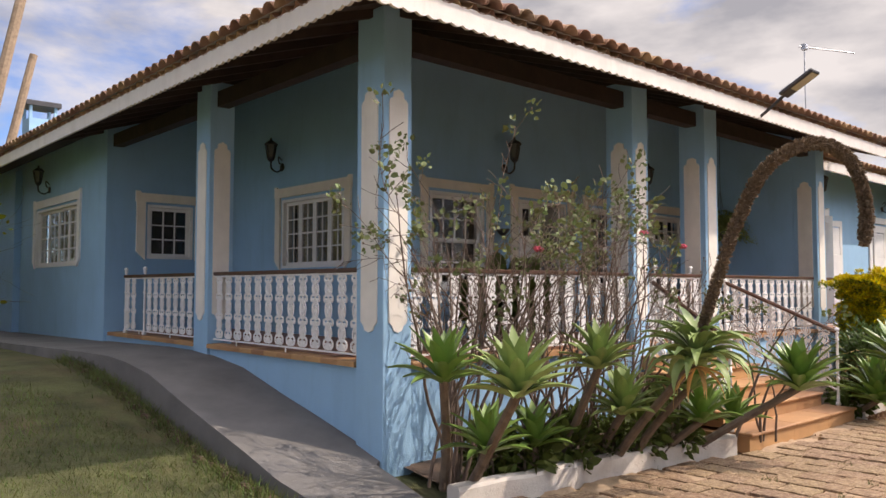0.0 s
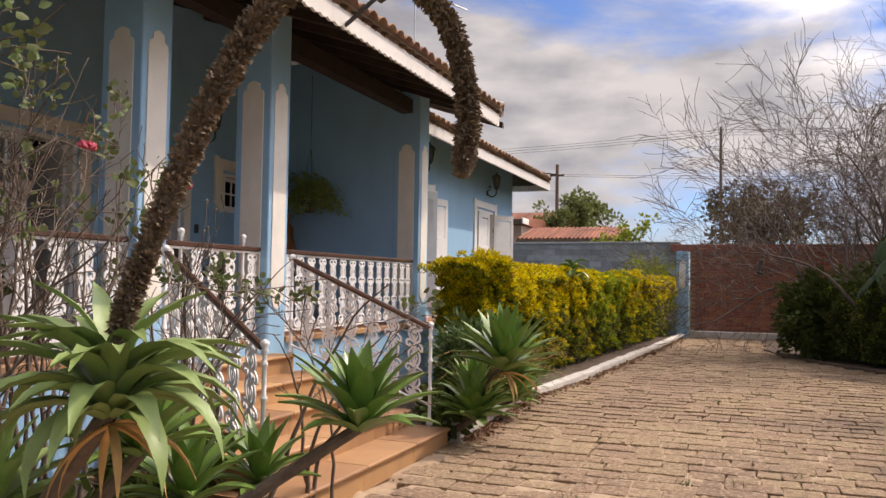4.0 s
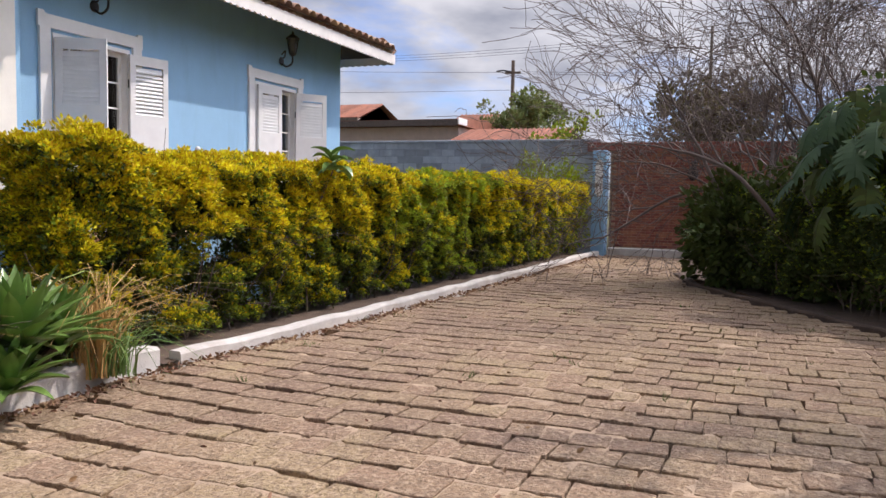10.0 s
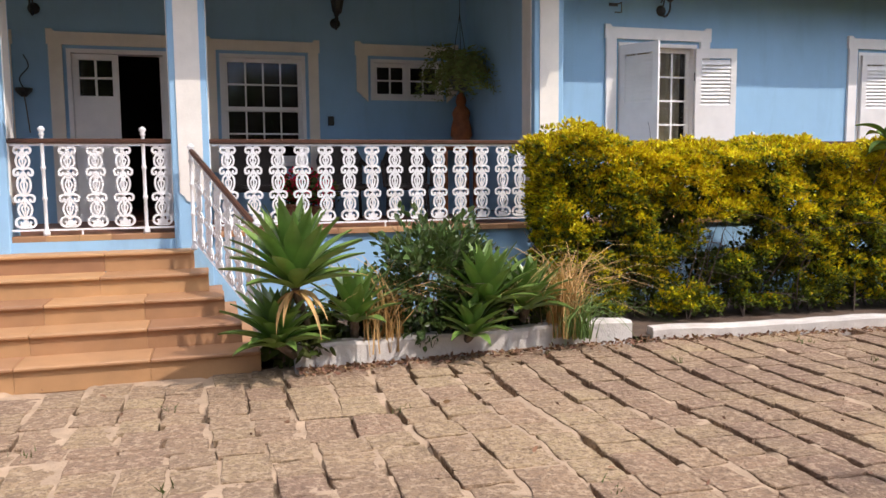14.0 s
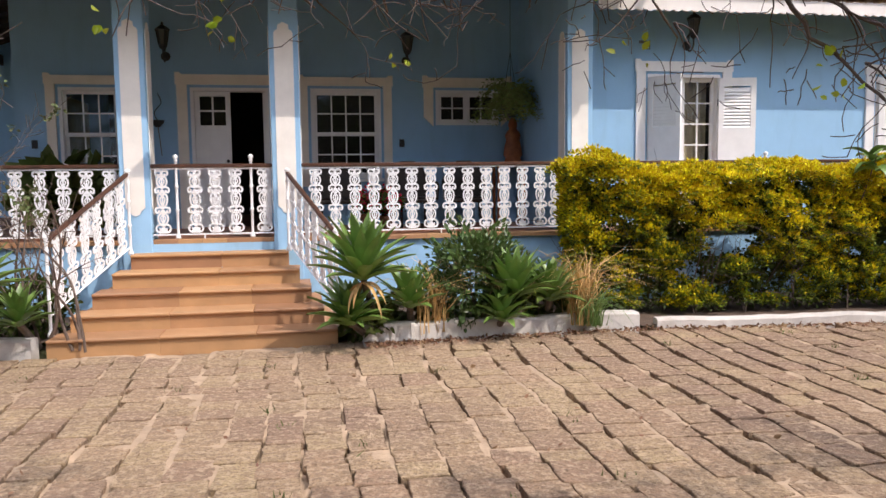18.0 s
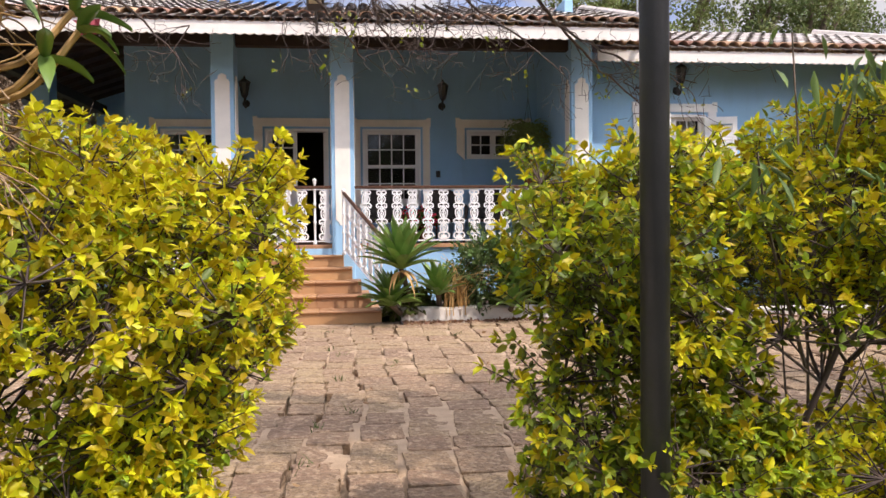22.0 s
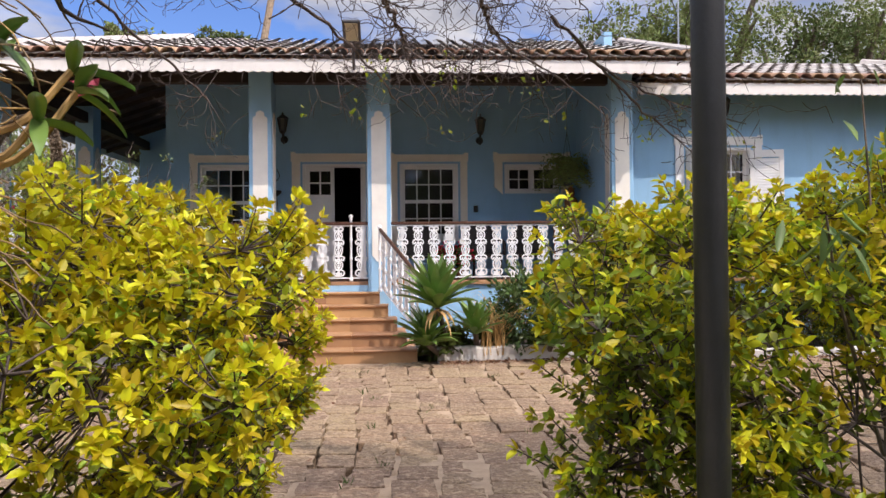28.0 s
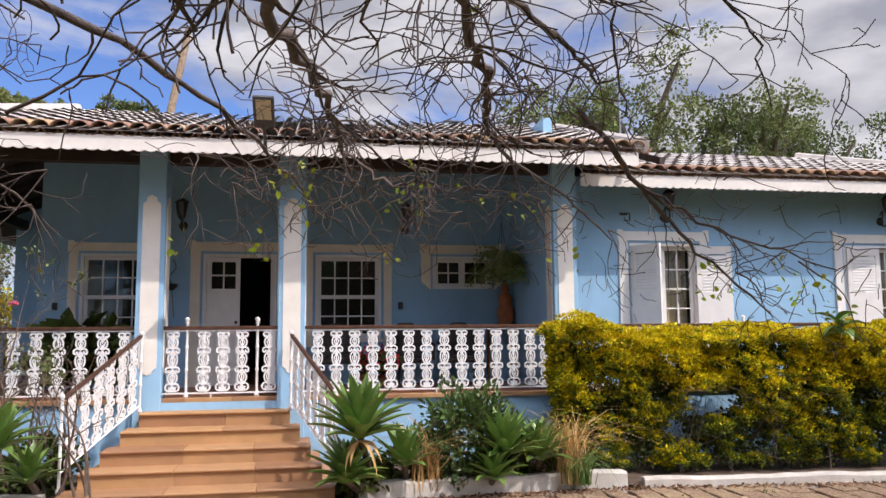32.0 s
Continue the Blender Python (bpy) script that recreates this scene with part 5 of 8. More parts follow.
def long_hedge():
    rng = np.random.default_rng(5)
    t = thing("hedge", pose(23, 4.3, 0.05), "long clipped hedge, golden yellow on top, olive and open below", "hedge")
    inv = np.array([23, 4.3, 0.05])
    front = lambda x: 4.28 - (x - 15.3) * 0.056
    def crest(x):
        return 1.72 + 0.22 * math.exp(-((x - 15.45) / 0.42) ** 2) + 0.07 * math.sin(x * 1.7) * math.sin(x * 0.63 + 1) + 0.03 * math.sin(x * 5.1) + 0.025 * math.sin(x * 8.7 + 2)
    cs, ws, rs, tone = [], [], [], []
    for _ in range(8200):
        x = rng.uniform(14.95, 30.6)
        h = crest(x)
        end = max(0.0, 15.45 - x)
        f = front(x) + 0.75 * end ** 1.6
        u = rng.random()
        if u < 0.62:
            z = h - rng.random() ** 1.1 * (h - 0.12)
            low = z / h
            patch = math.sin(x * 3.1 + 1.3 * math.sin(z * 3.7)) * math.sin(z * 6.3 + 1.7 * math.sin(x * 1.3)) + 0.6 * math.sin(x * 7.3 + z * 5.0)
            if abs(x - 16.85) < 0.34 and 0.72 < z < 1.08:
                continue
            if low < 0.62 and patch < -0.62 + 1.0 * (0.40 - low):
                continue
            if low >= 0.62 and patch < -1.05:
                continue
            y = f + 0.10 - 0.075 * patch + 0.24 * (1 - low) + rng.random() * 0.14
            if low < 0.45:
                y += rng.random() * 0.16
            cs.append((x, y, z))
            ws.append((0, -0.75, 0.55))
            tone.append(low)
        elif u < 0.93:
            y = f + rng.uniform(0.05, 1.0)
            cs.append((x, y, h + rng.normal(0, 0.035) + 0.05 * math.sin(x * 6 + y * 5) - 0.10 * (abs(y - f - 0.5) * 2) ** 3 * 0.6))
            ws.append((0, -0.2, 1.0))
            tone.append(1.0)
        else:
            z = rng.uniform(0.35, h)
            cs.append((14.98 + rng.random() * 0.15 + 0.2 * (1 - z / h), front(15.2) + rng.uniform(0.35, 1.0), z))
            ws.append((-0.8, -0.3, 0.45))
            tone.append(z / h - 0.1)
        rs.append(rng.uniform(0.05, 0.105))
    cs, ws, rs, tone = np.array(cs), np.array(ws), np.array(rs), np.array(tone)
    ws /= np.linalg.norm(ws, axis=1)[:, None]
    per = 66
    at, out, face = dome_leaves(cs - inv, ws, rs, per, rng)
    x = np.repeat(cs[:, 0], per)
    # leaf colours mix growth with shading: yellow outside and up, dark low and inside
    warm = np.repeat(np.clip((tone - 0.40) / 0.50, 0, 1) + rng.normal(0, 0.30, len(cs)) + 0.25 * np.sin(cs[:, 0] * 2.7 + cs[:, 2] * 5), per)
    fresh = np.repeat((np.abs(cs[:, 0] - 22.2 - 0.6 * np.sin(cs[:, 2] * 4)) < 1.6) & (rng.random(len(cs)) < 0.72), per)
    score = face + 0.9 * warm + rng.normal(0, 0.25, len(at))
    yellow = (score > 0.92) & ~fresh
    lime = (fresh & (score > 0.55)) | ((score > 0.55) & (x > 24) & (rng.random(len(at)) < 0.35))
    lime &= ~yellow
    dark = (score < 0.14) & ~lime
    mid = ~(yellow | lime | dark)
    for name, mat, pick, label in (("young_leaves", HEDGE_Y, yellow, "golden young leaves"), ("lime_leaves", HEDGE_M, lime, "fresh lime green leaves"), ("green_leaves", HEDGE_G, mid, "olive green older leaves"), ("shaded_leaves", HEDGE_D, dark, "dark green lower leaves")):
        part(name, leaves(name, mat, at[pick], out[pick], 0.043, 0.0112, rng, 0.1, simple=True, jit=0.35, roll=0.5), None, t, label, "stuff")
    # sparse foliage inside, thinner towards the ground; dark green stands for the inner shade
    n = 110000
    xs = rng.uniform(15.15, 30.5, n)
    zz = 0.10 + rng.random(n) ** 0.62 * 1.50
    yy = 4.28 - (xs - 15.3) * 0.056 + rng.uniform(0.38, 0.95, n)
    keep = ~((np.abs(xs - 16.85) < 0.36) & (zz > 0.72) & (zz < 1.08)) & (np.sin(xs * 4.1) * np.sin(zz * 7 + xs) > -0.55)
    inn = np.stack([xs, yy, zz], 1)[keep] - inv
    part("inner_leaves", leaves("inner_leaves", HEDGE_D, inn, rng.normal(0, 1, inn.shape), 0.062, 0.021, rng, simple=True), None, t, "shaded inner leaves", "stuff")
    rnd = random.Random(3)
    lines = []
    for i in range(70):
        x = 15.2 + i * 0.22 + rnd.uniform(-0.08, 0.08)
        b = Vector((x, 4.85 - (x - 15.3) * 0.056 + rnd.uniform(-0.16, 0.2), 0.0)) - Vector(inv)
        for _ in range(2):
            twig(b, (rnd.gauss(0, 0.2), rnd.gauss(-0.06, 0.2), 1), rnd.uniform(0.9, 1.5), 0.011, 1, rnd, lines, kids=5, spread=0.7, low=0.12)
    part("bare_wood", branch_mesh("bare_wood", lines, TWIG_DK), None, t, "thin bare stems near the ground", "stuff")


long_hedge()


def broad_leaf_sprout():
    rnd = random.Random(8)
    t = thing("broad_leaf_sprout", pose(18.45, 4.45, 0.05), "young plant with broad green leaves rising out of the hedge", "plant")
    part("stem", Geo().tube(curve_points([(0, 0, 0), (0.02, 0.0, 0.9), (0.0, -0.4, 1.85)], 5), 0.008, 6), BARK, t)
    for i in range(11):
        me = agave_leaf(rnd.uniform(0.24, 0.36), rnd.uniform(0.055, 0.075), rnd.uniform(0.1, 0.9), rnd.uniform(0.9, 1.7), trough=0.35).mesh("leaf", AGAVE, True)
        me.transform(Matrix.Translation((0.0, -0.4 + 0.01 * i, 1.70 + 0.018 * i)) @ Matrix.Rotation(i * 2.4 + rnd.uniform(-0.3, 0.3), 4, "Z"))
        part("leaf", me, None, t)


# ------------------------------------------------------------------ bushes at the gap
def sprig_leaves(base, way, length, rng, nodes=5, crown=6):
    """Leaves of many shoots, in crossed pairs up each shoot and a whorl at its tip: places, directions and how near the tip (0 to 1)."""
    n = len(base)
    side = np.cross(way, rng.normal(0, 1, (n, 3)))
    side /= np.linalg.norm(side, axis=1)[:, None]
    other = np.cross(way, side)
    at, out, rank = [], [], []
    for k in range(nodes):
        p = base + way * (length * (k + 0.4) / nodes)[:, None]
        a = k * 1.5708 + 0.4
        for sg in (1, -1):
            q = (side * math.cos(a) + other * math.sin(a)) * sg
            at.append(p)
            out.append(q * 0.95 + way * (0.25 + 0.10 * k))
            rank.append(np.full(n, (k + 0.4) / nodes * 0.8))
    for k in range(crown):
        a = k * 6.28319 / crown + 0.3
        q = side * math.cos(a) + other * math.sin(a)
        at.append(base + way * length[:, None])
        out.append(q * 0.75 + way * (0.65 + 0.25 * (k % 2)))
        rank.append(np.full(n, 1.0))
    return np.concatenate(at), np.concatenate(out), np.concatenate(rank)


def gap_bush(label, x0, x1, y0, y1, seed, plates, edge, face, sparse, low, tone):
    """Loose bush: bare stems fan out and carry flat tiers of leafy shoots. edge(x): height; face(x, y, z): keeps the gap free; sparse(x, z): share left bare; tone(x, h): how yellow."""
    rng = np.random.default_rng(seed)
    rnd = random.Random(seed)
    cx, cy = (x0 + x1) / 2, (y0 + y1) / 2
    t = thing("bush", pose(cx, cy, 0.0), label, "bush", "hedge bushes at the gap")
    o = np.array([cx, cy, 0.0])
    lines, base, way, size, glow = [], [], [], [], []
    feet, poles = [], []
    stems = int((x1 - x0) * 3.4)
    for i in range(stems):
        foot = Vector((x0 + 0.30 + (x1 - x0 - 0.6) * (i + 0.2 + 0.6 * rnd.random()) / stems, cy + rnd.uniform(-0.2, 0.2), 0.0))
        feet.append(foot)
        p, way_up = foot.copy(), Vector((rnd.gauss(0, 0.22), rnd.gauss(0, 0.2), 1.0))
        pts = [p.copy()]
        while p.z < edge(foot.x) * rnd.uniform(0.72, 0.9):
            p = p + (way_up + Vector((rnd.gauss(0, 0.25), rnd.gauss(0, 0.2), 0))) * 0.11
            p.x = face(p.x, p.y, p.z)
            pts.append(p.copy())
        r0 = rnd.uniform(0.011, 0.018)
        lines.append(([q - Vector(o) for q in pts], [r0 * (1 - 0.6 * k / len(pts)) for k in range(len(pts))]))
        poles.append(pts)
    made = 0
    while made < plates:
        x = x0 + (x1 - x0) * (rng.random() ** 0.72 if x1 < 12 else rng.random() ** 1.25)
        top = edge(x)
        skirt = rng.random() < low
        z = rng.uniform(0.42, 0.72) if skirt else top * (0.14 + 0.86 * rng.random() ** 0.62)
        if rng.random() < sparse(x, z):
            continue
        made += 1
        y = rng.uniform(y0 + 0.08, y1 - 0.08) if z > top * 0.86 else (rng.choice([y0, y1], p=[0.6, 0.4]) + rng.normal(0, 0.10))
        if skirt:
            y = y0 + rng.normal(0, 0.12)
        x = face(x, y, z)
        rad = rng.uniform(0.10, 0.21)
        centre = np.array([x, y, z])
        lean = np.array([rng.normal(0, 0.25), 0.55 * (y - cy) / (y1 - cy), 0.9])
        lean /= np.linalg.norm(lean)
        # the wood that carries the tier
        c = Vector(centre) - Vector((0, 0, 0.06))
        rise = rnd.uniform(0.18, 0.38)
        fork = min((q for pts in poles for q in pts), key=lambda q: (q - c + Vector((0, 0, rise))).length + 0.06 * rnd.random())
        mid = fork.lerp(c, 0.5) + Vector((rnd.gauss(0, 0.03), rnd.gauss(0, 0.03), -0.02))
        pts = [p - Vector(o) for p in curve_points([fork, mid, c], 4)]
        r0 = rnd.uniform(0.004, 0.007)
        lines.append((pts, [r0 * (1 - 0.6 * k / (len(pts) - 1)) for k in range(len(pts))]))
        m = int(9 + rad * 85)
        for _ in range(m):
            a, q = rng.random() * 6.283, rad * math.sqrt(rng.random())
            d = np.array([math.cos(a), math.sin(a), 0.0])
            b = centre + d * q - lean * (d @ lean) * q + np.array([0, 0, rng.normal(0, 0.018) - 0.35 * q * q / rad])
            b[0] += (face(b[0], b[1], z) - b[0]) * 0.7
            w = d * (0.25 + 0.75 * q / rad) + lean * 0.75 + rng.normal(0, 0.16, 3)
            w /= np.linalg.norm(w)
            base.append(b - o)
            way.append(w)
            size.append(rng.uniform(0.05, 0.11) * (1.35 if rng.random() < 0.08 and z > top * 0.85 else 1.0))
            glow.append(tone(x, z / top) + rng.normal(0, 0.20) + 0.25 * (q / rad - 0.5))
            if rng.random() < 0.75:
                lines.append(([Vector(centre - o) - Vector((0, 0, 0.05)), Vector(b - o), Vector(b - o) + Vector(w) * size[-1]], [0.0035, 0.0026, 0.0018]))
    base, way, size, glow = np.array(base), np.array(way), np.array(size), np.array(glow)
    at, out, rank = sprig_leaves(base, way, size, rng, 4, 5)
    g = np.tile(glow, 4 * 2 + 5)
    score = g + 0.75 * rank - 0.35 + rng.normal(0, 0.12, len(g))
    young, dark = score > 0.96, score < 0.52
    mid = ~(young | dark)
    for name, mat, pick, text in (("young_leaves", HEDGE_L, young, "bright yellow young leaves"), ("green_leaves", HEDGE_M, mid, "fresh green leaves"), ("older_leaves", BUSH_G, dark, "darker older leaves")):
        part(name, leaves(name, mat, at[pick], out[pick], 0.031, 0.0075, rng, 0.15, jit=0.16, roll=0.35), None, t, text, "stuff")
    for f in feet:
        bare = []
        twig(f - Vector(o), (rnd.gauss(0, 0.28), rnd.gauss(0, 0.25), 1), edge(f.x) * rnd.uniform(0.6, 0.9), rnd.uniform(0.006, 0.010), 2, rnd, bare, kids=3, spread=0.7, wander=0.2, low=0.3)
        lines += [b for b in bare if all(abs(face(p.x + cx, p.y + cy, max(0.0, p.z)) - p.x - cx) < 0.05 for p in b[0])]
    part("bare_wood", branch_mesh("bare_wood", lines, TWIG_DK, 0.0016), None, t, "dark thin stems", "stuff")


def west_bare(x, z):
    open_foot = 0.985 * smooth01((0.98 - z) / 0.25) * smooth01((11.0 - x) / 0.2)
    slot = 0.6 * smooth01((0.10 - abs(z - 0.98 + 0.12 * math.sin(x * 3))) / 0.06)
    return max(open_foot, slot, 0.4 * smooth01((0.30 - z) / 0.2))


def east_bare(x, z):
    gap = 0.95 * smooth01((0.15 - abs(z - 0.82)) / 0.07) * smooth01((x - 12.80) / 0.2)
    foot = 0.97 * smooth01((0.66 - 0.16 * smooth01((x - 12.85) / 0.15) - z) / 0.12) * (1 - 0.75 * smooth01((x - 12.9) / 0.2) * smooth01((z - 0.2) / 0.1))
    slot = 0.45 * smooth01((0.09 - abs(z - 1.20 - 0.10 * math.sin(x * 2.5))) / 0.05)
    return max(gap, foot, slot)


gap_bush("loose yellow-green hedge bush beside the garden gap", 8.2, 11.62, -4.45, -3.45, 21, 240,
         lambda x: 1.46 - 0.09 * smooth01((x - 11.05) / 0.4) + 0.05 * math.sin(x * 4),
         lambda x, y, z: min(x, 11.24 + 0.36 * smooth01((z - 0.25) / 0.8)), west_bare, 0.08,
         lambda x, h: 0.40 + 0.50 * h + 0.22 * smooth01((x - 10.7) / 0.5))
gap_bush("tall yellow-green hedge bush beside the lamp post", 12.40, 14.9, -4.27, -3.45, 22, 195,
         lambda x: 1.46 + 0.13 * smooth01((x - 12.4) / 0.9) + 0.08 * smooth01((x - 13.4) / 1.2) + 0.05 * math.sin(x * 3.3),
         lambda x, y, z: max(x, 12.48 - 0.16 * smooth01((z - 0.3) / 0.6) + 0.30 * smooth01((y + 4.1) / 0.5)), east_bare, 0.26,
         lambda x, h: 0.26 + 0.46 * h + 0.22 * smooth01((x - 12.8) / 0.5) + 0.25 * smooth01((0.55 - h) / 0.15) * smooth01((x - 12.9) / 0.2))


def hanging_vine():
    """Long narrow leaves of another plant that grows through the tall bush."""
    rng = np.random.default_rng(64)
    rnd = random.Random(64)
    o = Vector((13.2, -4.15, 0.02))
    t = thing("young_tree", pose(*o), "slim young plant with long drooping leaves growing through the bush", "plant")
    lines, at, out = [], [], []
    for ctrl in (((13.2, -4.15, 0.02), (13.18, -4.2, 0.9), (13.12, -4.22, 1.78)), ((13.18, -4.2, 0.95), (13.25, -4.33, 1.2), (13.28, -4.42, 1.36)), ((13.18, -4.2, 1.0), (13.5, -4.3, 1.3), (13.68, -4.40, 1.42)), ((13.18, -4.2, 0.8), (13.0, -4.32, 1.2), (12.92, -4.40, 1.42)), ((13.18, -4.2, 1.1), (13.3, -4.2, 1.55), (13.36, -4.25, 1.72))):
        pts = [p - o for p in curve_points(ctrl, 6)]
        lines.append((pts, [0.007 * (1 - 0.6 * k / len(pts)) for k in range(len(pts))]))
        for p in pts[-6:]:
            for _ in range(4):
                at.append(tuple(p + Vector((rnd.gauss(0, 0.03), rnd.gauss(0, 0.03), rnd.gauss(0, 0.02)))))
                out.append((rnd.gauss(0, 0.5), rnd.gauss(-0.15, 0.5), -0.75))
    part("stem", branch_mesh("stem", lines, BARK), None, t)
    part("foliage", leaves("foliage", VINE, np.array(at), np.array(out), 0.082, 0.0085, rng, 0.3, jit=0.2, roll=0.5), None, t, "long narrow green leaves", "stuff")


hanging_vine()


# ------------------------------------------------------------------ agaves
def agave_leaf(length, width, lift, bend, n=6, trough=0.28):
    """One broad pointed leaf growing along +x from the origin, rising by lift and bending over by bend."""
    rows = []
    x = z = 0.0
    a = lift
    for i in range(n + 1):
        t = i / n
        w = width * (0.30 + 0.70 * math.sin(math.pi * (0.12 + 0.80 * t))) * (1 - t ** 5) if i < n else 0.002
        rows.append([(x, -w, z + w * trough), (x, -w * 0.5, z + w * trough * 0.2), (x, 0, z - w * 0.06), (x, w * 0.5, z + w * trough * 0.2), (x, w, z + w * trough)])
        x += length / n * math.cos(a)
        z += length / n * math.sin(a)
        a -= bend / n
    th = 0.010
    g = Geo()
    top = [p for r in rows for p in r]
    k = len(top)
    low = [(p[0], p[1] * 0.96, p[2] - th * (1 - abs(j % 5 - 2) / 2.6)) for j, p in enumerate(top)]
    f = []
    for i in range(n):
        for j in range(4):
            q = i * 5 + j
            f.append((q, q + 5, q + 6, q + 1))
            f.append((k + q + 1, k + q + 6, k + q + 5, k + q))
    g.add(top + low, f)
    return g


def agave(label, base, centre, size, seed, mat=AGAVE, count=34, tilt=(0, 0), old=False, bend=0.5, wide=0.14):
    """A rosette on a leaning bare stem; base on the soil, centre where the leaves meet."""
    rnd = random.Random(seed)
    t = thing("agave", pose(*base), label, "agave plant", "agaves by the veranda")
    c = Vector(centre) - Vector(base)
    mid = c * 0.5 + Vector((c.x * -0.18, c.y * -0.12, -0.04 - abs(c.x) * 0.1))
    part("stem", Geo().tube(curve_points([(0, 0, -0.03), mid, c + Vector((0, 0, 0.02))], 6), [0.044 - 0.0008 * k for k in range(13)], 8), BARK, t, "scarred grey-brown stem")
    lean = pose(0, 0, 0, tilt[0], tilt[1], 0)
    count = int(count * 1.2) if wide > 0.1 else count
    for i in range(count):
        f = i / count
        az = i * 2.39996 + rnd.uniform(-0.15, 0.15)
        lift = 1.52 - 1.15 * f + rnd.uniform(-0.08, 0.08)
        ln = size * (0.70 + 0.46 * math.sin(math.pi * (0.25 + 0.6 * f))) * rnd.uniform(0.9, 1.08)
        g = agave_leaf(ln, size * wide * rnd.uniform(0.88, 1.1), lift, bend * rnd.uniform(0.6, 1.3) + f * 0.35)
        m = Matrix.Translation(c) @ lean @ Matrix.Rotation(az, 4, "Z") @ Matrix.Translation((0.03 * f, 0, 0.05 * (1 - f)))
        me = g.mesh("leaf", mat, True)
        me.transform(m)
        part("leaf", me, None, t)
    if old:
        for i in range(10):
            az = rnd.uniform(0, 6.28)
            g = agave_leaf(size * rnd.uniform(0.5, 0.85), size * 0.035, rnd.uniform(-0.6, 0.1), 1.3, trough=0.5)
            me = g.mesh("dry_leaf", DRY, True)
            me.transform(Matrix.Translation(c + Vector((0, 0, -0.03))) @ Matrix.Rotation(az, 4, "Z"))
            part("dry_leaf", me, None, t, "withered hanging leaf")
    return t


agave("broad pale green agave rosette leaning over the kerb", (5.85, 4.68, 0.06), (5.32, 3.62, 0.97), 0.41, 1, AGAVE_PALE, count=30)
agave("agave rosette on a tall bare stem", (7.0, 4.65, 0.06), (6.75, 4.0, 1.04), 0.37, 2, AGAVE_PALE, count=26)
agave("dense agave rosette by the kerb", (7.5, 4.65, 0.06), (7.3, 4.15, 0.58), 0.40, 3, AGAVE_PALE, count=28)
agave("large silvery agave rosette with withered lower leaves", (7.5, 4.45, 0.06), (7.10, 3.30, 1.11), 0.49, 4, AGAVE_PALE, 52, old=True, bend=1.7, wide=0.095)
agave("agave rosette on a stem sprawling over the stairs", (8.6, 4.3, 0.06), (9.02, 3.32, 0.73), 0.46, 5, count=28)
agave("young green agave rosette under the large one", (7.75, 4.4, 0.06), (7.75, 3.75, 0.80), 0.40, 6, count=24)
agave("low dark agave rosette by the kerb", (8.15, 4.4, 0.06), (8.3, 3.95, 0.42), 0.38, 7, count=24)
agave("low agave rosette at the bed's corner", (5.95, 4.75, 0.06), (5.65, 4.25, 0.45), 0.36, 8, count=22)
agave("leafy agave beside the corner pillar", (5.75, 4.85, 0.08), (5.25, 4.30, 1.02), 0.38, 9, count=24)
agave("low agave rosette in the bed", (6.6, 4.7, 0.06), (6.5, 4.5, 0.35), 0.36, 10, count=22)
agave("large agave rosette on a short stem beside the stairs", (12.62, 4.35, 0.08), (12.42, 3.5, 0.74), 0.56, 11, count=36, old=True, bend=0.28, wide=0.128)
agave("spreading agave rosette at the stair foot", (12.55, 4.2, 0.08), (12.3, 3.75, 0.25), 0.44, 12, count=40, wide=0.135)
agave("agave rosette behind the kerb", (13.0, 4.4, 0.08), (12.95, 4.0, 0.36), 0.42, 13, count=28, bend=0.28, wide=0.135)
agave("broad agave rosette in the shrubs", (14.2, 4.55, 0.08), (14.06, 3.95, 0.42), 0.49, 14, count=36, bend=0.28, wide=0.135)
agave("low agave rosette over the kerb", (13.95, 4.3, 0.08), (13.92, 3.86, 0.20), 0.36, 15, count=32)
agave("slender agave rosette by the hedge", (14.6, 4.6, 0.08), (14.52, 4.1, 0.36), 0.42, 16, count=36)
agave("upright agave rosette behind the shrub", (14.0, 4.9, 0.08), (13.95, 4.6, 0.62), 0.42, 18, count=26)
agave("agave rosette at the foot of the stairs", (9.15, 4.4, 0.06), (9.1, 4.05, 0.32), 0.36, 17, count=22)


broad_leaf_sprout()


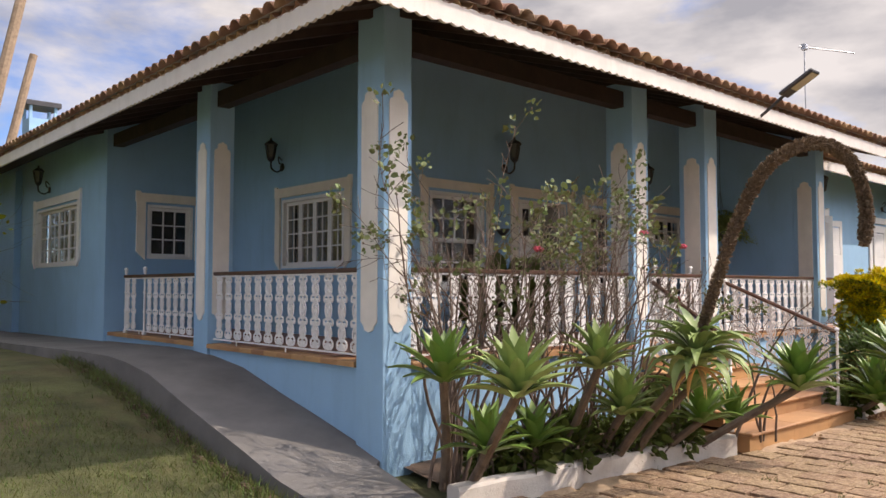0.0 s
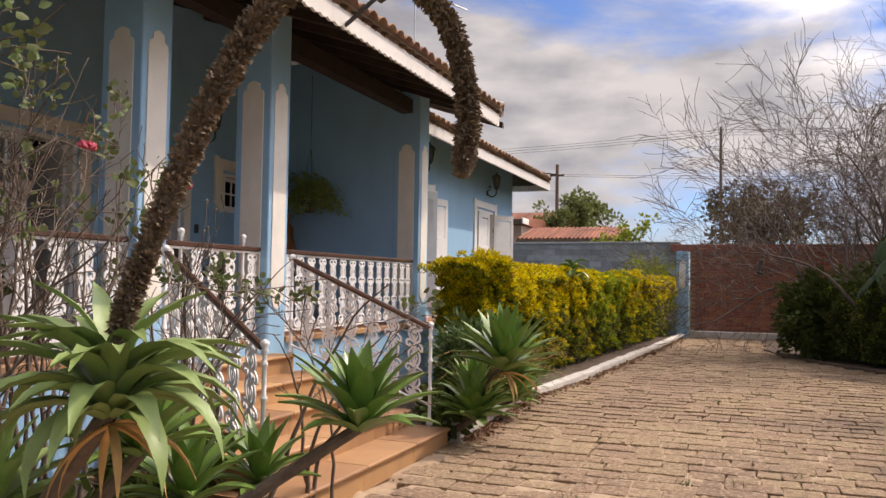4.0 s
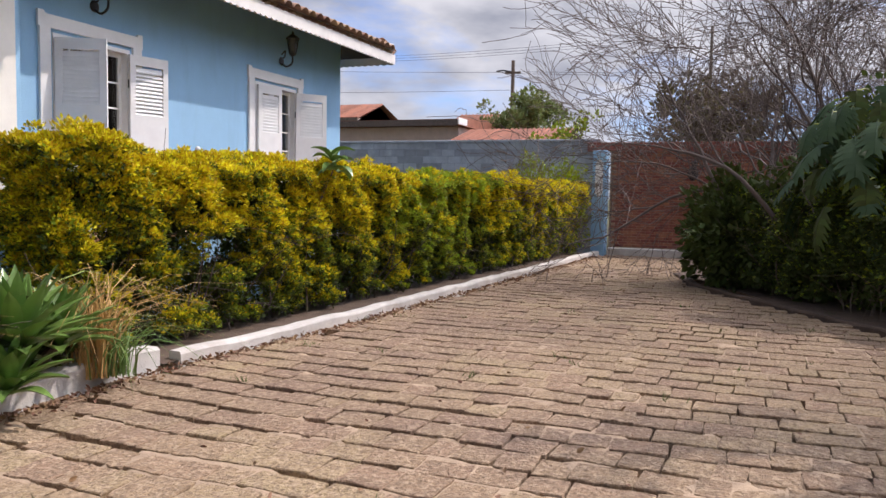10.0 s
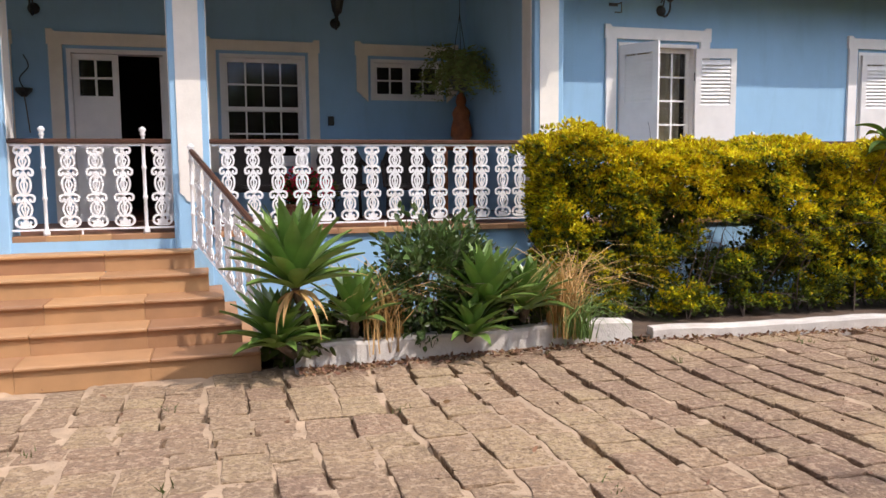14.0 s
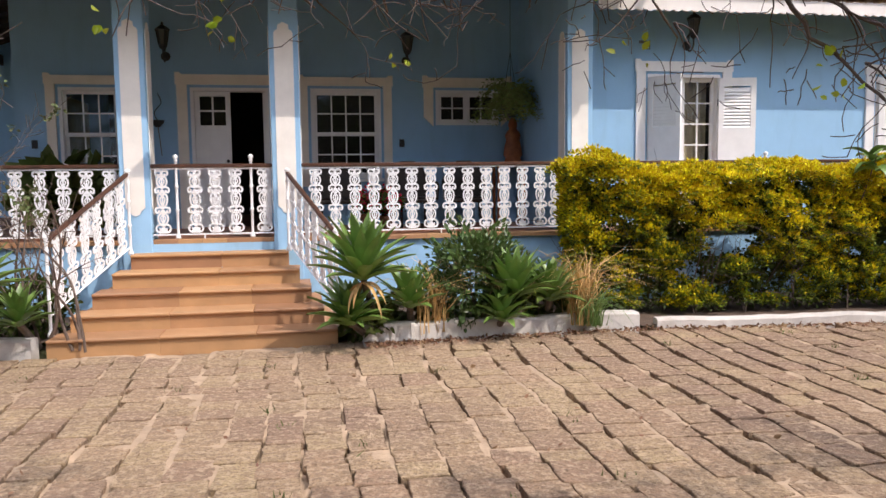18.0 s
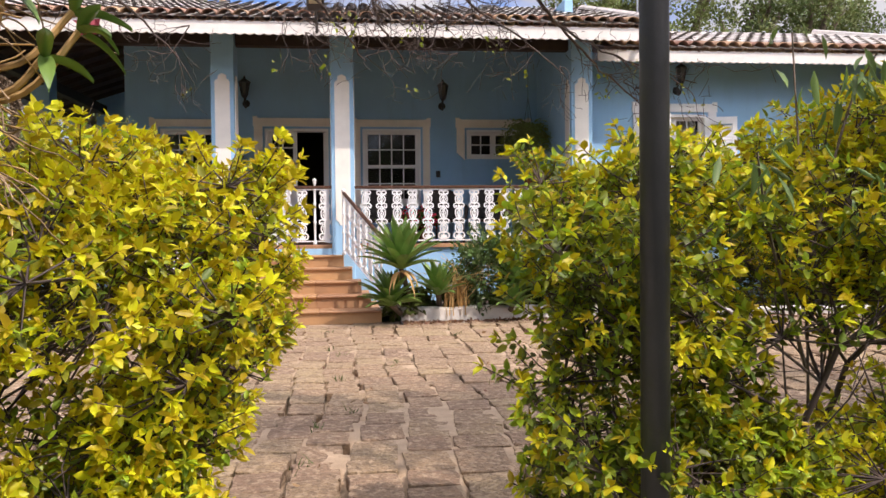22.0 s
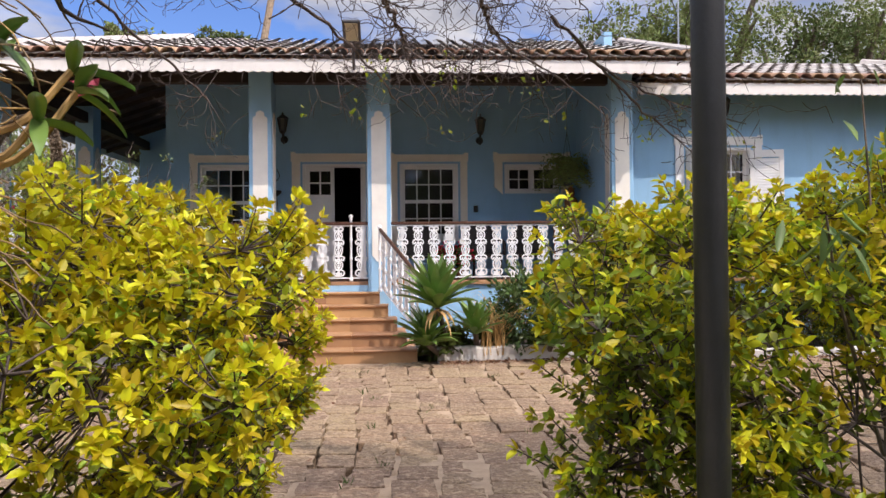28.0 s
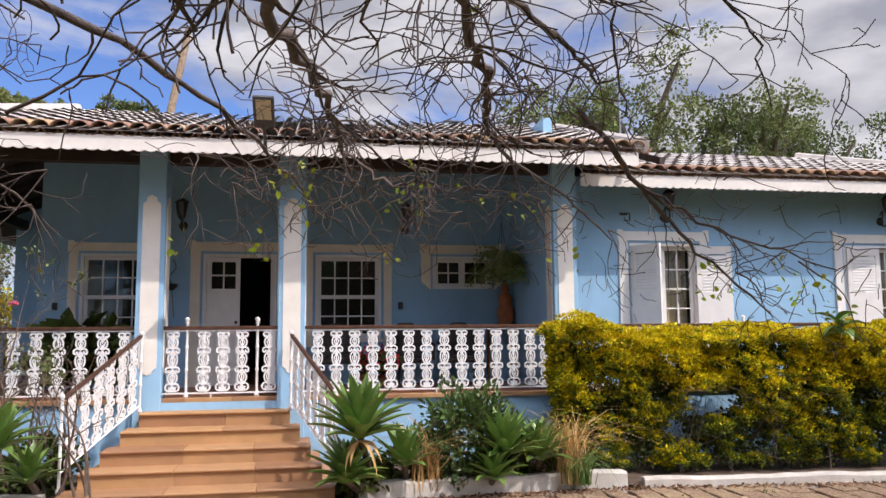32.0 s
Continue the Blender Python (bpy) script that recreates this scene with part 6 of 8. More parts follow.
# the arching flower spike of the large rosette
def flower_spike():
    t = thing("flower_spike", pose(7.07, 3.32, 1.2), "tall arching seed spike of the agave, dry and brown", "flower spike")
    o = Vector((7.07, 3.32, 1.2))
    pts = curve_points([(7.07, 3.28, 1.2), (7.02, 3.14, 1.57), (7.24, 3.0, 2.26), (7.46, 2.85, 2.70), (7.84, 2.66, 2.91), (8.20, 2.50, 2.80), (8.30, 2.42, 2.42), (8.19, 2.40, 2.08)], 10)
    pts = [p - o for p in pts]
    part("stalk", Geo().tube(pts, [0.026 - 0.010 * i / len(pts) for i in range(len(pts))], 8), BARK, t)
    rng = np.random.default_rng(9)
    P = np.array([tuple(p) for p in pts])
    n = 15000
    k = 6 + rng.random(n) * (len(P) - 7.01)
    i = k.astype(int)
    c = P[i] * (1 - (k - i))[:, None] + P[i + 1] * (k - i)[:, None]
    d = P[i + 1] - P[i]
    d /= np.linalg.norm(d, axis=1)[:, None]
    r = rng.normal(0, 1, c.shape)
    r -= d * (r * d).sum(1)[:, None]
    r /= np.linalg.norm(r, axis=1)[:, None]
    thick = (0.020 + 0.030 * np.clip(k / 22, 0, 1)) * np.clip((len(P) - k) / 3, 0.45, 1)
    at = c + r * (thick * (0.35 + 0.5 * rng.random(n)))[:, None]
    part("seed_cover", leaves("seed_cover", FOX, at, r + d * 0.4, 0.026, 0.007, rng, 0.3), None, t, "crowded dry seed capsules", "stuff")


flower_spike()


# ------------------------------------------------------------------ rose canes before the veranda
def rose_bush(label, x, y, h, canes, seed, flowers=(), lean=0.0, leafy=9):
    rnd = random.Random(seed)
    rng = np.random.default_rng(seed)
    t = thing("rose_bush", pose(x, y, 0.06), label, "rose bush", "rose bushes")
    lines = []
    for _ in range(int(canes * 1.15)):
        twig((rnd.gauss(0, 0.14), rnd.gauss(0, 0.08), 0), (rnd.gauss(lean, 0.11), rnd.gauss(-0.04, 0.10), 1), h * rnd.uniform(0.66, 1.0), rnd.uniform(0.013, 0.022), 2, rnd, lines, kids=7, spread=0.55, wander=0.17, low=0.34, ratio=(0.16, 0.34))
    part("cane_tangle", branch_mesh("cane_tangle", lines, ROSE_CANE, 0.003), None, t, "tangled bare canes", "stuff")
    ends = [(p[-1], (p[-1] - p[-2]).normalized()) for p, r in lines if p[-1].z > h * 0.72]
    rnd.shuffle(ends)
    pick = ends[: max(8, len(ends) // leafy)]
    if pick:
        cs = np.array([tuple(p) for p, d in pick])
        ws = np.array([tuple(d) for p, d in pick])
        at, out = clump_leaves(cs, ws, 0.08, 11, rng)
        part("foliage", leaves("foliage", ROSE_G, at, out, 0.046, 0.017, rng), None, t, "few green leaves at the tips", "stuff")
        hips = Geo()
        for p, d in ends[:40]:
            hips.lathe([(0.002, -0.008), (0.008, 0.0), (0.007, 0.009), (0.002, 0.014)], 0, 0, 6)
            for q in range(len(hips.v) - 24, len(hips.v)):
                hips.v[q] = tuple(Vector(hips.v[q]) + p)
        part("hip_cover", hips, BARK, t, "small dry hips", "stuff")
    for fx, fy, fz in flowers:
        g = Geo()
        for k in range(14):
            a = k * 2.4
            r = 0.012 + 0.0022 * k
            q = Vector((fx - x, fy - y, fz - 0.06)) + Vector((math.cos(a) * r, math.sin(a) * r, 0.02 - 0.002 * k))
            g.ring_stack([[tuple(q + Vector((math.cos(a + b) * 0.018, math.sin(a + b) * 0.018, 0.012 * math.cos(b)))) for b in (0, 1.57, 3.14, 4.71)], [tuple(q + Vector((math.cos(a + b) * 0.014, math.sin(a + b) * 0.014, 0.016 + 0.008 * math.cos(b)))) for b in (0, 1.57, 3.14, 4.71)]])
        part("rose", g, PINK, t, "pink rose bloom")
    return t


rose_bush("tall bare rose bush with few leaves before the corner pillar", 6.25, 4.95, 2.5, 11, 31, leafy=4)
rose_bush("crooked bare rose bush at the bed's corner", 5.80, 4.80, 1.75, 5, 39)
rose_bush("tall leaning rose bush with green leaves on top", 5.75, 4.86, 2.75, 8, 37, lean=-0.03, leafy=2)
rose_bush("dense tangle of bare rose canes before the veranda", 6.9, 4.9, 2.4, 14, 32, [(6.55, 4.5, 2.05)])
rose_bush("bare rose canes leaning along the plinth", 7.45, 4.8, 2.35, 11, 33, leafy=7)
rose_bush("bare rose canes with a few leaves on top", 8.0, 4.75, 2.4, 11, 34, [(7.95, 4.35, 2.25)])
rose_bush("bare rose bush beside the stair rail", 9.0, 4.6, 2.05, 8, 35, [(8.75, 4.4, 2.15)])
rose_bush("thin bare rose canes by the handrail", 9.5, 3.95, 1.9, 5, 36)


# ------------------------------------------------------------------ shrubs of the east bed
def leafy_shrub(label, x, y, rx, ry, h, n, seed, mat, size=(0.09, 0.028), name="shrub", z0=0.06):
    rng = np.random.default_rng(seed)
    rnd = random.Random(seed)
    t = thing(name, pose(x, y, z0), label, "shrub", "shrubs of the bed")
    r = rng.normal(0, 1, (n, 3))
    r /= np.linalg.norm(r, axis=1)[:, None]
    k = 0.50 + 0.55 * rng.random(n)[:, None] ** 0.6
    lump = 1 + 0.30 * np.sin(r[:, :1] * 5 + seed) * np.sin(r[:, 1:2] * 6) + 0.14 * np.sin(r[:, 2:] * 11 + r[:, :1] * 7)
    at = r * k * lump * np.array([rx, ry, h * 0.5]) + np.array([0, 0, h * 0.52])
    part("foliage", leaves("foliage", mat, at, r + np.array([0, 0, 0.2]), size[0], size[1], rng, 0.4), None, t, kind="stuff")
    lines = []
    for _ in range(9):
        twig((rnd.gauss(0, 0.06), rnd.gauss(0, 0.06), 0), (rnd.gauss(0, 0.4), rnd.gauss(0, 0.4), 1), h * 0.8, 0.012, 1, rnd, lines)
    part("bare_wood", branch_mesh("bare_wood", lines, BARK), None, t, kind="stuff")
    return t


leafy_shrub("dark green leafy shrub in the bed", 13.74, 4.3, 0.54, 0.42, 1.04, 4000, 41, SHRUB_G, (0.072, 0.018))
for k, (sx, sy, sh) in enumerate(((6.45, 4.6, 0.45), (6.95, 4.5, 0.5), (7.95, 4.4, 0.55), (8.45, 4.3, 0.5), (6.2, 4.75, 0.6), (7.35, 4.75, 0.6), (12.95, 4.4, 0.5), (14.6, 4.45, 0.6), (12.5, 4.1, 0.4))):
    leafy_shrub("low dark leafy plant under the agaves", sx, sy, 0.24, 0.18, sh * 0.75, 240, 44 + k, HEDGE_D, (0.11, 0.03))
leafy_shrub("low dark shrub by the west kerb", 9.0, 4.75, 0.35, 0.3, 0.6, 700, 42, HEDGE_D)
leafy_shrub("low shrub with small leaves in the west bed", 7.6, 4.5, 0.35, 0.25, 0.45, 1500, 43, HEDGE_D, (0.03, 0.012))


def dry_tuft(label, x, y, h, n, seed, mat=DRY, z0=0.08, upright=0.0):
    """A clump of long curling leaves; upright: how little they spread."""
    rng = np.random.default_rng(seed)
    t = thing("dry_tuft", pose(x, y, z0), label, "dry grass", "dry tufts")
    V, F = [], []
    for i in range(n):
        a = rng.random() * 6.283
        ln = h * (0.60 + 0.70 * rng.random())
        out = (0.2 + 1.0 * rng.random()) * (1 - upright)
        curl = rng.normal(0, 0.38, 2) * ln
        p = np.array([rng.normal(0, 0.07), rng.normal(0, 0.06), 0.0])
        pts = [p + np.array([math.cos(a) * out * ln * s * s + curl[0] * s ** 3, math.sin(a) * out * ln * s * s + curl[1] * s ** 3, ln * (s - (0.30 + 0.5 * out) * s ** 4)]) for s in (0, 0.3, 0.55, 0.8, 1.0)]
        turn = rng.normal(0, 0.5)
        k = len(V)
        for j, q in enumerate(pts):
            w = np.array([-math.sin(a + turn * j), math.cos(a + turn * j), 0.3 * turn * j]) * 0.0075 * (1 - j / 4.4)
            V += [q - w, q + w]
        F += [(k + 2 * j, k + 2 * j + 1, k + 2 * j + 3, k + 2 * j + 2) for j in range(4)]
    part("tuft_foliage", fast_mesh("tuft_foliage", V, F, mat), None, t, kind="stuff")


dry_tuft("tuft of dry straw-coloured leaves beside the agave", 13.22, 4.1, 1.0, 110, 51, upright=0.6)
dry_tuft("tuft of dry straw-coloured leaves by the hedge", 14.88, 4.12, 1.02, 190, 52, upright=0.5)
dry_tuft("tuft of long green leaves by the hedge", 14.98, 4.02, 0.6, 110, 53, VINE)
dry_tuft("tuft of long yellowing leaves in the bed", 14.25, 4.5, 1.05, 60, 54, HEDGE_M, upright=0.5)


# ------------------------------------------------------------------ tree at the gap, over the drive
def gap_tree():
    rnd = random.Random(77)
    rng = np.random.default_rng(77)
    o = Vector((10.55, -4.75, 0.0))
    t = thing("tree", pose(*o), "old leaning garden tree with bare tangled branches over the drive", "tree")
    trunk = curve_points([(10.55, -4.75, -0.1), (10.62, -4.70, 0.7), (10.72, -4.58, 1.3), (10.82, -4.46, 1.7), (10.87, -4.38, 1.98)], 5)
    part("trunk", Geo().tube([p - o for p in trunk], [0.15 - 0.004 * i for i in range(len(trunk))], 12), BARK_PALE, t, "pale fibrous trunk", smooth=True)
    fork = (10.86, -4.40, 1.92)
    limbs = [
        ([fork, (10.99, -4.22, 2.09), (11.25, -4.13, 2.19), (11.54, -4.1, 2.24), (11.69, -4.05, 2.22), (11.77, -4.0, 2.19)], 0.048, 0.62),
        ([(11.77, -4.0, 2.19), (11.85, -3.85, 2.27), (11.94, -3.7, 2.36), (12.05, -3.52, 2.42), (12.29, -3.3, 2.43), (12.45, -3.15, 2.40), (12.55, -3.05, 2.38)], 0.024, 0.25),
        ([(11.77, -4.0, 2.19), (11.80, -3.5, 2.33), (11.89, -2.86, 2.40), (11.96, -2.5, 2.39), (12.0, -2.13, 2.36), (12.18, -1.5, 2.26)], 0.027, 0.25),
        ([(12.05, -3.52, 2.42), (12.14, -3.38, 2.42), (12.28, -2.98, 2.38), (12.35, -2.7, 2.37), (12.53, -2.3, 2.36), (12.85, -1.9, 2.31), (13.19, -1.5, 2.20)], 0.022, 0.25),
        ([(11.96, -2.5, 2.38), (12.02, -2.52, 2.28), (12.13, -2.6, 2.21), (12.2, -2.58, 2.24), (12.24, -2.5, 2.17)], 0.012, 0.4),
        ([(12.05, -3.5, 2.43), (12.17, -3.3, 2.54), (12.29, -3.2, 2.63), (12.43, -3.0, 2.79), (12.65, -2.8, 2.70), (12.78, -2.6, 2.56), (12.95, -2.3, 2.45)], 0.018, 0.25),
        ([(12.65, -2.6, 2.45), (12.95, -2.35, 2.28), (13.2, -2.25, 2.08), (13.42, -2.3, 1.86)], 0.020, 0.3),
        ([(12.95, -2.35, 2.28), (13.3, -2.2, 2.16), (13.75, -2.2, 2.02)], 0.014, 0.3),
        ([(12.29, -3.2, 2.63), (12.7, -3.05, 2.72), (13.0, -2.9, 2.62), (13.2, -2.7, 2.45)], 0.014, 0.25),
        ([fork, (10.95, -3.8, 2.30), (11.1, -3.1, 2.55), (11.4, -2.4, 2.62), (11.7, -1.8, 2.5), (11.95, -1.35, 2.3)], 0.036, 0.2),
        ([fork, (10.6, -3.7, 2.35), (10.5, -2.9, 2.60), (10.55, -2.1, 2.55), (10.8, -1.4, 2.3)], 0.036, 0.2),
        ([fork, (10.3, -3.9, 2.6), (9.6, -3.2, 2.85), (9.2, -2.4, 2.75), (9.1, -1.7, 2.5)], 0.036, 0.2),
        ([fork, (10.5, -3.9, 2.5), (10.3, -3.2, 2.85), (10.5, -2.5, 3.0), (10.9, -1.9, 2.9)], 0.03, 0.2),
        ([fork, (10.2, -4.1, 2.4), (9.8, -3.4, 2.6), (9.7, -2.7, 2.6), (9.9, -2.0, 2.4)], 0.03, 0.2),
        ([fork, (10.6, -4.0, 2.9), (10.0, -3.4, 3.3), (9.6, -2.6, 3.4)], 0.028, 0.2),
        ([fork, (9.9, -4.3, 3.1), (8.8, -3.7, 3.7), (7.9, -2.8, 3.9)], 0.042, 0.2),
        ([fork, (11.1, -4.1, 2.9), (11.8, -3.4, 3.25), (12.5, -2.7, 3.2), (13.0, -2.3, 3.0)], 0.032, 0.2),
    ]
    lines = []
    for ctrl, r, end in limbs:
        pts = [p - o for p in curve_points(ctrl, 7)]
        n = len(pts)
        pts = [p + Vector((rnd.gauss(0, 0.008), rnd.gauss(0, 0.008), rnd.gauss(0, 0.008))) if 0 < i < n - 1 else p for i, p in enumerate(pts)]
        slim = 0.72 if r > 0.04 else 0.58
        rad = [r * slim * (1 - (1 - end) * i / n) * (1 + 0.12 * math.sin(i * 2.1)) for i in range(n)]
        part("limb", branch_mesh("limb", [(pts, rad)], BARK_PALE if r > 0.04 else BARK_DK, 0.002), None, t, "gnarled bare limb")
        for i in range(2, n):
            d = (pts[i] - pts[i - 1]).normalized()
            for _ in range((0, 0, 0, 1, 1, 2)[rnd.randrange(6)]):
                side = Vector((rnd.gauss(0, 1), rnd.gauss(0, 1), rnd.gauss(-0.15, 0.6))).normalized()
                twig(pts[i], d * 0.6 + side * 0.9, rnd.uniform(0.10, 0.50), max(0.003, rad[i] * 0.42), 2, rnd, lines, droop=0.05, kids=3.0, spread=1.0, wander=0.46, step=0.04)
    # loose sprays that hang from the limbs' ends over the drive
    for tip in ((10.8, -1.45, 2.32), (10.95, -1.75, 2.4), (13.15, -1.55, 2.24), (12.95, -1.75, 2.3), (11.95, -1.4, 2.32), (10.4, -2.0, 2.5), (13.5, -1.9, 2.4), (12.5, -1.6, 2.3), (11.5, -2.0, 2.42), (11.6, -1.8, 2.36), (12.35, -1.9, 2.40), (13.3, -2.3, 2.0), (13.6, -2.2, 2.05)):
        for _ in range(3):
            twig(Vector(tip) - o, (rnd.gauss(0, 0.7), rnd.gauss(0, 0.45), rnd.gauss(-0.35, 0.3)), rnd.uniform(0.18, 0.42), 0.004, 2, rnd, lines, droop=0.06, kids=3.5, spread=0.95, wander=0.34, step=0.04)
    keep = []
    for p, r in lines:
        w = [q + o for q in p]
        if w[-1].x > 12.7 and w[-1].y > -2.9 and rnd.random() < 0.6:
            continue
        if any((11.25 < q.x < 12.6 and q.z < 2.03) or (11.25 < q.x < 12.9 and q.z < 2.03 and q.y < -2.6) or q.z < 1.72 or (q.y > -0.9 and q.z < 2.6) for q in w):
            continue
        keep.append((p, r))
    part("twig_tangle", branch_mesh("twig_tangle", keep, TWIG_DK, 0.0016), None, t, "tangled bare twigs", "stuff")
    ends = [p[-1] for p, r in keep if (p[-1] + o).y > -3.3 and (p[-1] + o).z < 2.9 and rnd.random() < (0.024 if (p[-1] + o).z < 2.3 else 0.002)]
    cs = np.array([tuple(p) for p in ends])
    at, out = clump_leaves(cs, np.tile([[0, 0, 0.4]], (len(cs), 1)), 0.05, 5, rng)
    part("foliage", leaves("foliage", HEDGE_M, at, out, 0.024, 0.008, rng), None, t, "a few yellow-green leaves", "stuff")
    roots = []
    straw = []
    for i in range(300):
        a = rnd.uniform(-0.6, 3.6)
        z = rnd.uniform(1.40, 2.02)
        c = Vector((10.84, -4.50, z)) - o + Vector((math.cos(a) * 0.15, -abs(math.sin(a)) * 0.15, 0))
        twig(c, (math.cos(a) * 0.6, -abs(math.sin(a)) * 0.6, rnd.uniform(-0.9, -0.1)), rnd.uniform(0.10, 0.25), 0.007, 1, rnd, straw if i % 3 == 0 else roots, droop=0.12, kids=2, wander=0.30)
    part("straw_tangle", branch_mesh("straw_tangle", straw, DRY), None, t, "dry golden orchid roots", "stuff")
    part("root_tangle", branch_mesh("root_tangle", roots, ROOTS), None, t, "hanging straw-coloured orchid roots", "stuff")
    for i, (tip, lift) in enumerate((((11.26, -4.47, 1.69), 0.2), ((11.11, -4.5, 1.78), 0.3), ((11.2, -4.52, 1.62), 0.1), ((11.24, -4.45, 1.74), 0.25), ((10.95, -4.6, 1.5), 0.3))):
        a, b = Vector((10.95, -4.48, 1.50 + 0.03 * i)) - o, Vector(tip) - o
        part("orchid_cane", Geo().tube(curve_points([a, (a + b) / 2 + Vector((0.03, 0, -0.05)), b], 5), 0.008, 6), DRY, t, "pale orchid cane")
        for k in range(3):
            g = agave_leaf(0.13, 0.018, 0.5 - 0.5 * k, 0.6)
            me = g.mesh("orchid_leaf", AGAVE, True)
            me.transform(Matrix.Translation(b) @ Matrix.Rotation(rnd.uniform(-1.2, 1.0), 4, "Z"))
            part("orchid_leaf", me, None, t)
    for q in ((11.28, -4.48, 1.70), (11.02, -4.6, 1.38), (10.72, -4.62, 1.66)):
        g = Geo()
        for k in range(5):
            a = k * 1.2566
            g.add([tuple(Vector(q) - o), tuple(Vector(q) - o + Vector((math.cos(a) * 0.02, 0.01, math.sin(a) * 0.02))), tuple(Vector(q) - o + Vector((math.cos(a + 0.4) * 0.032, -0.008, math.sin(a + 0.4) * 0.032))), tuple(Vector(q) - o + Vector((math.cos(a + 0.9) * 0.018, 0.008, math.sin(a + 0.9) * 0.018)))], [(0, 1, 2, 3)])
        part("orchid_flower", g, PINK, t, "small pink orchid flower")


gap_tree()


# ------------------------------------------------------------------ lamps and fittings
def wall_lantern(label, m):
    """A black carriage lantern on a scrolled bracket; the wall is the plane y = 0 and the lamp stands out towards -y."""
    t = thing("wall_lantern", m, label, "wall lamp", "black wall lanterns")
    part("back_plate", Geo().lathe([(0.0, -0.006), (0.05, -0.004), (0.055, 0.006), (0.03, 0.018), (0.0, 0.022)], n=12), BLACK, t).matrix_local = pose(0, 0.0, -0.10, 90, 0, 0)
    part("bracket", Geo().tube(curve_points([(0, -0.005, -0.12), (0, -0.08, -0.17), (0, -0.16, -0.13), (0, -0.17, -0.04)], 5), 0.011, 6), BLACK, t)
    part("bracket", Geo().tube(curve_points([(0, -0.005, -0.02), (0, -0.06, 0.03), (0, -0.05, -0.05), (0, -0.02, -0.06)], 4), 0.008, 6), BLACK, t)
    c = (0, -0.17)
    part("cup", Geo().lathe([(0.012, -0.05), (0.035, -0.03), (0.05, -0.005), (0.045, 0.0)], c[0], c[1], 6), BLACK, t)
    cage = part("cage", Geo().lathe([(0.048, 0.0), (0.052, 0.008), (0.05, 0.012)], c[0], c[1], 6), BLACK, t)
    for k in range(6):
        a = 6.28319 * k / 6
        part("cage_bar", Geo().tube([(c[0] + 0.046 * math.cos(a), c[1] + 0.046 * math.sin(a), 0.01), (c[0] + 0.072 * math.cos(a), c[1] + 0.072 * math.sin(a), 0.17)], 0.006, 4), BLACK, cage)
    part("glass", Geo().lathe([(0.042, 0.012), (0.064, 0.168)], c[0], c[1], 6), SMOKED, t, "dark smoked lantern glass")
    part("cap", Geo().lathe([(0.085, 0.168), (0.088, 0.178), (0.06, 0.205), (0.03, 0.225), (0.012, 0.235), (0.016, 0.25), (0.004, 0.27)], c[0], c[1], 6), BLACK, t)
    return t


for lx, ly, lz, turn, lab in ((13.47, BACK, 3.64, 0, "black iron wall lantern beside the sash window"), (9.92, BACK, 3.66, 0, "black iron wall lantern beside the front door"), (INNER, 11.06, 3.80, -90, "black iron wall lantern over the wide window"),
                              (LEFT, 16.3, 3.74, -90, "black iron wall lantern on the west wing"), (17.37, WING, 3.70, 0, "black iron wall lantern over the shuttered window"), (21.18, WING, 3.70, 0, "black iron wall lantern over the half-closed window")):
    wall_lantern(lab, pose(lx, ly, lz, 0, 0, turn) @ Matrix.Scale(1.25, 4))


def street_light():
    t = thing("led_light", pose(11.36, 4.77, 4.05), "dark LED street light on a bracket at the eaves", "outdoor lamp")
    part("arm", Geo().tube([(0, 0.02, -0.05), (0, -0.06, 0.0), (0, -0.34, 0.20)], 0.022, 8), POLE_GREY, t)
    m = pose(0, -0.34, 0.20, -30, 0, 0)
    h = part("head", Geo().chamfer(-0.12, 0.12, -0.44, 0.05, -0.022, 0.030, 0.014), POLE_GREY, t)
    h.matrix_local = m
    part("lens", Geo().box(-0.085, 0.085, -0.41, -0.10, -0.027, -0.0225), LENS, h, "pale LED lens")
    for k in range(5):
        part("cooling_rib", Geo().box(-0.10, 0.10, -0.12 + k * 0.028, -0.11 + k * 0.028, 0.030, 0.042), POLE_GREY, h)


street_light()


def antenna():
    t = thing("tv_antenna", pose(16.6, 6.4, 4.42), "thin metal television antenna on the roof", "antenna")
    part("mast", Geo().tube([(0, 0, -0.1), (0, 0, 2.05)], 0.014, 6), ALU, t)
    d = Vector((0.8, -0.35, 0)).normalized()
    part("boom", Geo().tube([Vector((0, 0, 2.0)) - d * 0.12, Vector((0, 0, 2.0)) + d * 1.25], 0.012, 5), ALU, t)
    s = Vector((-d.y, d.x, 0))
    for k in range(16):
        p = Vector((0, 0, 2.01)) + d * (-0.05 + k * 0.082)
        part("element", Geo().tube([p - s * (0.10 - 0.003 * k), p + s * (0.10 - 0.003 * k)], 0.004, 4), ALU, t)
    part("junction_box", Geo().chamfer(-0.05, 0.05, -0.05, 0.05, 1.94, 2.06, 0.01), ALU, t)


antenna()


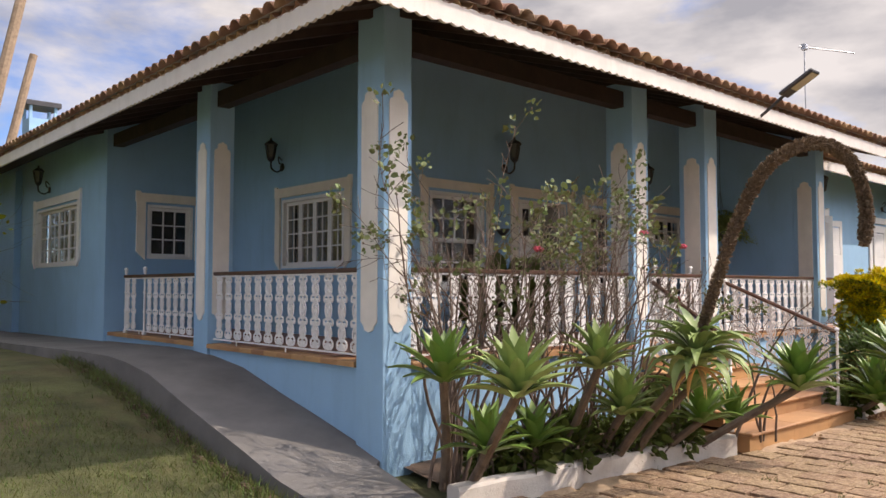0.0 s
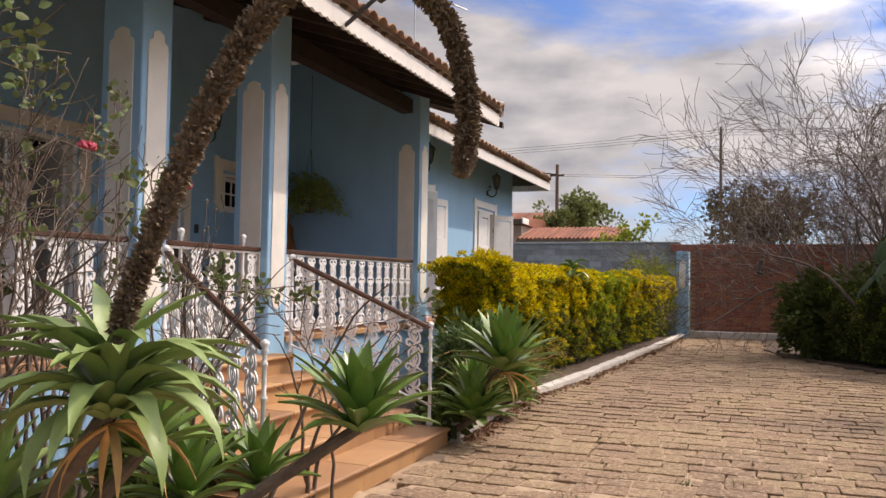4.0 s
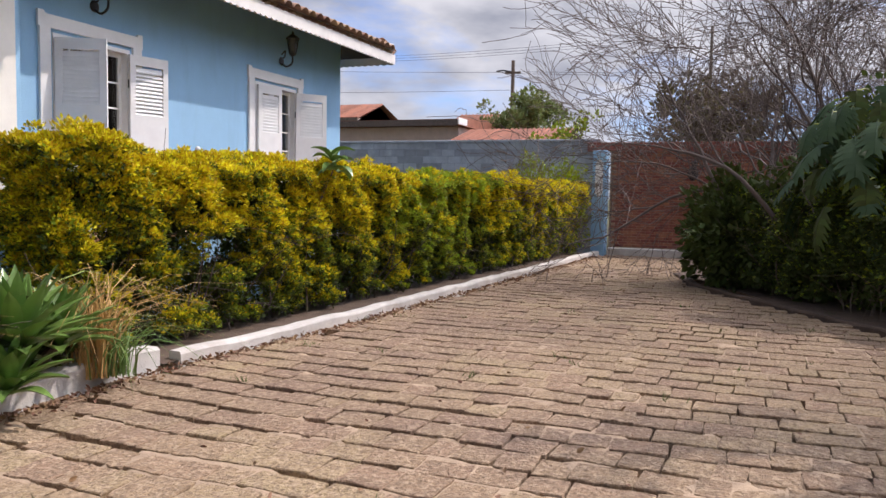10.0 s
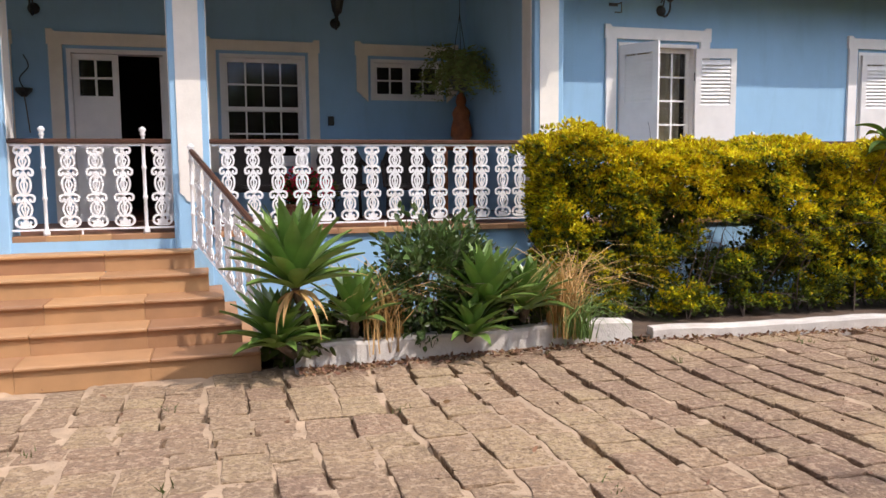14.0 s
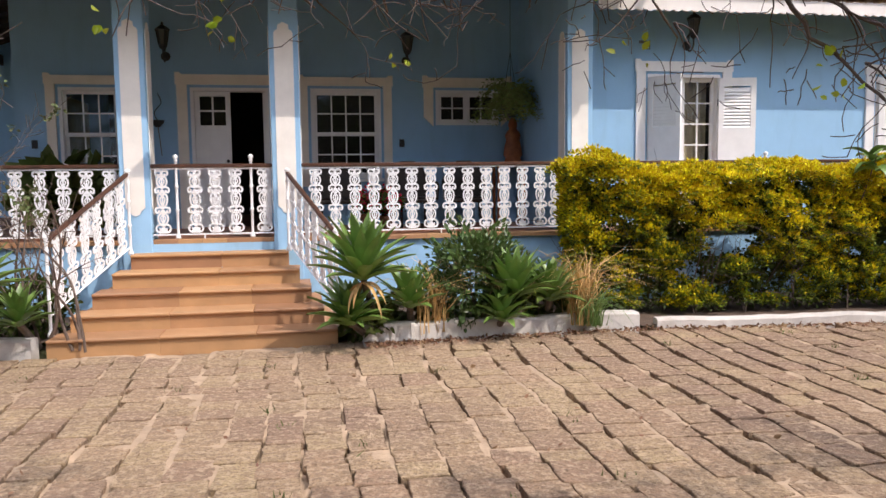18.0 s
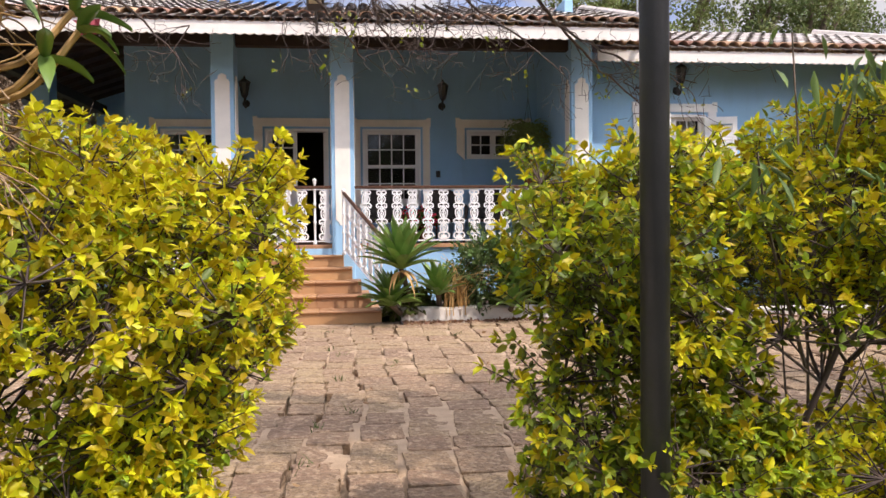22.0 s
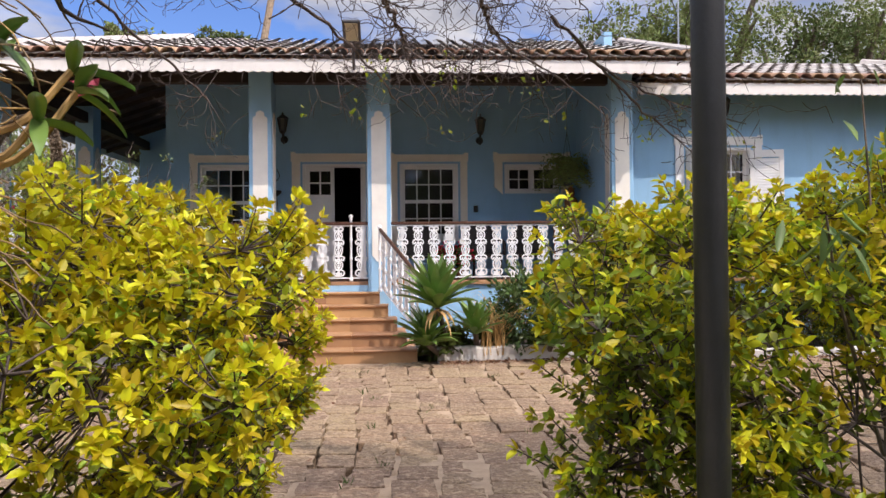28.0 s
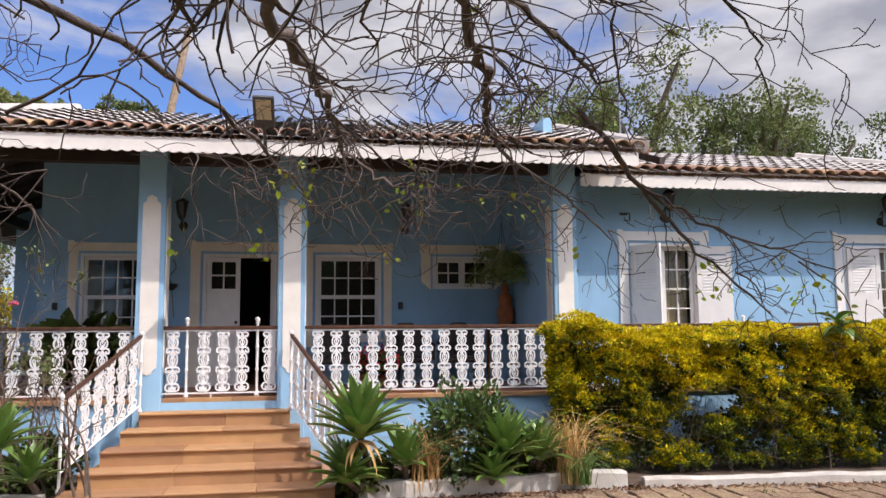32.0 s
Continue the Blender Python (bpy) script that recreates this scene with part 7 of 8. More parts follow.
def chimney(label, x, y, z, w, h):
    t = thing("chimney", pose(x, y, z), label, "chimney", "chimneys")
    part("shaft", Geo().box(-w, w, -w, w, -0.75, h * 0.72), BLUE, t)
    for sx in (-1, 1):
        for sy in (-1, 1):
            part("corner_post", Geo().box(sx * w * 0.9 - 0.04, sx * w * 0.9 + 0.04, sy * w * 0.9 - 0.04, sy * w * 0.9 + 0.04, h * 0.72, h * 0.92), BLUE, t)
    part("cap", Geo().slab(-w * 1.25, w * 1.25, -w * 1.25, w * 1.25, h * 0.92, h, 0.02), POLE_GREY, t, "dark metal cap")


chimney("blue chimney with a dark cap on the main roof", 14.9, 11.4, 5.88, 0.17, 0.42)
chimney("blue chimney with a dark cap over the west wing", 7.5, 24.0, 5.2, 0.36, 1.75)


def lamp_post():
    t = thing("lamp_post", pose(12.585, -4.545, 0.285), "dark grey steel lamp post beside the low wall", "lamp post")
    part("pole", Geo().tube([(0, 0, -0.02), (0, 0, 3.6)], 0.035, 16), POLE_GREY, t, smooth=True)
    part("collar", Geo().lathe([(0.040, -0.004), (0.040, 0.014), (0.035, 0.022)], n=14), POLE_GREY, t)


lamp_post()


# ------------------------------------------------------------------ things on the veranda
def statue():
    t = Geo().lathe([(0.13, 0.0), (0.14, 0.05), (0.12, 0.09), (0.15, 0.14), (0.14, 0.25), (0.11, 0.36), (0.125, 0.44), (0.10, 0.50), (0.06, 0.54), (0.075, 0.60), (0.06, 0.67), (0.02, 0.72)], n=12)
    single("statue", t, STATUE, "carved orange-brown wooden figure on a small table", "statue", smooth=True, m=pose(15.10, 7.83, 1.92))
    table = thing("side_table", pose(15.02, 7.78, FLOOR), "small orange-brown wooden side table by the wall", "table")
    part("tabletop", Geo().chamfer(-0.24, 0.24, -0.2, 0.2, 0.87, 0.92, 0.01), STATUE, table)
    for sx in (-1, 1):
        for sy in (-1, 1):
            part("leg", Geo().box(sx * 0.2 - 0.02, sx * 0.2 + 0.02, sy * 0.16 - 0.02, sy * 0.16 + 0.02, 0, 0.87), STATUE, table)


statue()


def hanging_fern():
    rng = np.random.default_rng(61)
    t = thing("hanging_fern", pose(14.92, 7.3, 2.60), "feathery green fern in a hanging dark pot", "hanging plant")
    part("pot", Geo().lathe([(0.08, 0.0), (0.13, 0.12), (0.15, 0.17), (0.14, 0.17), (0.06, 0.03)], n=14), POLE_GREY, t)
    for a in (0.3, 2.4, 4.5):
        part("chain", Geo().tube([(0.14 * math.cos(a), 0.14 * math.sin(a), 0.17), (0, 0, 0.95), (0, 0, 2.05)], 0.004, 4), BLACK, t)
    V, O = [], []
    for _ in range(120):
        a = rng.random() * 6.283
        ln = 0.42 + 0.50 * rng.random()
        up = 0.5 + 1.7 * rng.random()
        for k in range(26):
            s = k / 25
            p = np.array([math.cos(a) * ln * s * 0.72, math.sin(a) * ln * s * 0.72, 0.17 + ln * (up * s - (up + 0.25) * s * s)])
            for side in (-1, 1):
                V.append(p)
                O.append([-math.sin(a) * side, math.cos(a) * side, -0.25])
    part("fronds", leaves("fronds", FERN, np.array(V), np.array(O), 0.05, 0.009, rng, 0.2), None, t, "arching feathery fronds", "stuff")


hanging_fern()


def wicker_chair(x, y, turn, label):
    t = thing("wicker_chair", pose(x, y, FLOOR, 0, 0, turn), label, "chair", "wicker chairs on the veranda")
    part("seat", Geo().chamfer(-0.26, 0.26, -0.25, 0.25, 0.36, 0.44, 0.02), WICKER, t)
    o = [(-0.27, 0.44), (0.27, 0.44), (0.29, 0.75), (0.22, 0.9), (0.1, 0.97), (-0.1, 0.97), (-0.22, 0.9), (-0.29, 0.75)]
    part("backrest", Geo().prism(o, lambda u, v, d: (u, 0.22 + d + (v - 0.44) * 0.15, v), 0.05), WICKER, t)
    for s in (-1, 1):
        part("armrest", Geo().tube(curve_points([(s * 0.28, -0.24, 0.40), (s * 0.30, -0.2, 0.62), (s * 0.30, 0.1, 0.66), (s * 0.28, 0.26, 0.72)], 4), 0.03, 6), WICKER, t)
        for k in (-1, 1):
            part("leg", Geo().tube([(s * 0.23, k * 0.21, 0.37), (s * 0.25, k * 0.23, 0.0)], 0.02, 6), WICKER, t)


wicker_chair(12.35, 7.3, 0, "dark wicker armchair on the veranda")
wicker_chair(13.45, 7.3, 8, "dark wicker armchair on the veranda")
wicker_chair(14.2, 7.25, -10, "dark wicker armchair on the veranda")
wicker_chair(8.9, 7.3, 0, "dark wicker armchair beside the sash window")


def potted_plant(label, x, y, z, r, h, leaf_mat, n, size, seed, bloom=None, droop=0.4):
    rng = np.random.default_rng(seed)
    t = thing("potted_plant", pose(x, y, z), label, "potted plant", "potted plants")
    part("pot", Geo().lathe([(r * 0.7, 0), (r, r * 1.5), (r * 1.1, r * 1.55), (r * 1.1, r * 1.8), (r * 0.95, r * 1.8), (r * 0.6, 0.03)], n=14), POT, t)
    d = rng.normal(0, 1, (n, 3))
    d[:, 2] = np.abs(d[:, 2]) + 0.3
    d /= np.linalg.norm(d, axis=1)[:, None]
    at = d * (h * 0.65) * rng.random((n, 1)) ** 0.6 * np.array([0.75, 0.75, 1.0]) + np.array([0, 0, r * 1.8])
    part("foliage", leaves("foliage", leaf_mat, at, d, size, size * 0.3, rng, droop), None, t, kind="stuff")
    if bloom:
        k = rng.choice(n, 420)
        b = at[k] * np.array([0.8, 0.8, 1.05])
        part("bloom_cover", leaves("bloom_cover", bloom, b, d[k], 0.04, 0.02, rng), None, t, "clustered red flowers", "stuff")


potted_plant("red flowering plant in a clay pot behind the railing", 12.75, 6.7, FLOOR, 0.13, 0.55, HEDGE_D, 400, 0.07, 62, RED)
potted_plant("small red flowering plant in a clay pot", 13.02, 6.9, FLOOR + 0.0, 0.11, 0.62, HEDGE_D, 250, 0.06, 63, RED)
potted_plant("grassy palm in a clay pot by the window", 8.75, 7.0, FLOOR, 0.16, 1.05, HEDGE_D, 220, 0.35, 64, None, 0.9)
single("doorbell", Geo().chamfer(13.35, 13.43, BACK - 0.02, BACK - 0.002, 2.2, 2.32, 0.006), BLACK, "small black switch plate on the wall", "switch")
single("switch_plate", Geo().chamfer(8.02, 8.10, BACK - 0.02, BACK - 0.002, 2.2, 2.32, 0.006), BLACK, "small black switch plate on the wall", "switch")
sconce = thing("plant_sconce", pose(9.78, BACK, 2.5), "small dark wrought wall bracket with a trailing plant", "wall bracket")
part("bracket", Geo().tube(curve_points([(0, -0.01, 0.5), (0.05, -0.03, 0.36), (-0.05, -0.03, 0.22), (0.0, -0.02, 0.08)], 5), 0.007, 5), BLACK, sconce)
part("bowl", Geo().lathe([(0.03, 0.0), (0.09, 0.06), (0.1, 0.1), (0.08, 0.1)], 0, -0.1, 10), BLACK, sconce)
part("stem", Geo().tube(curve_points([(0.0, -0.12, 0.08), (0.03, -0.15, -0.15), (0.05, -0.13, -0.42)], 4), 0.006, 4), BARK, sconce)
hook = thing("wall_hook", pose(16.7, WING, 3.62), "white iron bracket on the bedroom wall", "bracket")
part("plate", Geo().box(-0.06, 0.06, -0.012, -0.001, -0.02, 0.02), POLE_GREY, hook)
part("arm", Geo().tube([(0.04, -0.01, 0.0), (0.04, -0.14, 0.0), (0.04, -0.14, -0.12)], 0.008, 5), POLE_GREY, hook)
part("arm", Geo().tube([(-0.05, -0.14, -0.12), (0.04, -0.14, -0.12)], 0.008, 5), POLE_GREY, hook)


# ------------------------------------------------------------------ end of the drive
def block_wall():
    t = thing("wall_blocks", pose(31.55, 3.4, 0), "grey cement block boundary wall", "wall", kind="structure")
    part("core", Geo().box(0.012, 0.16, 0, 24.0, -0.1, 3.0), BLOCK, t)
    me = Geo().chamfer(0, 0.03, 0.006, 0.394, 0.006, 0.194, 0.006).mesh("block", BLOCK)
    rnd = random.Random(8)
    for k in range(9, 15):
        for i in range(32):
            piece("block", me, t, pose(rnd.uniform(-0.004, 0.004), i * 0.4 + (0.2 if k % 2 else 0.0), k * 0.2))
    part("coping", Geo().slab(-0.04, 0.2, 0, 24.0, 3.0, 3.06, 0.01), BLOCK, t)


block_wall()


def brick_wall():
    t = thing("wall_bricks", pose(31.4, -3.5, 0.2), "red brick wall with a wall fountain closing the drive", "wall", kind="structure")
    part("core", Geo().box(0.012, 0.25, 0, 6.6, -0.3, 2.55), MORTAR, t)
    bm = Geo().chamfer(0, 0.04, 0.004, 0.226, 0.003, 0.066, 0.004)
    me = bm.mesh("brick", BRICK)
    rest = Geo()
    rnd = random.Random(4)
    count = 0
    for k in range(36):
        for i in range(29):
            y = i * 0.23 + (0.115 if k % 2 else 0.0)
            if y + 0.23 > 6.6:
                continue
            m = pose(rnd.uniform(-0.003, 0.003), y, k * 0.07)
            if y > 3.5 and count < 300 and k % 2 == 0:
                piece("brick", me, t, m)
                count += 1
            else:
                rest.add([m @ Vector(v) for v in bm.v], bm.f)
    part("further_bricks", rest, BRICK_FAR, t, "further bricks of the wall", "stuff")
    part("lintel", Geo().slab(-0.12, 0.35, -0.1, 7.2, 2.52, 2.75, 0.01), BRICK, t, "projecting reddish lintel")
    single("step_far", Geo().slab(30.9, 31.4, -2.0, 3.05, -0.05, 0.18, 0.01), KERB, "pale stone step before the brick wall", "step", kind="structure")
    f = thing("wall_fountain", pose(31.39, 1.0, 1.35), "dark stone wall fountain with a basin", "fountain")
    part("basin", Geo().lathe([(0.05, -0.25), (0.16, -0.15), (0.34, 0.0), (0.36, 0.05), (0.3, 0.05)], -0.05, 0, 14), BRICK, f)
    part("mask", Geo().lathe([(0.04, 0.62), (0.12, 0.7), (0.14, 0.82), (0.08, 0.95), (0.03, 1.0)], -0.05, 0, 10), BLACK, f)
    w = wall_lantern("black iron wall lantern on the brick wall", pose(31.39, 0.95, 2.25, 0, 0, -90))
    p = thing("gate_pillar", pose(31.1, 3.3, 0), "pale blue square gate pillar with a white panel", "pillar", kind="structure")
    part("shaft", Geo().chamfer(-0.2, 0.2, -0.18, 0.18, -0.05, 2.72, 0.01), BLUE, p)
    part("panel", Geo().prism(panel_outline(0.2, 1.5, 2.5), lambda u, v, d: (-0.2 - d, -u, v), 0.012), WHITE, p, "white painted panel")


brick_wall()


# ------------------------------------------------------------------ neighbours and distance
def far_house(label, x, y0, y1, z_wall, z_top, depth, wall_mat):
    t = thing("house", pose(x, (y0 + y1) / 2, 0), label, "house", "neighbouring houses")
    h = (y1 - y0) / 2
    part("wall", Geo().box(0, depth, -h + 0.3, h - 0.3, -0.2, z_wall), wall_mat, t)
    g = Geo()
    n = int((y1 - y0) / 0.22)
    for i in range(n):
        a = -h + (y1 - y0) * (i + 0.5) / n
        g.tube([(-0.5, a, z_wall - 0.05), (depth * 0.5, a, z_top)], 0.10, 5)
    g.add([(-0.5, -h, z_wall - 0.08), (-0.5, h, z_wall - 0.08), (depth * 0.5, h, z_top - 0.03), (depth * 0.5, -h, z_top - 0.03)], [(0, 1, 2, 3)])
    part("roof_tiles", g, CLAY_FAR, t, "orange clay tile roof", "stuff")
    part("roof", Geo().add([(depth * 0.5, -h, z_top), (depth * 0.5, h, z_top), (depth + 0.5, h, z_wall), (depth + 0.5, -h, z_wall)], [(0, 1, 2, 3)]), CLAY_FAR, t)
    part("fascia", Geo().box(-0.56, -0.5, -h, h, z_wall - 0.28, z_wall - 0.05), BARK, t, "dark eave board")
    part("gable", Geo().prism([(-0.3, z_wall - 0.3), (depth * 0.5, z_top - 0.2), (depth, z_wall - 0.3)], lambda u, v, d: (u, -h + 0.28 + d * 0, v), 0.02).add([], []), WHITE, t, "white gable edge")
    return t


def flat_house(label, x, y0, y1, z_wall, depth, wall_mat):
    """A long low house whose shallow roof shows only its dark eave."""
    t = thing("house", pose(x, (y0 + y1) / 2, 0), label, "house", "neighbouring houses")
    h = (y1 - y0) / 2
    part("wall", Geo().box(0, depth, -h + 0.25, h - 0.25, -0.2, z_wall), wall_mat, t)
    part("fascia", Geo().chamfer(-0.75, -0.66, -h, h, z_wall - 0.02, z_wall + 0.30, 0.02), BARK_DK, t, "dark eave board")
    part("roof", Geo().prism([(-0.75, z_wall + 0.30), (-0.70, z_wall + 0.02), (depth + 0.7, z_wall + 0.02), (depth * 0.5, z_wall + 0.62)], lambda u, v, d: (u, -h + d, v), 2 * h), CLAY_FAR, t, "shallow clay tile roof")
    part("barge_board", Geo().box(-0.78, 0.4, -h - 0.06, -h - 0.005, z_wall + 0.05, z_wall + 0.36), WHITE, t, "white board at the roof's end")


flat_house("long low neighbouring house with a pinkish wall and dark eaves", 46.0, 12.7, 21.6, 4.78, 7, PINK_WALL)
far_house("neighbouring house with a tile roof behind the long one", 53.0, 12.9, 16.4, 5.3, 6.3, 5, PLASTER_FAR)
far_house("low neighbouring house with a red clay tile roof", 44.0, 7.4, 12.5, 3.92, 4.62, 5, PLASTER_FAR)
far_house("distant house with dark eaves and a pinkish wall", 60.0, 25.6, 33.0, 6.8, 8.1, 7, PINK_WALL)
up = thing("utility_pole", pose(57.3, 13.68, 0), "thin dark utility pole with a crossbar", "utility pole")
part("pole", Geo().tube([(0, 0, -0.2), (0, 0, 9.8)], [0.16, 0.11], 8), BARK, up)
part("crossbar", Geo().box(-0.05, 0.05, -0.5, 0.5, 9.0, 9.12), BARK, up)
part("lamp", Geo().tube([(0, 0, 9.1), (-0.2, 0.6, 9.2), (-0.2, 1.0, 9.15)], 0.05, 5), POLE_GREY, up)
for k, (ya, za, yb, zb) in enumerate(((14.1, 9.1, 60, 12.5), (13.68, 9.0, -45, 9.6), (13.3, 9.1, -45, 9.9), (13.68, 8.0, 60, 10.4))):
    pts = [(57.3 - (0 if yb < 0 else 14) * s, ya + (yb - ya) * s, za + (zb - za) * s - 1.2 * math.sin(math.pi * s)) for s in [i / 12 for i in range(13)]]
    single("power_line", Geo().tube(pts, 0.010, 4), POLE_GREY, "thin dark overhead power line", "cable", "power lines")
for yy in (80, 5, -70):
    fp = thing("utility_pole", pose(110, yy, 0), "tall distant utility pole", "utility pole", "distant poles")
    part("pole", Geo().tube([(0, 0, -0.5), (0, 0, 22)], [0.25, 0.16], 8), BARK, fp)
for dz in (0.0, 0.35, 0.7):
    for ya, yb in ((80, 5), (5, -70)):
        pts = [(110, ya + (yb - ya) * s, 21 + dz - 1.2 * math.sin(math.pi * s)) for s in [i / 10 for i in range(11)]]
        single("power_line", Geo().tube(pts, 0.02, 4), POLE_GREY, "thin dark overhead power line", "cable", "power lines")


# ------------------------------------------------------------------ planting on the far side of the drive
def dark_hedge():
    rng = np.random.default_rng(71)
    t = thing("green_hedge", pose(21, -2.6, 0), "dark green hedge along the drive", "hedge")
    o = np.array([21, -2.6, 0])
    line = np.array([(14.6, -4.1), (18.8, -3.5), (22.1, -1.5), (24.4, -0.15)])
    n = 70000
    s = rng.random(n) * 3
    i = np.minimum(s.astype(int), 2)
    p = line[i] * (1 - (s - i))[:, None] + line[i + 1] * (s - i)[:, None]
    nrm = np.array([0.5, -0.86])
    d = rng.random(n)
    face = rng.random(n) < 0.6
    top = 1.45 + 0.12 * np.sin(s * 7) + 0.08 * np.sin(s * 17)
    z = np.where(face, 0.12 + (top - 0.12) * rng.random(n) ** 0.8, top + rng.normal(0, 0.05, n))
    z = np.where((z < 0.50) & (rng.random(n) < np.where(s < 2.2, 0.86, 0.45)), z + 0.6, z)
    back = np.where(face, rng.normal(0, 0.07, n) + 0.08 * np.sin(s * 23 + z * 6), d * 1.0)
    at = np.concatenate([p + back[:, None] * nrm, z[:, None]], 1) - o
    out = np.where(face[:, None], np.array([[-0.5, 0.86, 0.3]]), np.array([[0, 0, 1.0]]))
    # front mostly dark, top half lighter: shade and sun set by leaf colour
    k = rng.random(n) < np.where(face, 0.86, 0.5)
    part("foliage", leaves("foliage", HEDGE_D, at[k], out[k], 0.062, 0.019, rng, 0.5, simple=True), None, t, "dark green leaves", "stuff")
    part("sunlit_leaves", leaves("sunlit_leaves", HEDGE_M, at[~k] + np.array([0, 0, 0.03]), out[~k], 0.062, 0.018, rng, 0.4, simple=True), None, t, "lighter green leaves painted as sunlit", "stuff")
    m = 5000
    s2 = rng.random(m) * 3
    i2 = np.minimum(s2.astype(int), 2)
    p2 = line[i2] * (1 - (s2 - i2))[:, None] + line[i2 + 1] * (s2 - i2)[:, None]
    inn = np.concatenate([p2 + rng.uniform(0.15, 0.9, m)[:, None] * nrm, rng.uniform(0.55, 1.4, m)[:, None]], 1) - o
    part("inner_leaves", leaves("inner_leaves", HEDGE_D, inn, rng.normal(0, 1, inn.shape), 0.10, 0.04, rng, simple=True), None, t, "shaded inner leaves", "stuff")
    rnd = random.Random(5)
    lines = []
    for k in range(55):
        s3 = k / 55 * 2.99
        j = int(s3)
        q = line[j] * (1 - (s3 - j)) + line[j + 1] * (s3 - j) + nrm * rnd.uniform(0.1, 0.6) - o[:2]
        twig((q[0], q[1], 0), (rnd.gauss(0, 0.2), rnd.gauss(0, 0.2), 1), rnd.uniform(0.8, 1.3), 0.014, 1, rnd, lines)
    part("bare_wood", branch_mesh("bare_wood", lines, BARK), None, t, kind="stuff")


dark_hedge()
leafy_shrub("dense dark green shrub drooping over the drive", 24.6, -0.35, 1.0, 0.9, 1.75, 7000, 72, HEDGE_D, (0.13, 0.035), z0=0.0)
leafy_shrub("tall dark shrub under the bare tree", 23.6, -1.6, 1.0, 0.9, 2.1, 6000, 73, HEDGE_D, (0.12, 0.04), z0=0.0)
leafy_shrub("sunlit yellow-green shrub behind the hedge", 20.0, -4.9, 1.5, 1.0, 2.3, 4200, 74, HEDGE_M, (0.08, 0.025), z0=0.0)
leafy_shrub("bright green shrub behind the hedge", 18.2, -5.6, 1.2, 1.0, 2.1, 3200, 75, HEDGE_M, (0.08, 0.025), z0=0.0)
leafy_shrub("airy sunlit yellow-green shrub in the garden", 22.0, -5.4, 1.4, 1.0, 2.5, 3600, 79, HEDGE_L, (0.07, 0.022), z0=0.0)
leafy_shrub("grey-green shrub at the far end of the yellow hedge", 30.2, 4.0, 0.6, 0.5, 2.3, 3500, 76, HEDGE_G, (0.08, 0.02), z0=0.0)
leafy_shrub("round shrub rising over the yellow hedge", 27.9, 4.3, 0.6, 0.5, 2.3, 3600, 77, HEDGE_G, (0.07, 0.02), z0=0.0)


def split_leaf(size, rnd):
    """A large drooping leaf along +x: a broad blade whose margin is cut into pointed lobes."""
    g = Geo()
    n = 7
    half = lambda u: size * 0.46 * math.sin(math.pi * min(1.0, 0.10 + 0.86 * u)) ** 0.7
    sag = lambda x, w: -0.35 * x * x / size - 0.25 * abs(w)
    for side in (1, -1):
        for k in range(n):
            u0, u1 = k / n, (k + 1) / n
            x0, x1 = size * u0, size * u1
            w0, w1, w = half(u0) * 0.42, half(u1) * 0.42, half((u0 + u1) / 2) * rnd.uniform(0.92, 1.08)
            lean = size * (0.16 - 0.22 * (k == 0))
            pts = [(x0, 0), (x1, 0), (x1, side * w1), (x1 + lean * 0.45 - 0.02 * size, side * (w1 + w) / 2), ((x0 + x1) / 2 + lean, side * w), (x0 + lean * 0.45 + 0.02 * size, side * (w0 + w) / 2), (x0, side * w0)]
            g.add([(x, y, sag(x, y)) for x, y in pts], [(0, 1, 2, 3, 4, 5, 6) if side > 0 else (6, 5, 4, 3, 2, 1, 0)])
    g.tube([(-0.05, 0, 0.004), (size * 0.5, 0, sag(size * 0.5, 0) + 0.004), (size * 1.02, 0, sag(size, 0) + 0.004)], [0.010, 0.007, 0.003], 5)
    return g


def big_leaf_plant():
    rnd = random.Random(12)
    t = thing("split_leaf_plant", pose(22.6, -2.2, 0), "large climbing plant with deeply split glossy leaves", "plant")
    for i in range(72):
        a = rnd.uniform(1.5, 4.4) if i % 6 else rnd.uniform(0, 6.283)
        h = 1.35 + 1.7 * rnd.random() ** 0.8
        r = (0.50 + 0.72 * math.sin(math.pi * min(1, h / 3.25)) ** 0.6) * rnd.uniform(0.85, 1.12)
        q = Vector((math.cos(a) * r, math.sin(a) * r * 0.95, h))
        part("leaf_stalk", Geo().tube(curve_points([(q.x * 0.15, q.y * 0.15, max(0.1, h - 0.7)), q * 0.6 + Vector((0, 0, 0.4 * h)) - Vector((0, 0, 0.02)), q], 4), 0.011, 4), HEDGE_G, t)
        # high leaves towards the sun get a lighter green as painted sunlight
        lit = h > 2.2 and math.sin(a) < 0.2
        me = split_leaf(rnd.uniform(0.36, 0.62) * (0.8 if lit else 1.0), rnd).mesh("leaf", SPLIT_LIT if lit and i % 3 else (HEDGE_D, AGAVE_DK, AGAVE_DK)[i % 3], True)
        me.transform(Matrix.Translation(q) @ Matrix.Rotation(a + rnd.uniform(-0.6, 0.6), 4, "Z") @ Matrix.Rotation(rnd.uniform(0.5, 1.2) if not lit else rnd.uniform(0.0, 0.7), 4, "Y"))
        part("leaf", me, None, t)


big_leaf_plant()
leafy_shrub("dense dark climber mound under the split leaves", 22.8, -2.3, 1.0, 1.0, 2.7, 5500, 78, HEDGE_D, (0.11, 0.035), z0=0.0)


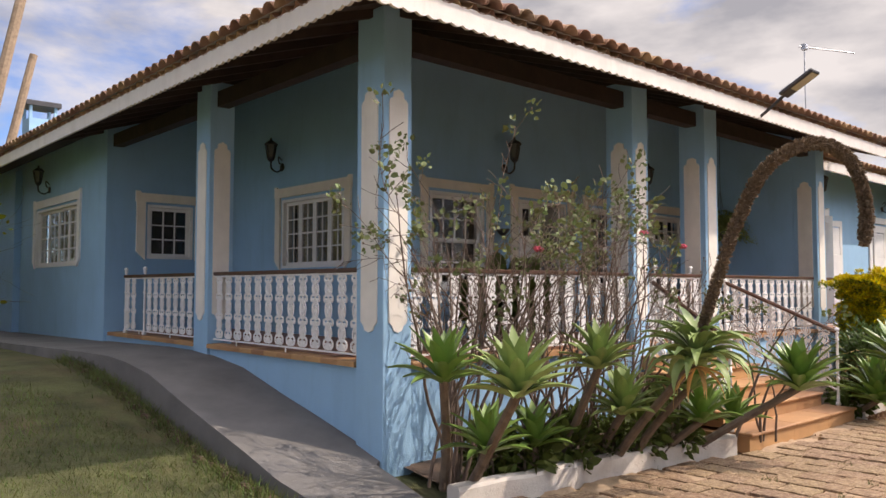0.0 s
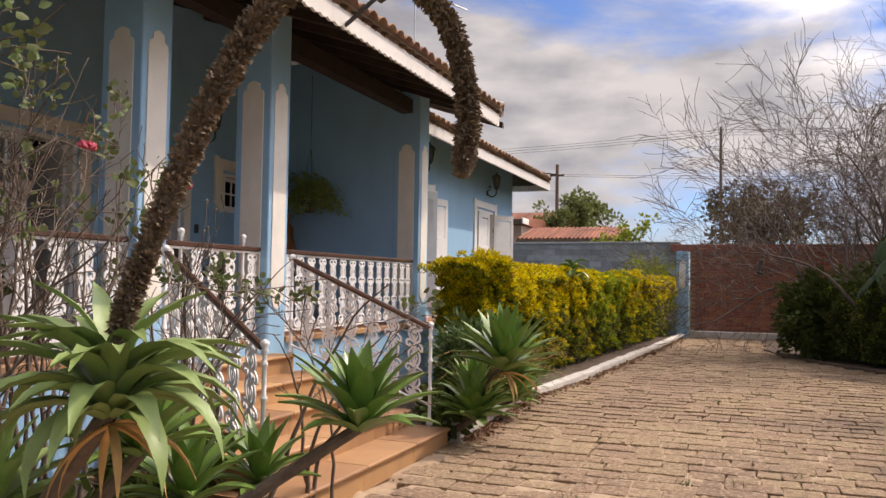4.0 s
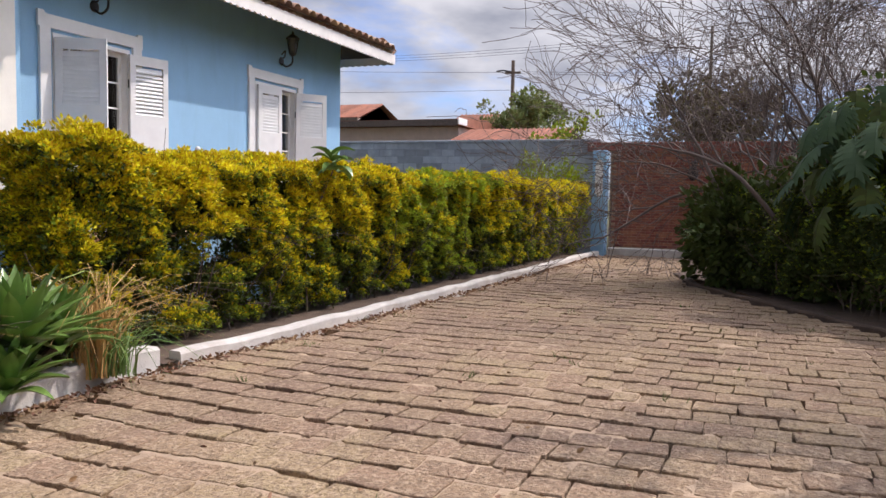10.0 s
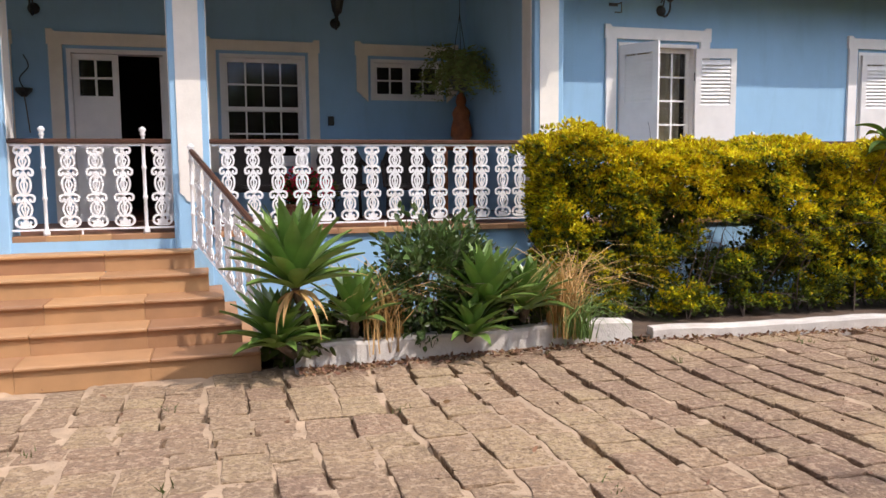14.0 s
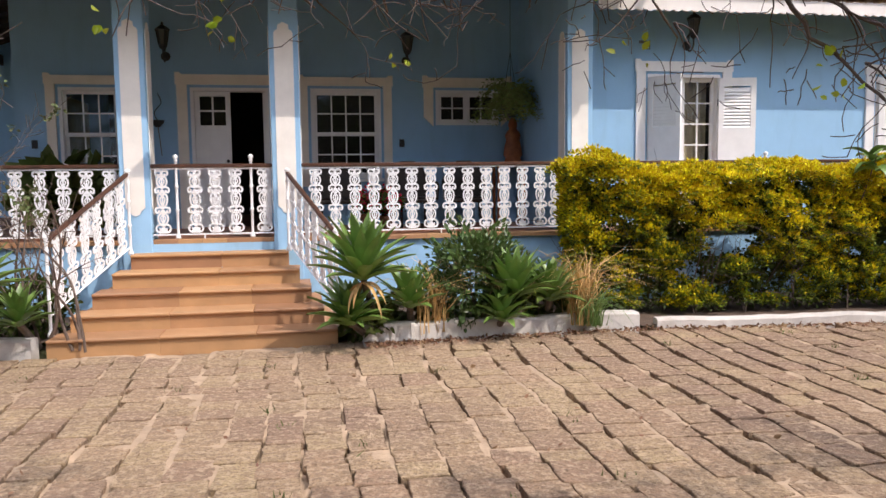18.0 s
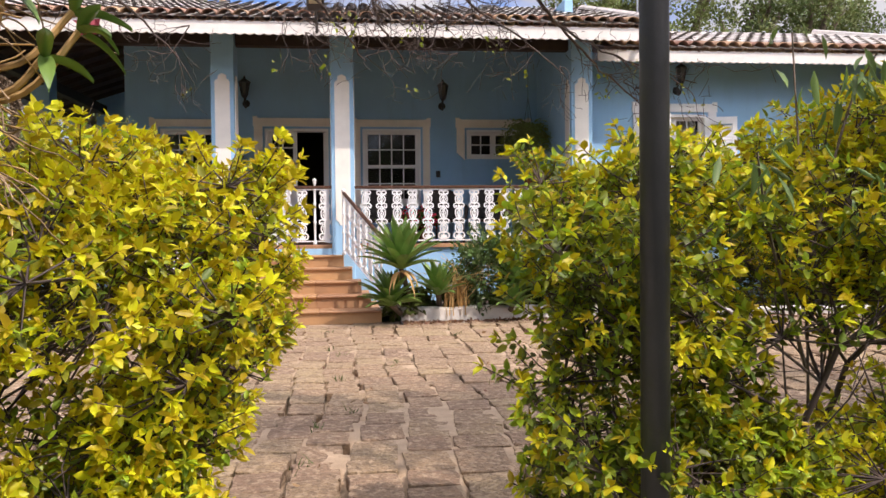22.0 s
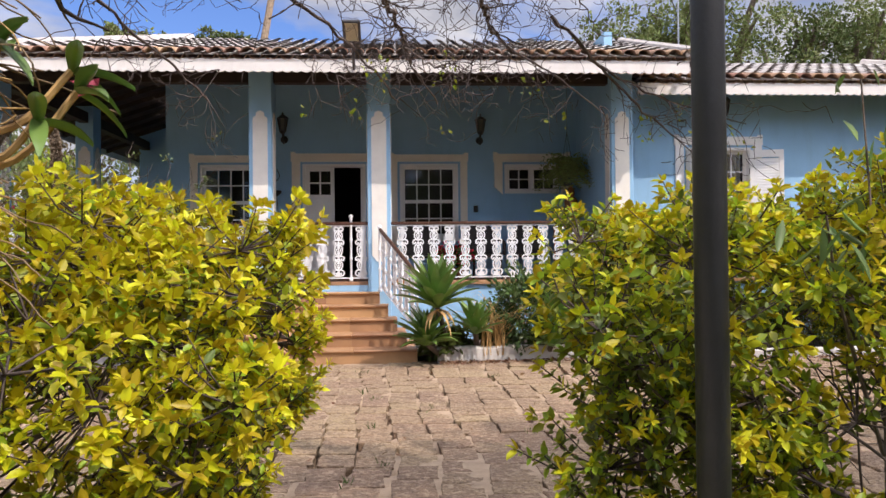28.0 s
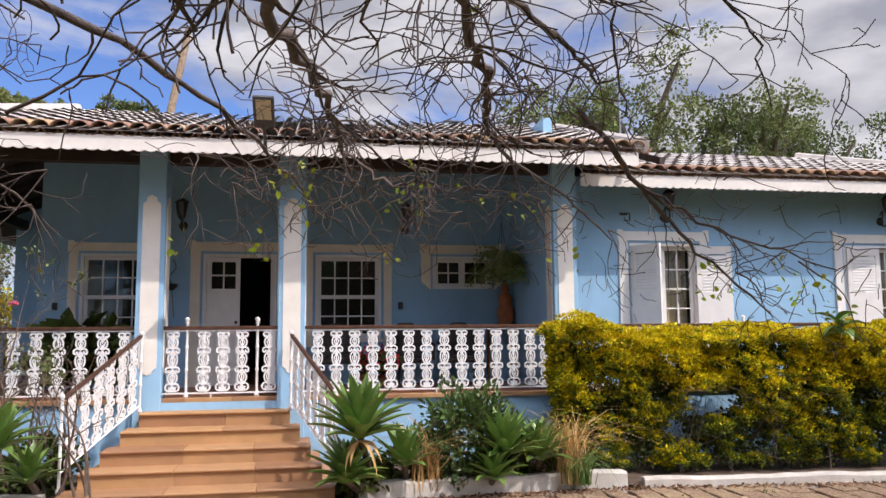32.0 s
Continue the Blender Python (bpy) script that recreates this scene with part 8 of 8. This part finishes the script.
def bare_tree(label, x, y, stems, height, spread, seed, mat, group="bare trees", depth=3, kids=5, r0=0.05, lean=(0, 0), thin=0.009, wander=0.10, step=0.26):
    rnd = random.Random(seed)
    t = thing("bare_tree", pose(x, y, 0), label, "tree", group)
    big, fine = [], []
    for s in range(stems):
        a = 6.283 * s / stems + rnd.uniform(-0.4, 0.4)
        lines = []
        twig((rnd.gauss(0, 0.12), rnd.gauss(0, 0.12), 0), (math.cos(a) * spread + lean[0], math.sin(a) * spread + lean[1], 1), height * rnd.uniform(0.75, 1.05), r0, depth, rnd, lines, droop=-0.02, kids=kids, spread=0.55, wander=wander, step=step, low=0.28)
        for p, r in lines:
            (big if r[0] > r0 * 0.6 else fine).append((p, r))
    part("trunk", branch_mesh("trunk", big, mat, 0.006), None, t, "several slender trunks")
    part("branchwork", branch_mesh("branchwork", fine, mat, thin), None, t, "fine bare branches", "stuff")
    return t


bare_tree("large leafless tree with many slender stems beside the drive", 24.0, -1.6, 14, 5.6, 0.60, 81, TWIG_FAR, kids=8.5, r0=0.055, thin=0.0055, wander=0.27, step=0.17)
bare_tree("leafless tree leaning over the drive's end", 26.0, -2.2, 8, 5.2, 0.6, 82, TWIG_FAR, kids=8.5, r0=0.045, thin=0.0055, wander=0.27, step=0.17)
def crooked_tree():
    """An old tree whose pale trunks lean over the hedge."""
    rnd = random.Random(83)
    o = Vector((21.0, -5.2, -0.3))
    t = thing("crooked_tree", pose(*o), "old crooked pale tree leaning behind the hedge", "tree")
    fine = []
    for ctrl, r in (([(20.6, -5.2, -0.3), (20.8, -5.2, 0.9), (21.0, -5.2, 1.43), (21.74, -5.2, 1.69), (22.85, -5.2, 1.95), (24.2, -5.3, 2.33), (25.6, -5.5, 2.93), (27.0, -5.6, 3.5)], 0.11),
                    ([(21.2, -5.3, -0.3), (21.6, -5.3, 0.8), (22.17, -5.2, 1.32), (23.5, -5.2, 1.65), (24.0, -5.2, 2.19), (24.3, -5.2, 3.08), (24.8, -5.2, 4.24)], 0.10),
                    ([(21.4, -5.2, 1.55), (21.9, -5.2, 2.2), (23.0, -5.1, 2.75), (24.0, -5.0, 3.3), (24.6, -4.8, 4.2)], 0.07),
                    ([(21.5, -5.2, 1.6), (21.2, -5.1, 2.6), (20.6, -4.9, 3.6), (19.8, -4.6, 4.4)], 0.06),
                    ([(21.9, -5.2, 2.2), (22.0, -5.0, 3.2), (22.3, -4.7, 4.6)], 0.05)):
        pts = [p - o for p in curve_points(ctrl, 5)]
        n = len(pts)
        rad = [r * (1 - 0.6 * i / n) for i in range(n)]
        part("trunk" if r > 0.08 else "limb", branch_mesh("trunk", [(pts, rad)], BARK_PALE), None, t)
        for i in range(n // 2, n):
            for _ in range(2):
                d = (pts[i] - pts[i - 1]).normalized() + Vector((rnd.gauss(0, 0.6), rnd.gauss(0, 0.6), rnd.gauss(0.2, 0.5)))
                twig(pts[i], d, rnd.uniform(0.8, 1.8), rad[i] * 0.4, 2, rnd, fine, kids=5, wander=0.2, step=0.2)
    part("twig_tangle", branch_mesh("twig_tangle", fine, TWIG_FAR, 0.005), None, t, "bare twigs", "stuff")
    rng = np.random.default_rng(83)
    cs = np.array([tuple(p[-1]) for p, r in fine if rnd.random() < 0.10])
    at, out = clump_leaves(cs, np.tile([[0, 0, 0.4]], (len(cs), 1)), 0.12, 7, rng)
    part("foliage", leaves("foliage", TREE_G, at, out, 0.08, 0.025, rng), None, t, "a few yellow-green leaves", "stuff")


crooked_tree()
rw = random.Random(90)
for i in range(28):
    xx, yy = 13 + i * 1.38 + rw.uniform(-0.7, 0.7), -9.5 - rw.uniform(0, 5) + max(0, (i - 14)) * 0.53
    bare_tree("tall leafless tree in the grove beyond the garden", xx, yy, 3, rw.uniform(6.5, 10), 0.30, 100 + i, (TWIG_PALE, TWIG_FAR, TWIG_PALE)[i % 3], "grove of bare trees", 3, 6.2, 0.085, thin=0.0065)


def crown_tree(label, x, y, h, r, n, seed, mat, leaf=(0.22, 0.06), group="trees behind the house", lumps=14, z0=0.0, bare=0.4):
    """A tapered trunk with limbs and a crown of leaf clumps with an uneven outline."""
    rng = np.random.default_rng(seed)
    rnd = random.Random(seed)
    t = thing("tree", pose(x, y, z0), label, "tree", group)
    lines, ends = [], []
    base = h * bare
    pts = curve_points([(0, 0, -0.1), (rnd.gauss(0, 0.1), rnd.gauss(0, 0.1), base * 0.5), (rnd.gauss(0, 0.2), rnd.gauss(0, 0.2), base)], 4)
    part("trunk", Geo().tube(pts, [0.035 * h * (1 - 0.05 * i) for i in range(len(pts))], 8), BARK, t)
    for k in range(lumps):
        a = rnd.uniform(0, 6.283)
        q = Vector((math.cos(a) * r * rnd.uniform(0.15, 0.85), math.sin(a) * r * rnd.uniform(0.15, 0.85), base + (h - base) * rnd.uniform(0.15, 0.95)))
        ln = curve_points([pts[-1], (pts[-1] + q) / 2 + Vector((0, 0, 0.1 * h)), q], 4)
        lines.append((ln, [0.018 * h * (1 - 0.8 * i / len(ln)) for i in range(len(ln))]))
        ends.append(tuple(q))
    part("limb_fork", branch_mesh("limb_fork", lines, BARK), None, t, kind="stuff")
    cs = np.array(ends)
    sub = np.repeat(cs, 9, 0) + rng.normal(0, r * 0.24, (len(cs) * 9, 3)) * np.array([1, 1, 0.7])
    at, out = clump_leaves(sub, np.tile([[0, 0, 0.6]], (len(sub), 1)), r * 0.16, max(4, n // len(sub)), rng)
    part("crown", leaves("crown", mat, at, out, leaf[0], leaf[1] * 1.15, rng, simple=True), None, t, kind="stuff")
    return t


for i, (xx, yy, hh, rr, mm) in enumerate(((23.6, 28.5, 13.4, 3.0, TREE_G), (27.4, 29.0, 14.6, 3.6, TREE_G), (31.0, 30.5, 13.2, 3.2, TREE_D), (34.5, 31.0, 13.6, 3.6, TREE_G), (38.6, 32.0, 13.2, 3.6, TREE_D), (1.0, 28.5, 12.6, 1.6, TREE_G), (3.9, 28.5, 11.6, 1.5, TREE_D))):
    crown_tree("leafy green tree beyond the roof", xx, yy, hh, rr, 10000, 120 + i, mm, (0.17, 0.05))
crown_tree("round yellow-green tree by the neighbouring roofs", 52.0, 11.6, 6.7, 2.3, 7000, 140, TREE_G, (0.22, 0.06), "neighbouring trees")
crown_tree("yellow-green tree by the gate", 40.0, 6.6, 4.5, 1.2, 2500, 146, HEDGE_G, (0.16, 0.05), "neighbouring trees")
crown_tree("brown-green tree behind the brick wall", 40.0, 0.8, 6.2, 2.2, 5000, 141, TREE_B, (0.2, 0.05), "neighbouring trees")
crown_tree("dark tree beyond the grove", 20.0, -16.0, 9.0, 4.0, 7000, 144, HEDGE_D, (0.25, 0.07), "neighbouring trees")


crown_tree("tall tree whose crown shades the drive before the gap", 16.1, -5.5, 8.8, 1.7, 4200, 160, TREE_G, (0.12, 0.035), "shade trees of the garden", 16, -0.4, 0.62)
crown_tree("tall tree whose crown shades the drive", 19.3, -6.3, 9.0, 1.9, 4200, 161, TREE_G, (0.12, 0.035), "shade trees of the garden", 16, -0.4, 0.62)
for i in range(11):
    crown_tree("tall leafy tree of the garden's south side", -8 + i * 3.0 + rw.uniform(-1, 1), -18 - rw.uniform(0, 7), rw.uniform(7.5, 11) * (1 if i < 7 else 0.66), 3.4, 2600, 180 + i, TREE_D if i % 3 else TREE_G, (0.34, 0.10), "trees south of the garden")


def bare_trunk(label, pts, r):
    o = pts[0]
    t = thing("palm_trunk", pose(*o), label, "tree", "bare trunks")
    line = curve_points([Vector(p) - Vector(o) for p in pts], 5)
    part("trunk", Geo().tube(line, [r * (1 - 0.3 * i / len(line)) for i in range(len(line))], 9), BARK_PALE, t)


bare_trunk("tall bare leaning trunk behind the west wing", [(5.2, 24.0, 0.6), (6.1, 24.0, 5.4), (7.0, 24.0, 10.2), (7.5, 24.0, 13.0)], 0.17)
bare_trunk("bare leaning trunk behind the west wing", [(5.4, 23.0, 0.6), (6.3, 23.0, 4.4), (7.05, 23.0, 8.05)], 0.14)
for i, (xx, yy, mm) in enumerate(((1.5, 19.0, PINK), (2.8, 21.0, HEDGE_Y), (3.6, 18.0, HEDGE_Y), (0.5, 17.0, RED))):
    leafy_shrub("flowering garden shrub with coloured leaves", xx, yy, 0.9, 0.8, 2.4, 2200, 150 + i, mm if i else HEDGE_G, (0.09, 0.03), z0=0.65)
leafy_shrub("red flowering garden shrub beyond the veranda", 2.4, 17.5, 0.7, 0.7, 2.6, 1500, 158, RED, (0.08, 0.03), z0=0.65)
for i, (xx, yy, hh, mm) in enumerate(((3.1, 15.4, 3.6, HEDGE_G), (2.6, 17.2, 4.4, TREE_B), (3.7, 19.5, 4.8, TREE_D), (1.8, 16.2, 4.2, TREE_G), (4.3, 23.0, 5.4, TREE_B), (0.2, 19.5, 5.2, TREE_D))):
    leafy_shrub("tall garden shrub beyond the veranda", xx, yy, 1.2, 1.1, hh, 3600, 170 + i, mm, (0.11, 0.035), z0=0.6)
leafy_shrub("pink flowering shrub behind the hedge", 23.0, -4.2, 0.7, 0.6, 3.4, 160, 159, PINK, (0.08, 0.03), z0=0.0)


# ------------------------------------------------------------------ grass, weeds and litter
def grass():
    rng = np.random.default_rng(15)
    n = 60000
    x = rng.uniform(-3.0, 4.75, n)
    y = rng.uniform(3.9, 13.0, n)
    keep = (rng.random(n) < np.clip(1.25 - (y - 4) * 0.10, 0.25, 1)) & (x + 0.25 * (y - 5) < 4.9)
    x, y = x[keep], y[keep]
    z = np.array([ground_height(a, b) for a, b in zip(x, y)])
    single("grass", blades("grass", GRASS, np.stack([x, y, z], 1), 0.055, 0.004, rng, 0.5), GRASS, "short patchy lawn grass", "grass", kind="stuff")


grass()


def garden_grass():
    rng = np.random.default_rng(17)
    n = 26000
    x, y = rng.uniform(15.5, 25, n), rng.uniform(-9.0, -3.6, n)
    keep = y < -4.7 + 0.62 * np.clip(x - 18.6, 0, 9)
    x, y = x[keep], y[keep]
    z = np.array([max(0.02, ground_height(a, b)) if b > -5 else ground_height(a, b) for a, b in zip(x, y)])
    # lighter copy of the lawn colour: sunlight is painted into these blades
    single("grass", blades("grass", GRASS_LIT, np.stack([x, y, z], 1), 0.09, 0.007, rng, 0.5), GRASS_LIT, "lawn grass behind the hedge in a painted sunlit green", "grass", kind="stuff")


garden_grass()


def ramp_edge():
    rng = np.random.default_rng(18)
    y = rng.uniform(4.6, 11.0, 2600)
    x = 4.62 - np.abs(rng.normal(0, 0.10, 2600))
    z = np.array([ground_height(a, b) for a, b in zip(x, y)])
    single("edge_weeds", blades("edge_weeds", GRASS, np.stack([x, y, z], 1), 0.11, 0.006, rng, 0.6), GRASS, "ragged weeds along the foot of the ramp", "weeds", kind="stuff")
    g = Geo()
    for i in range(120):
        yy = 4.9 + i * 0.05
        xx = 4.63 - rng.random() * 0.12
        zz = ground_height(xx, yy)
        r = 0.04 + 0.05 * rng.random()
        g.ring_stack([[(xx + r * math.cos(a) * rng.uniform(0.7, 1.2), yy + r * math.sin(a) * rng.uniform(0.7, 1.2), zz - 0.03) for a in (0, 1, 2, 3, 4, 5)], [(xx + r * 0.6 * math.cos(a), yy + r * 0.6 * math.sin(a), zz + r * 0.5) for a in (0, 1, 2, 3, 4, 5)]])
    single("earth_clods", g, SOIL, "dark crumbled earth along the foot of the ramp", "earth", kind="stuff")


ramp_edge()


def litter():
    rng = np.random.default_rng(16)
    at = []
    for _ in range(2600):
        x = 12.5 + 17.5 * rng.random() ** 1.5
        at.append((x, kerb_y(x) - 0.01 - abs(rng.normal(0, 0.10)), 0.010))
    for _ in range(350):
        x = rng.uniform(3, 28)
        at.append((x, rng.uniform(-3.2, 3.9), 0.014))
    at = np.array(at)
    single("fallen_leaves", leaves("fallen_leaves", LITTER, at, rng.normal(0, 1, at.shape) * np.array([1, 1, 0.12]), 0.045, 0.010, rng, 0.0), LITTER, "dry fallen leaves along the kerb", "leaf litter", kind="stuff")
    pts = []
    for _ in range(70):
        x, y = rng.uniform(5, 22), rng.uniform(-3.0, 3.8)
        for _ in range(10):
            pts.append((x + rng.normal(0, 0.035), y + rng.normal(0, 0.05), -0.01))
    single("weeds", blades("weeds", GRASS, np.array(pts), 0.05, 0.006, rng, 0.6), GRASS, "small weeds in the paving joints", "weeds", kind="stuff")


litter()


# ------------------------------------------------------------------ paving stones, piece by piece
def stone_shape(w, l, rnd):
    """A worn, uneven block of stone seen from above: a chipped rim, and a nearly flat top."""
    rim = []
    for sx, sy, ex, ey in ((-1, -1, 1, -1), (1, -1, 1, 1), (1, 1, -1, 1), (-1, 1, -1, -1)):
        bow = rnd.uniform(-0.010, 0.006)
        for k in range(4):
            f = (k + (0.10 if k == 0 else rnd.uniform(-0.2, 0.2))) / 4
            x, y = (sx + (ex - sx) * f) * w / 2, (sy + (ey - sy) * f) * l / 2
            nx, ny = (0, sy) if sy == ey else (sx, 0)
            push = (bow * 4 * f * (1 - f) + rnd.uniform(-0.010, 0.004)) * (0.5 if ny else 1.0) - (0.004 if k == 0 else 0)
            rim.append((x + nx * push, y + ny * push))
    tilt = rnd.uniform(-0.036, 0.008), rnd.uniform(-0.012, 0.012)
    top = lambda x, y: x * tilt[0] + y * tilt[1] + rnd.uniform(-0.003, 0.002)
    outer = [(x * 0.97, y * 0.97, -0.07) for x, y in rim]
    edge = [(x, y, top(x, y) - rnd.uniform(0.003, 0.008)) for x, y in rim]
    inner = [(x * rnd.uniform(0.95, 0.98), y * rnd.uniform(0.95, 0.98), top(x, y)) for x, y in rim]
    core = [(x * 0.5, y * 0.5, top(x, y) + 0.002) for x, y in rim]
    return Geo().ring_stack([outer, edge, inner, core])


def paving():
    t = thing("paving_stones", pose(0, 0, 0), "uneven worn brown paving stones of the driveway", "paving", kind="structure")
    rnd = random.Random(11)
    kinds = [(stone_shape(0.27, l, rnd), l) for l in (0.18, 0.20, 0.22, 0.23, 0.25, 0.26, 0.27, 0.28, 0.30, 0.31, 0.33, 0.35, 0.38, 0.40, 0.44, 0.24, 0.29, 0.32)]
    meshes = [g.mesh("paving_stone", STONE) for g, l in kinds]
    rest = Geo()
    single_count = 0
    x = -2.0
    while x < 30.9:
        w = rnd.uniform(0.245, 0.325)
        xc = x + w / 2
        y = low_y(xc) + rnd.uniform(0, 0.2)
        top = kerb_y(xc)
        while y < top - 0.12:
            k = rnd.randrange(len(kinds))
            g, l = kinds[k]
            if y + l > top + 0.08:
                break
            yc = y + l / 2
            wob = 0.05 * math.sin(yc * 0.9 + x * 0.7) + 0.035 * math.sin(yc * 2.3 + x * 0.3) + rnd.uniform(-0.012, 0.012)
            m = Matrix.Translation((xc + wob, yc, rnd.uniform(-0.005, 0.005))) @ pose(0, 0, 0, 0, 0, rnd.uniform(-4.5, 4.5)) @ Matrix.Diagonal((w / 0.27, 1, 1, 1))
            near = 10.2 < xc < 14.6 and -0.9 < yc < 3.4 and single_count < 290
            if near:
                piece("paving_stone", meshes[k], t, m)
                single_count += 1
            else:
                rest.add([m @ Vector(v) for v in g.v], g.f)
            y += l + rnd.uniform(-0.004, 0.008)
        x += w + rnd.uniform(0.006, 0.030)
    part("far_stones", rest, STONE_FAR, t, "further paving stones", "stuff")


paving()
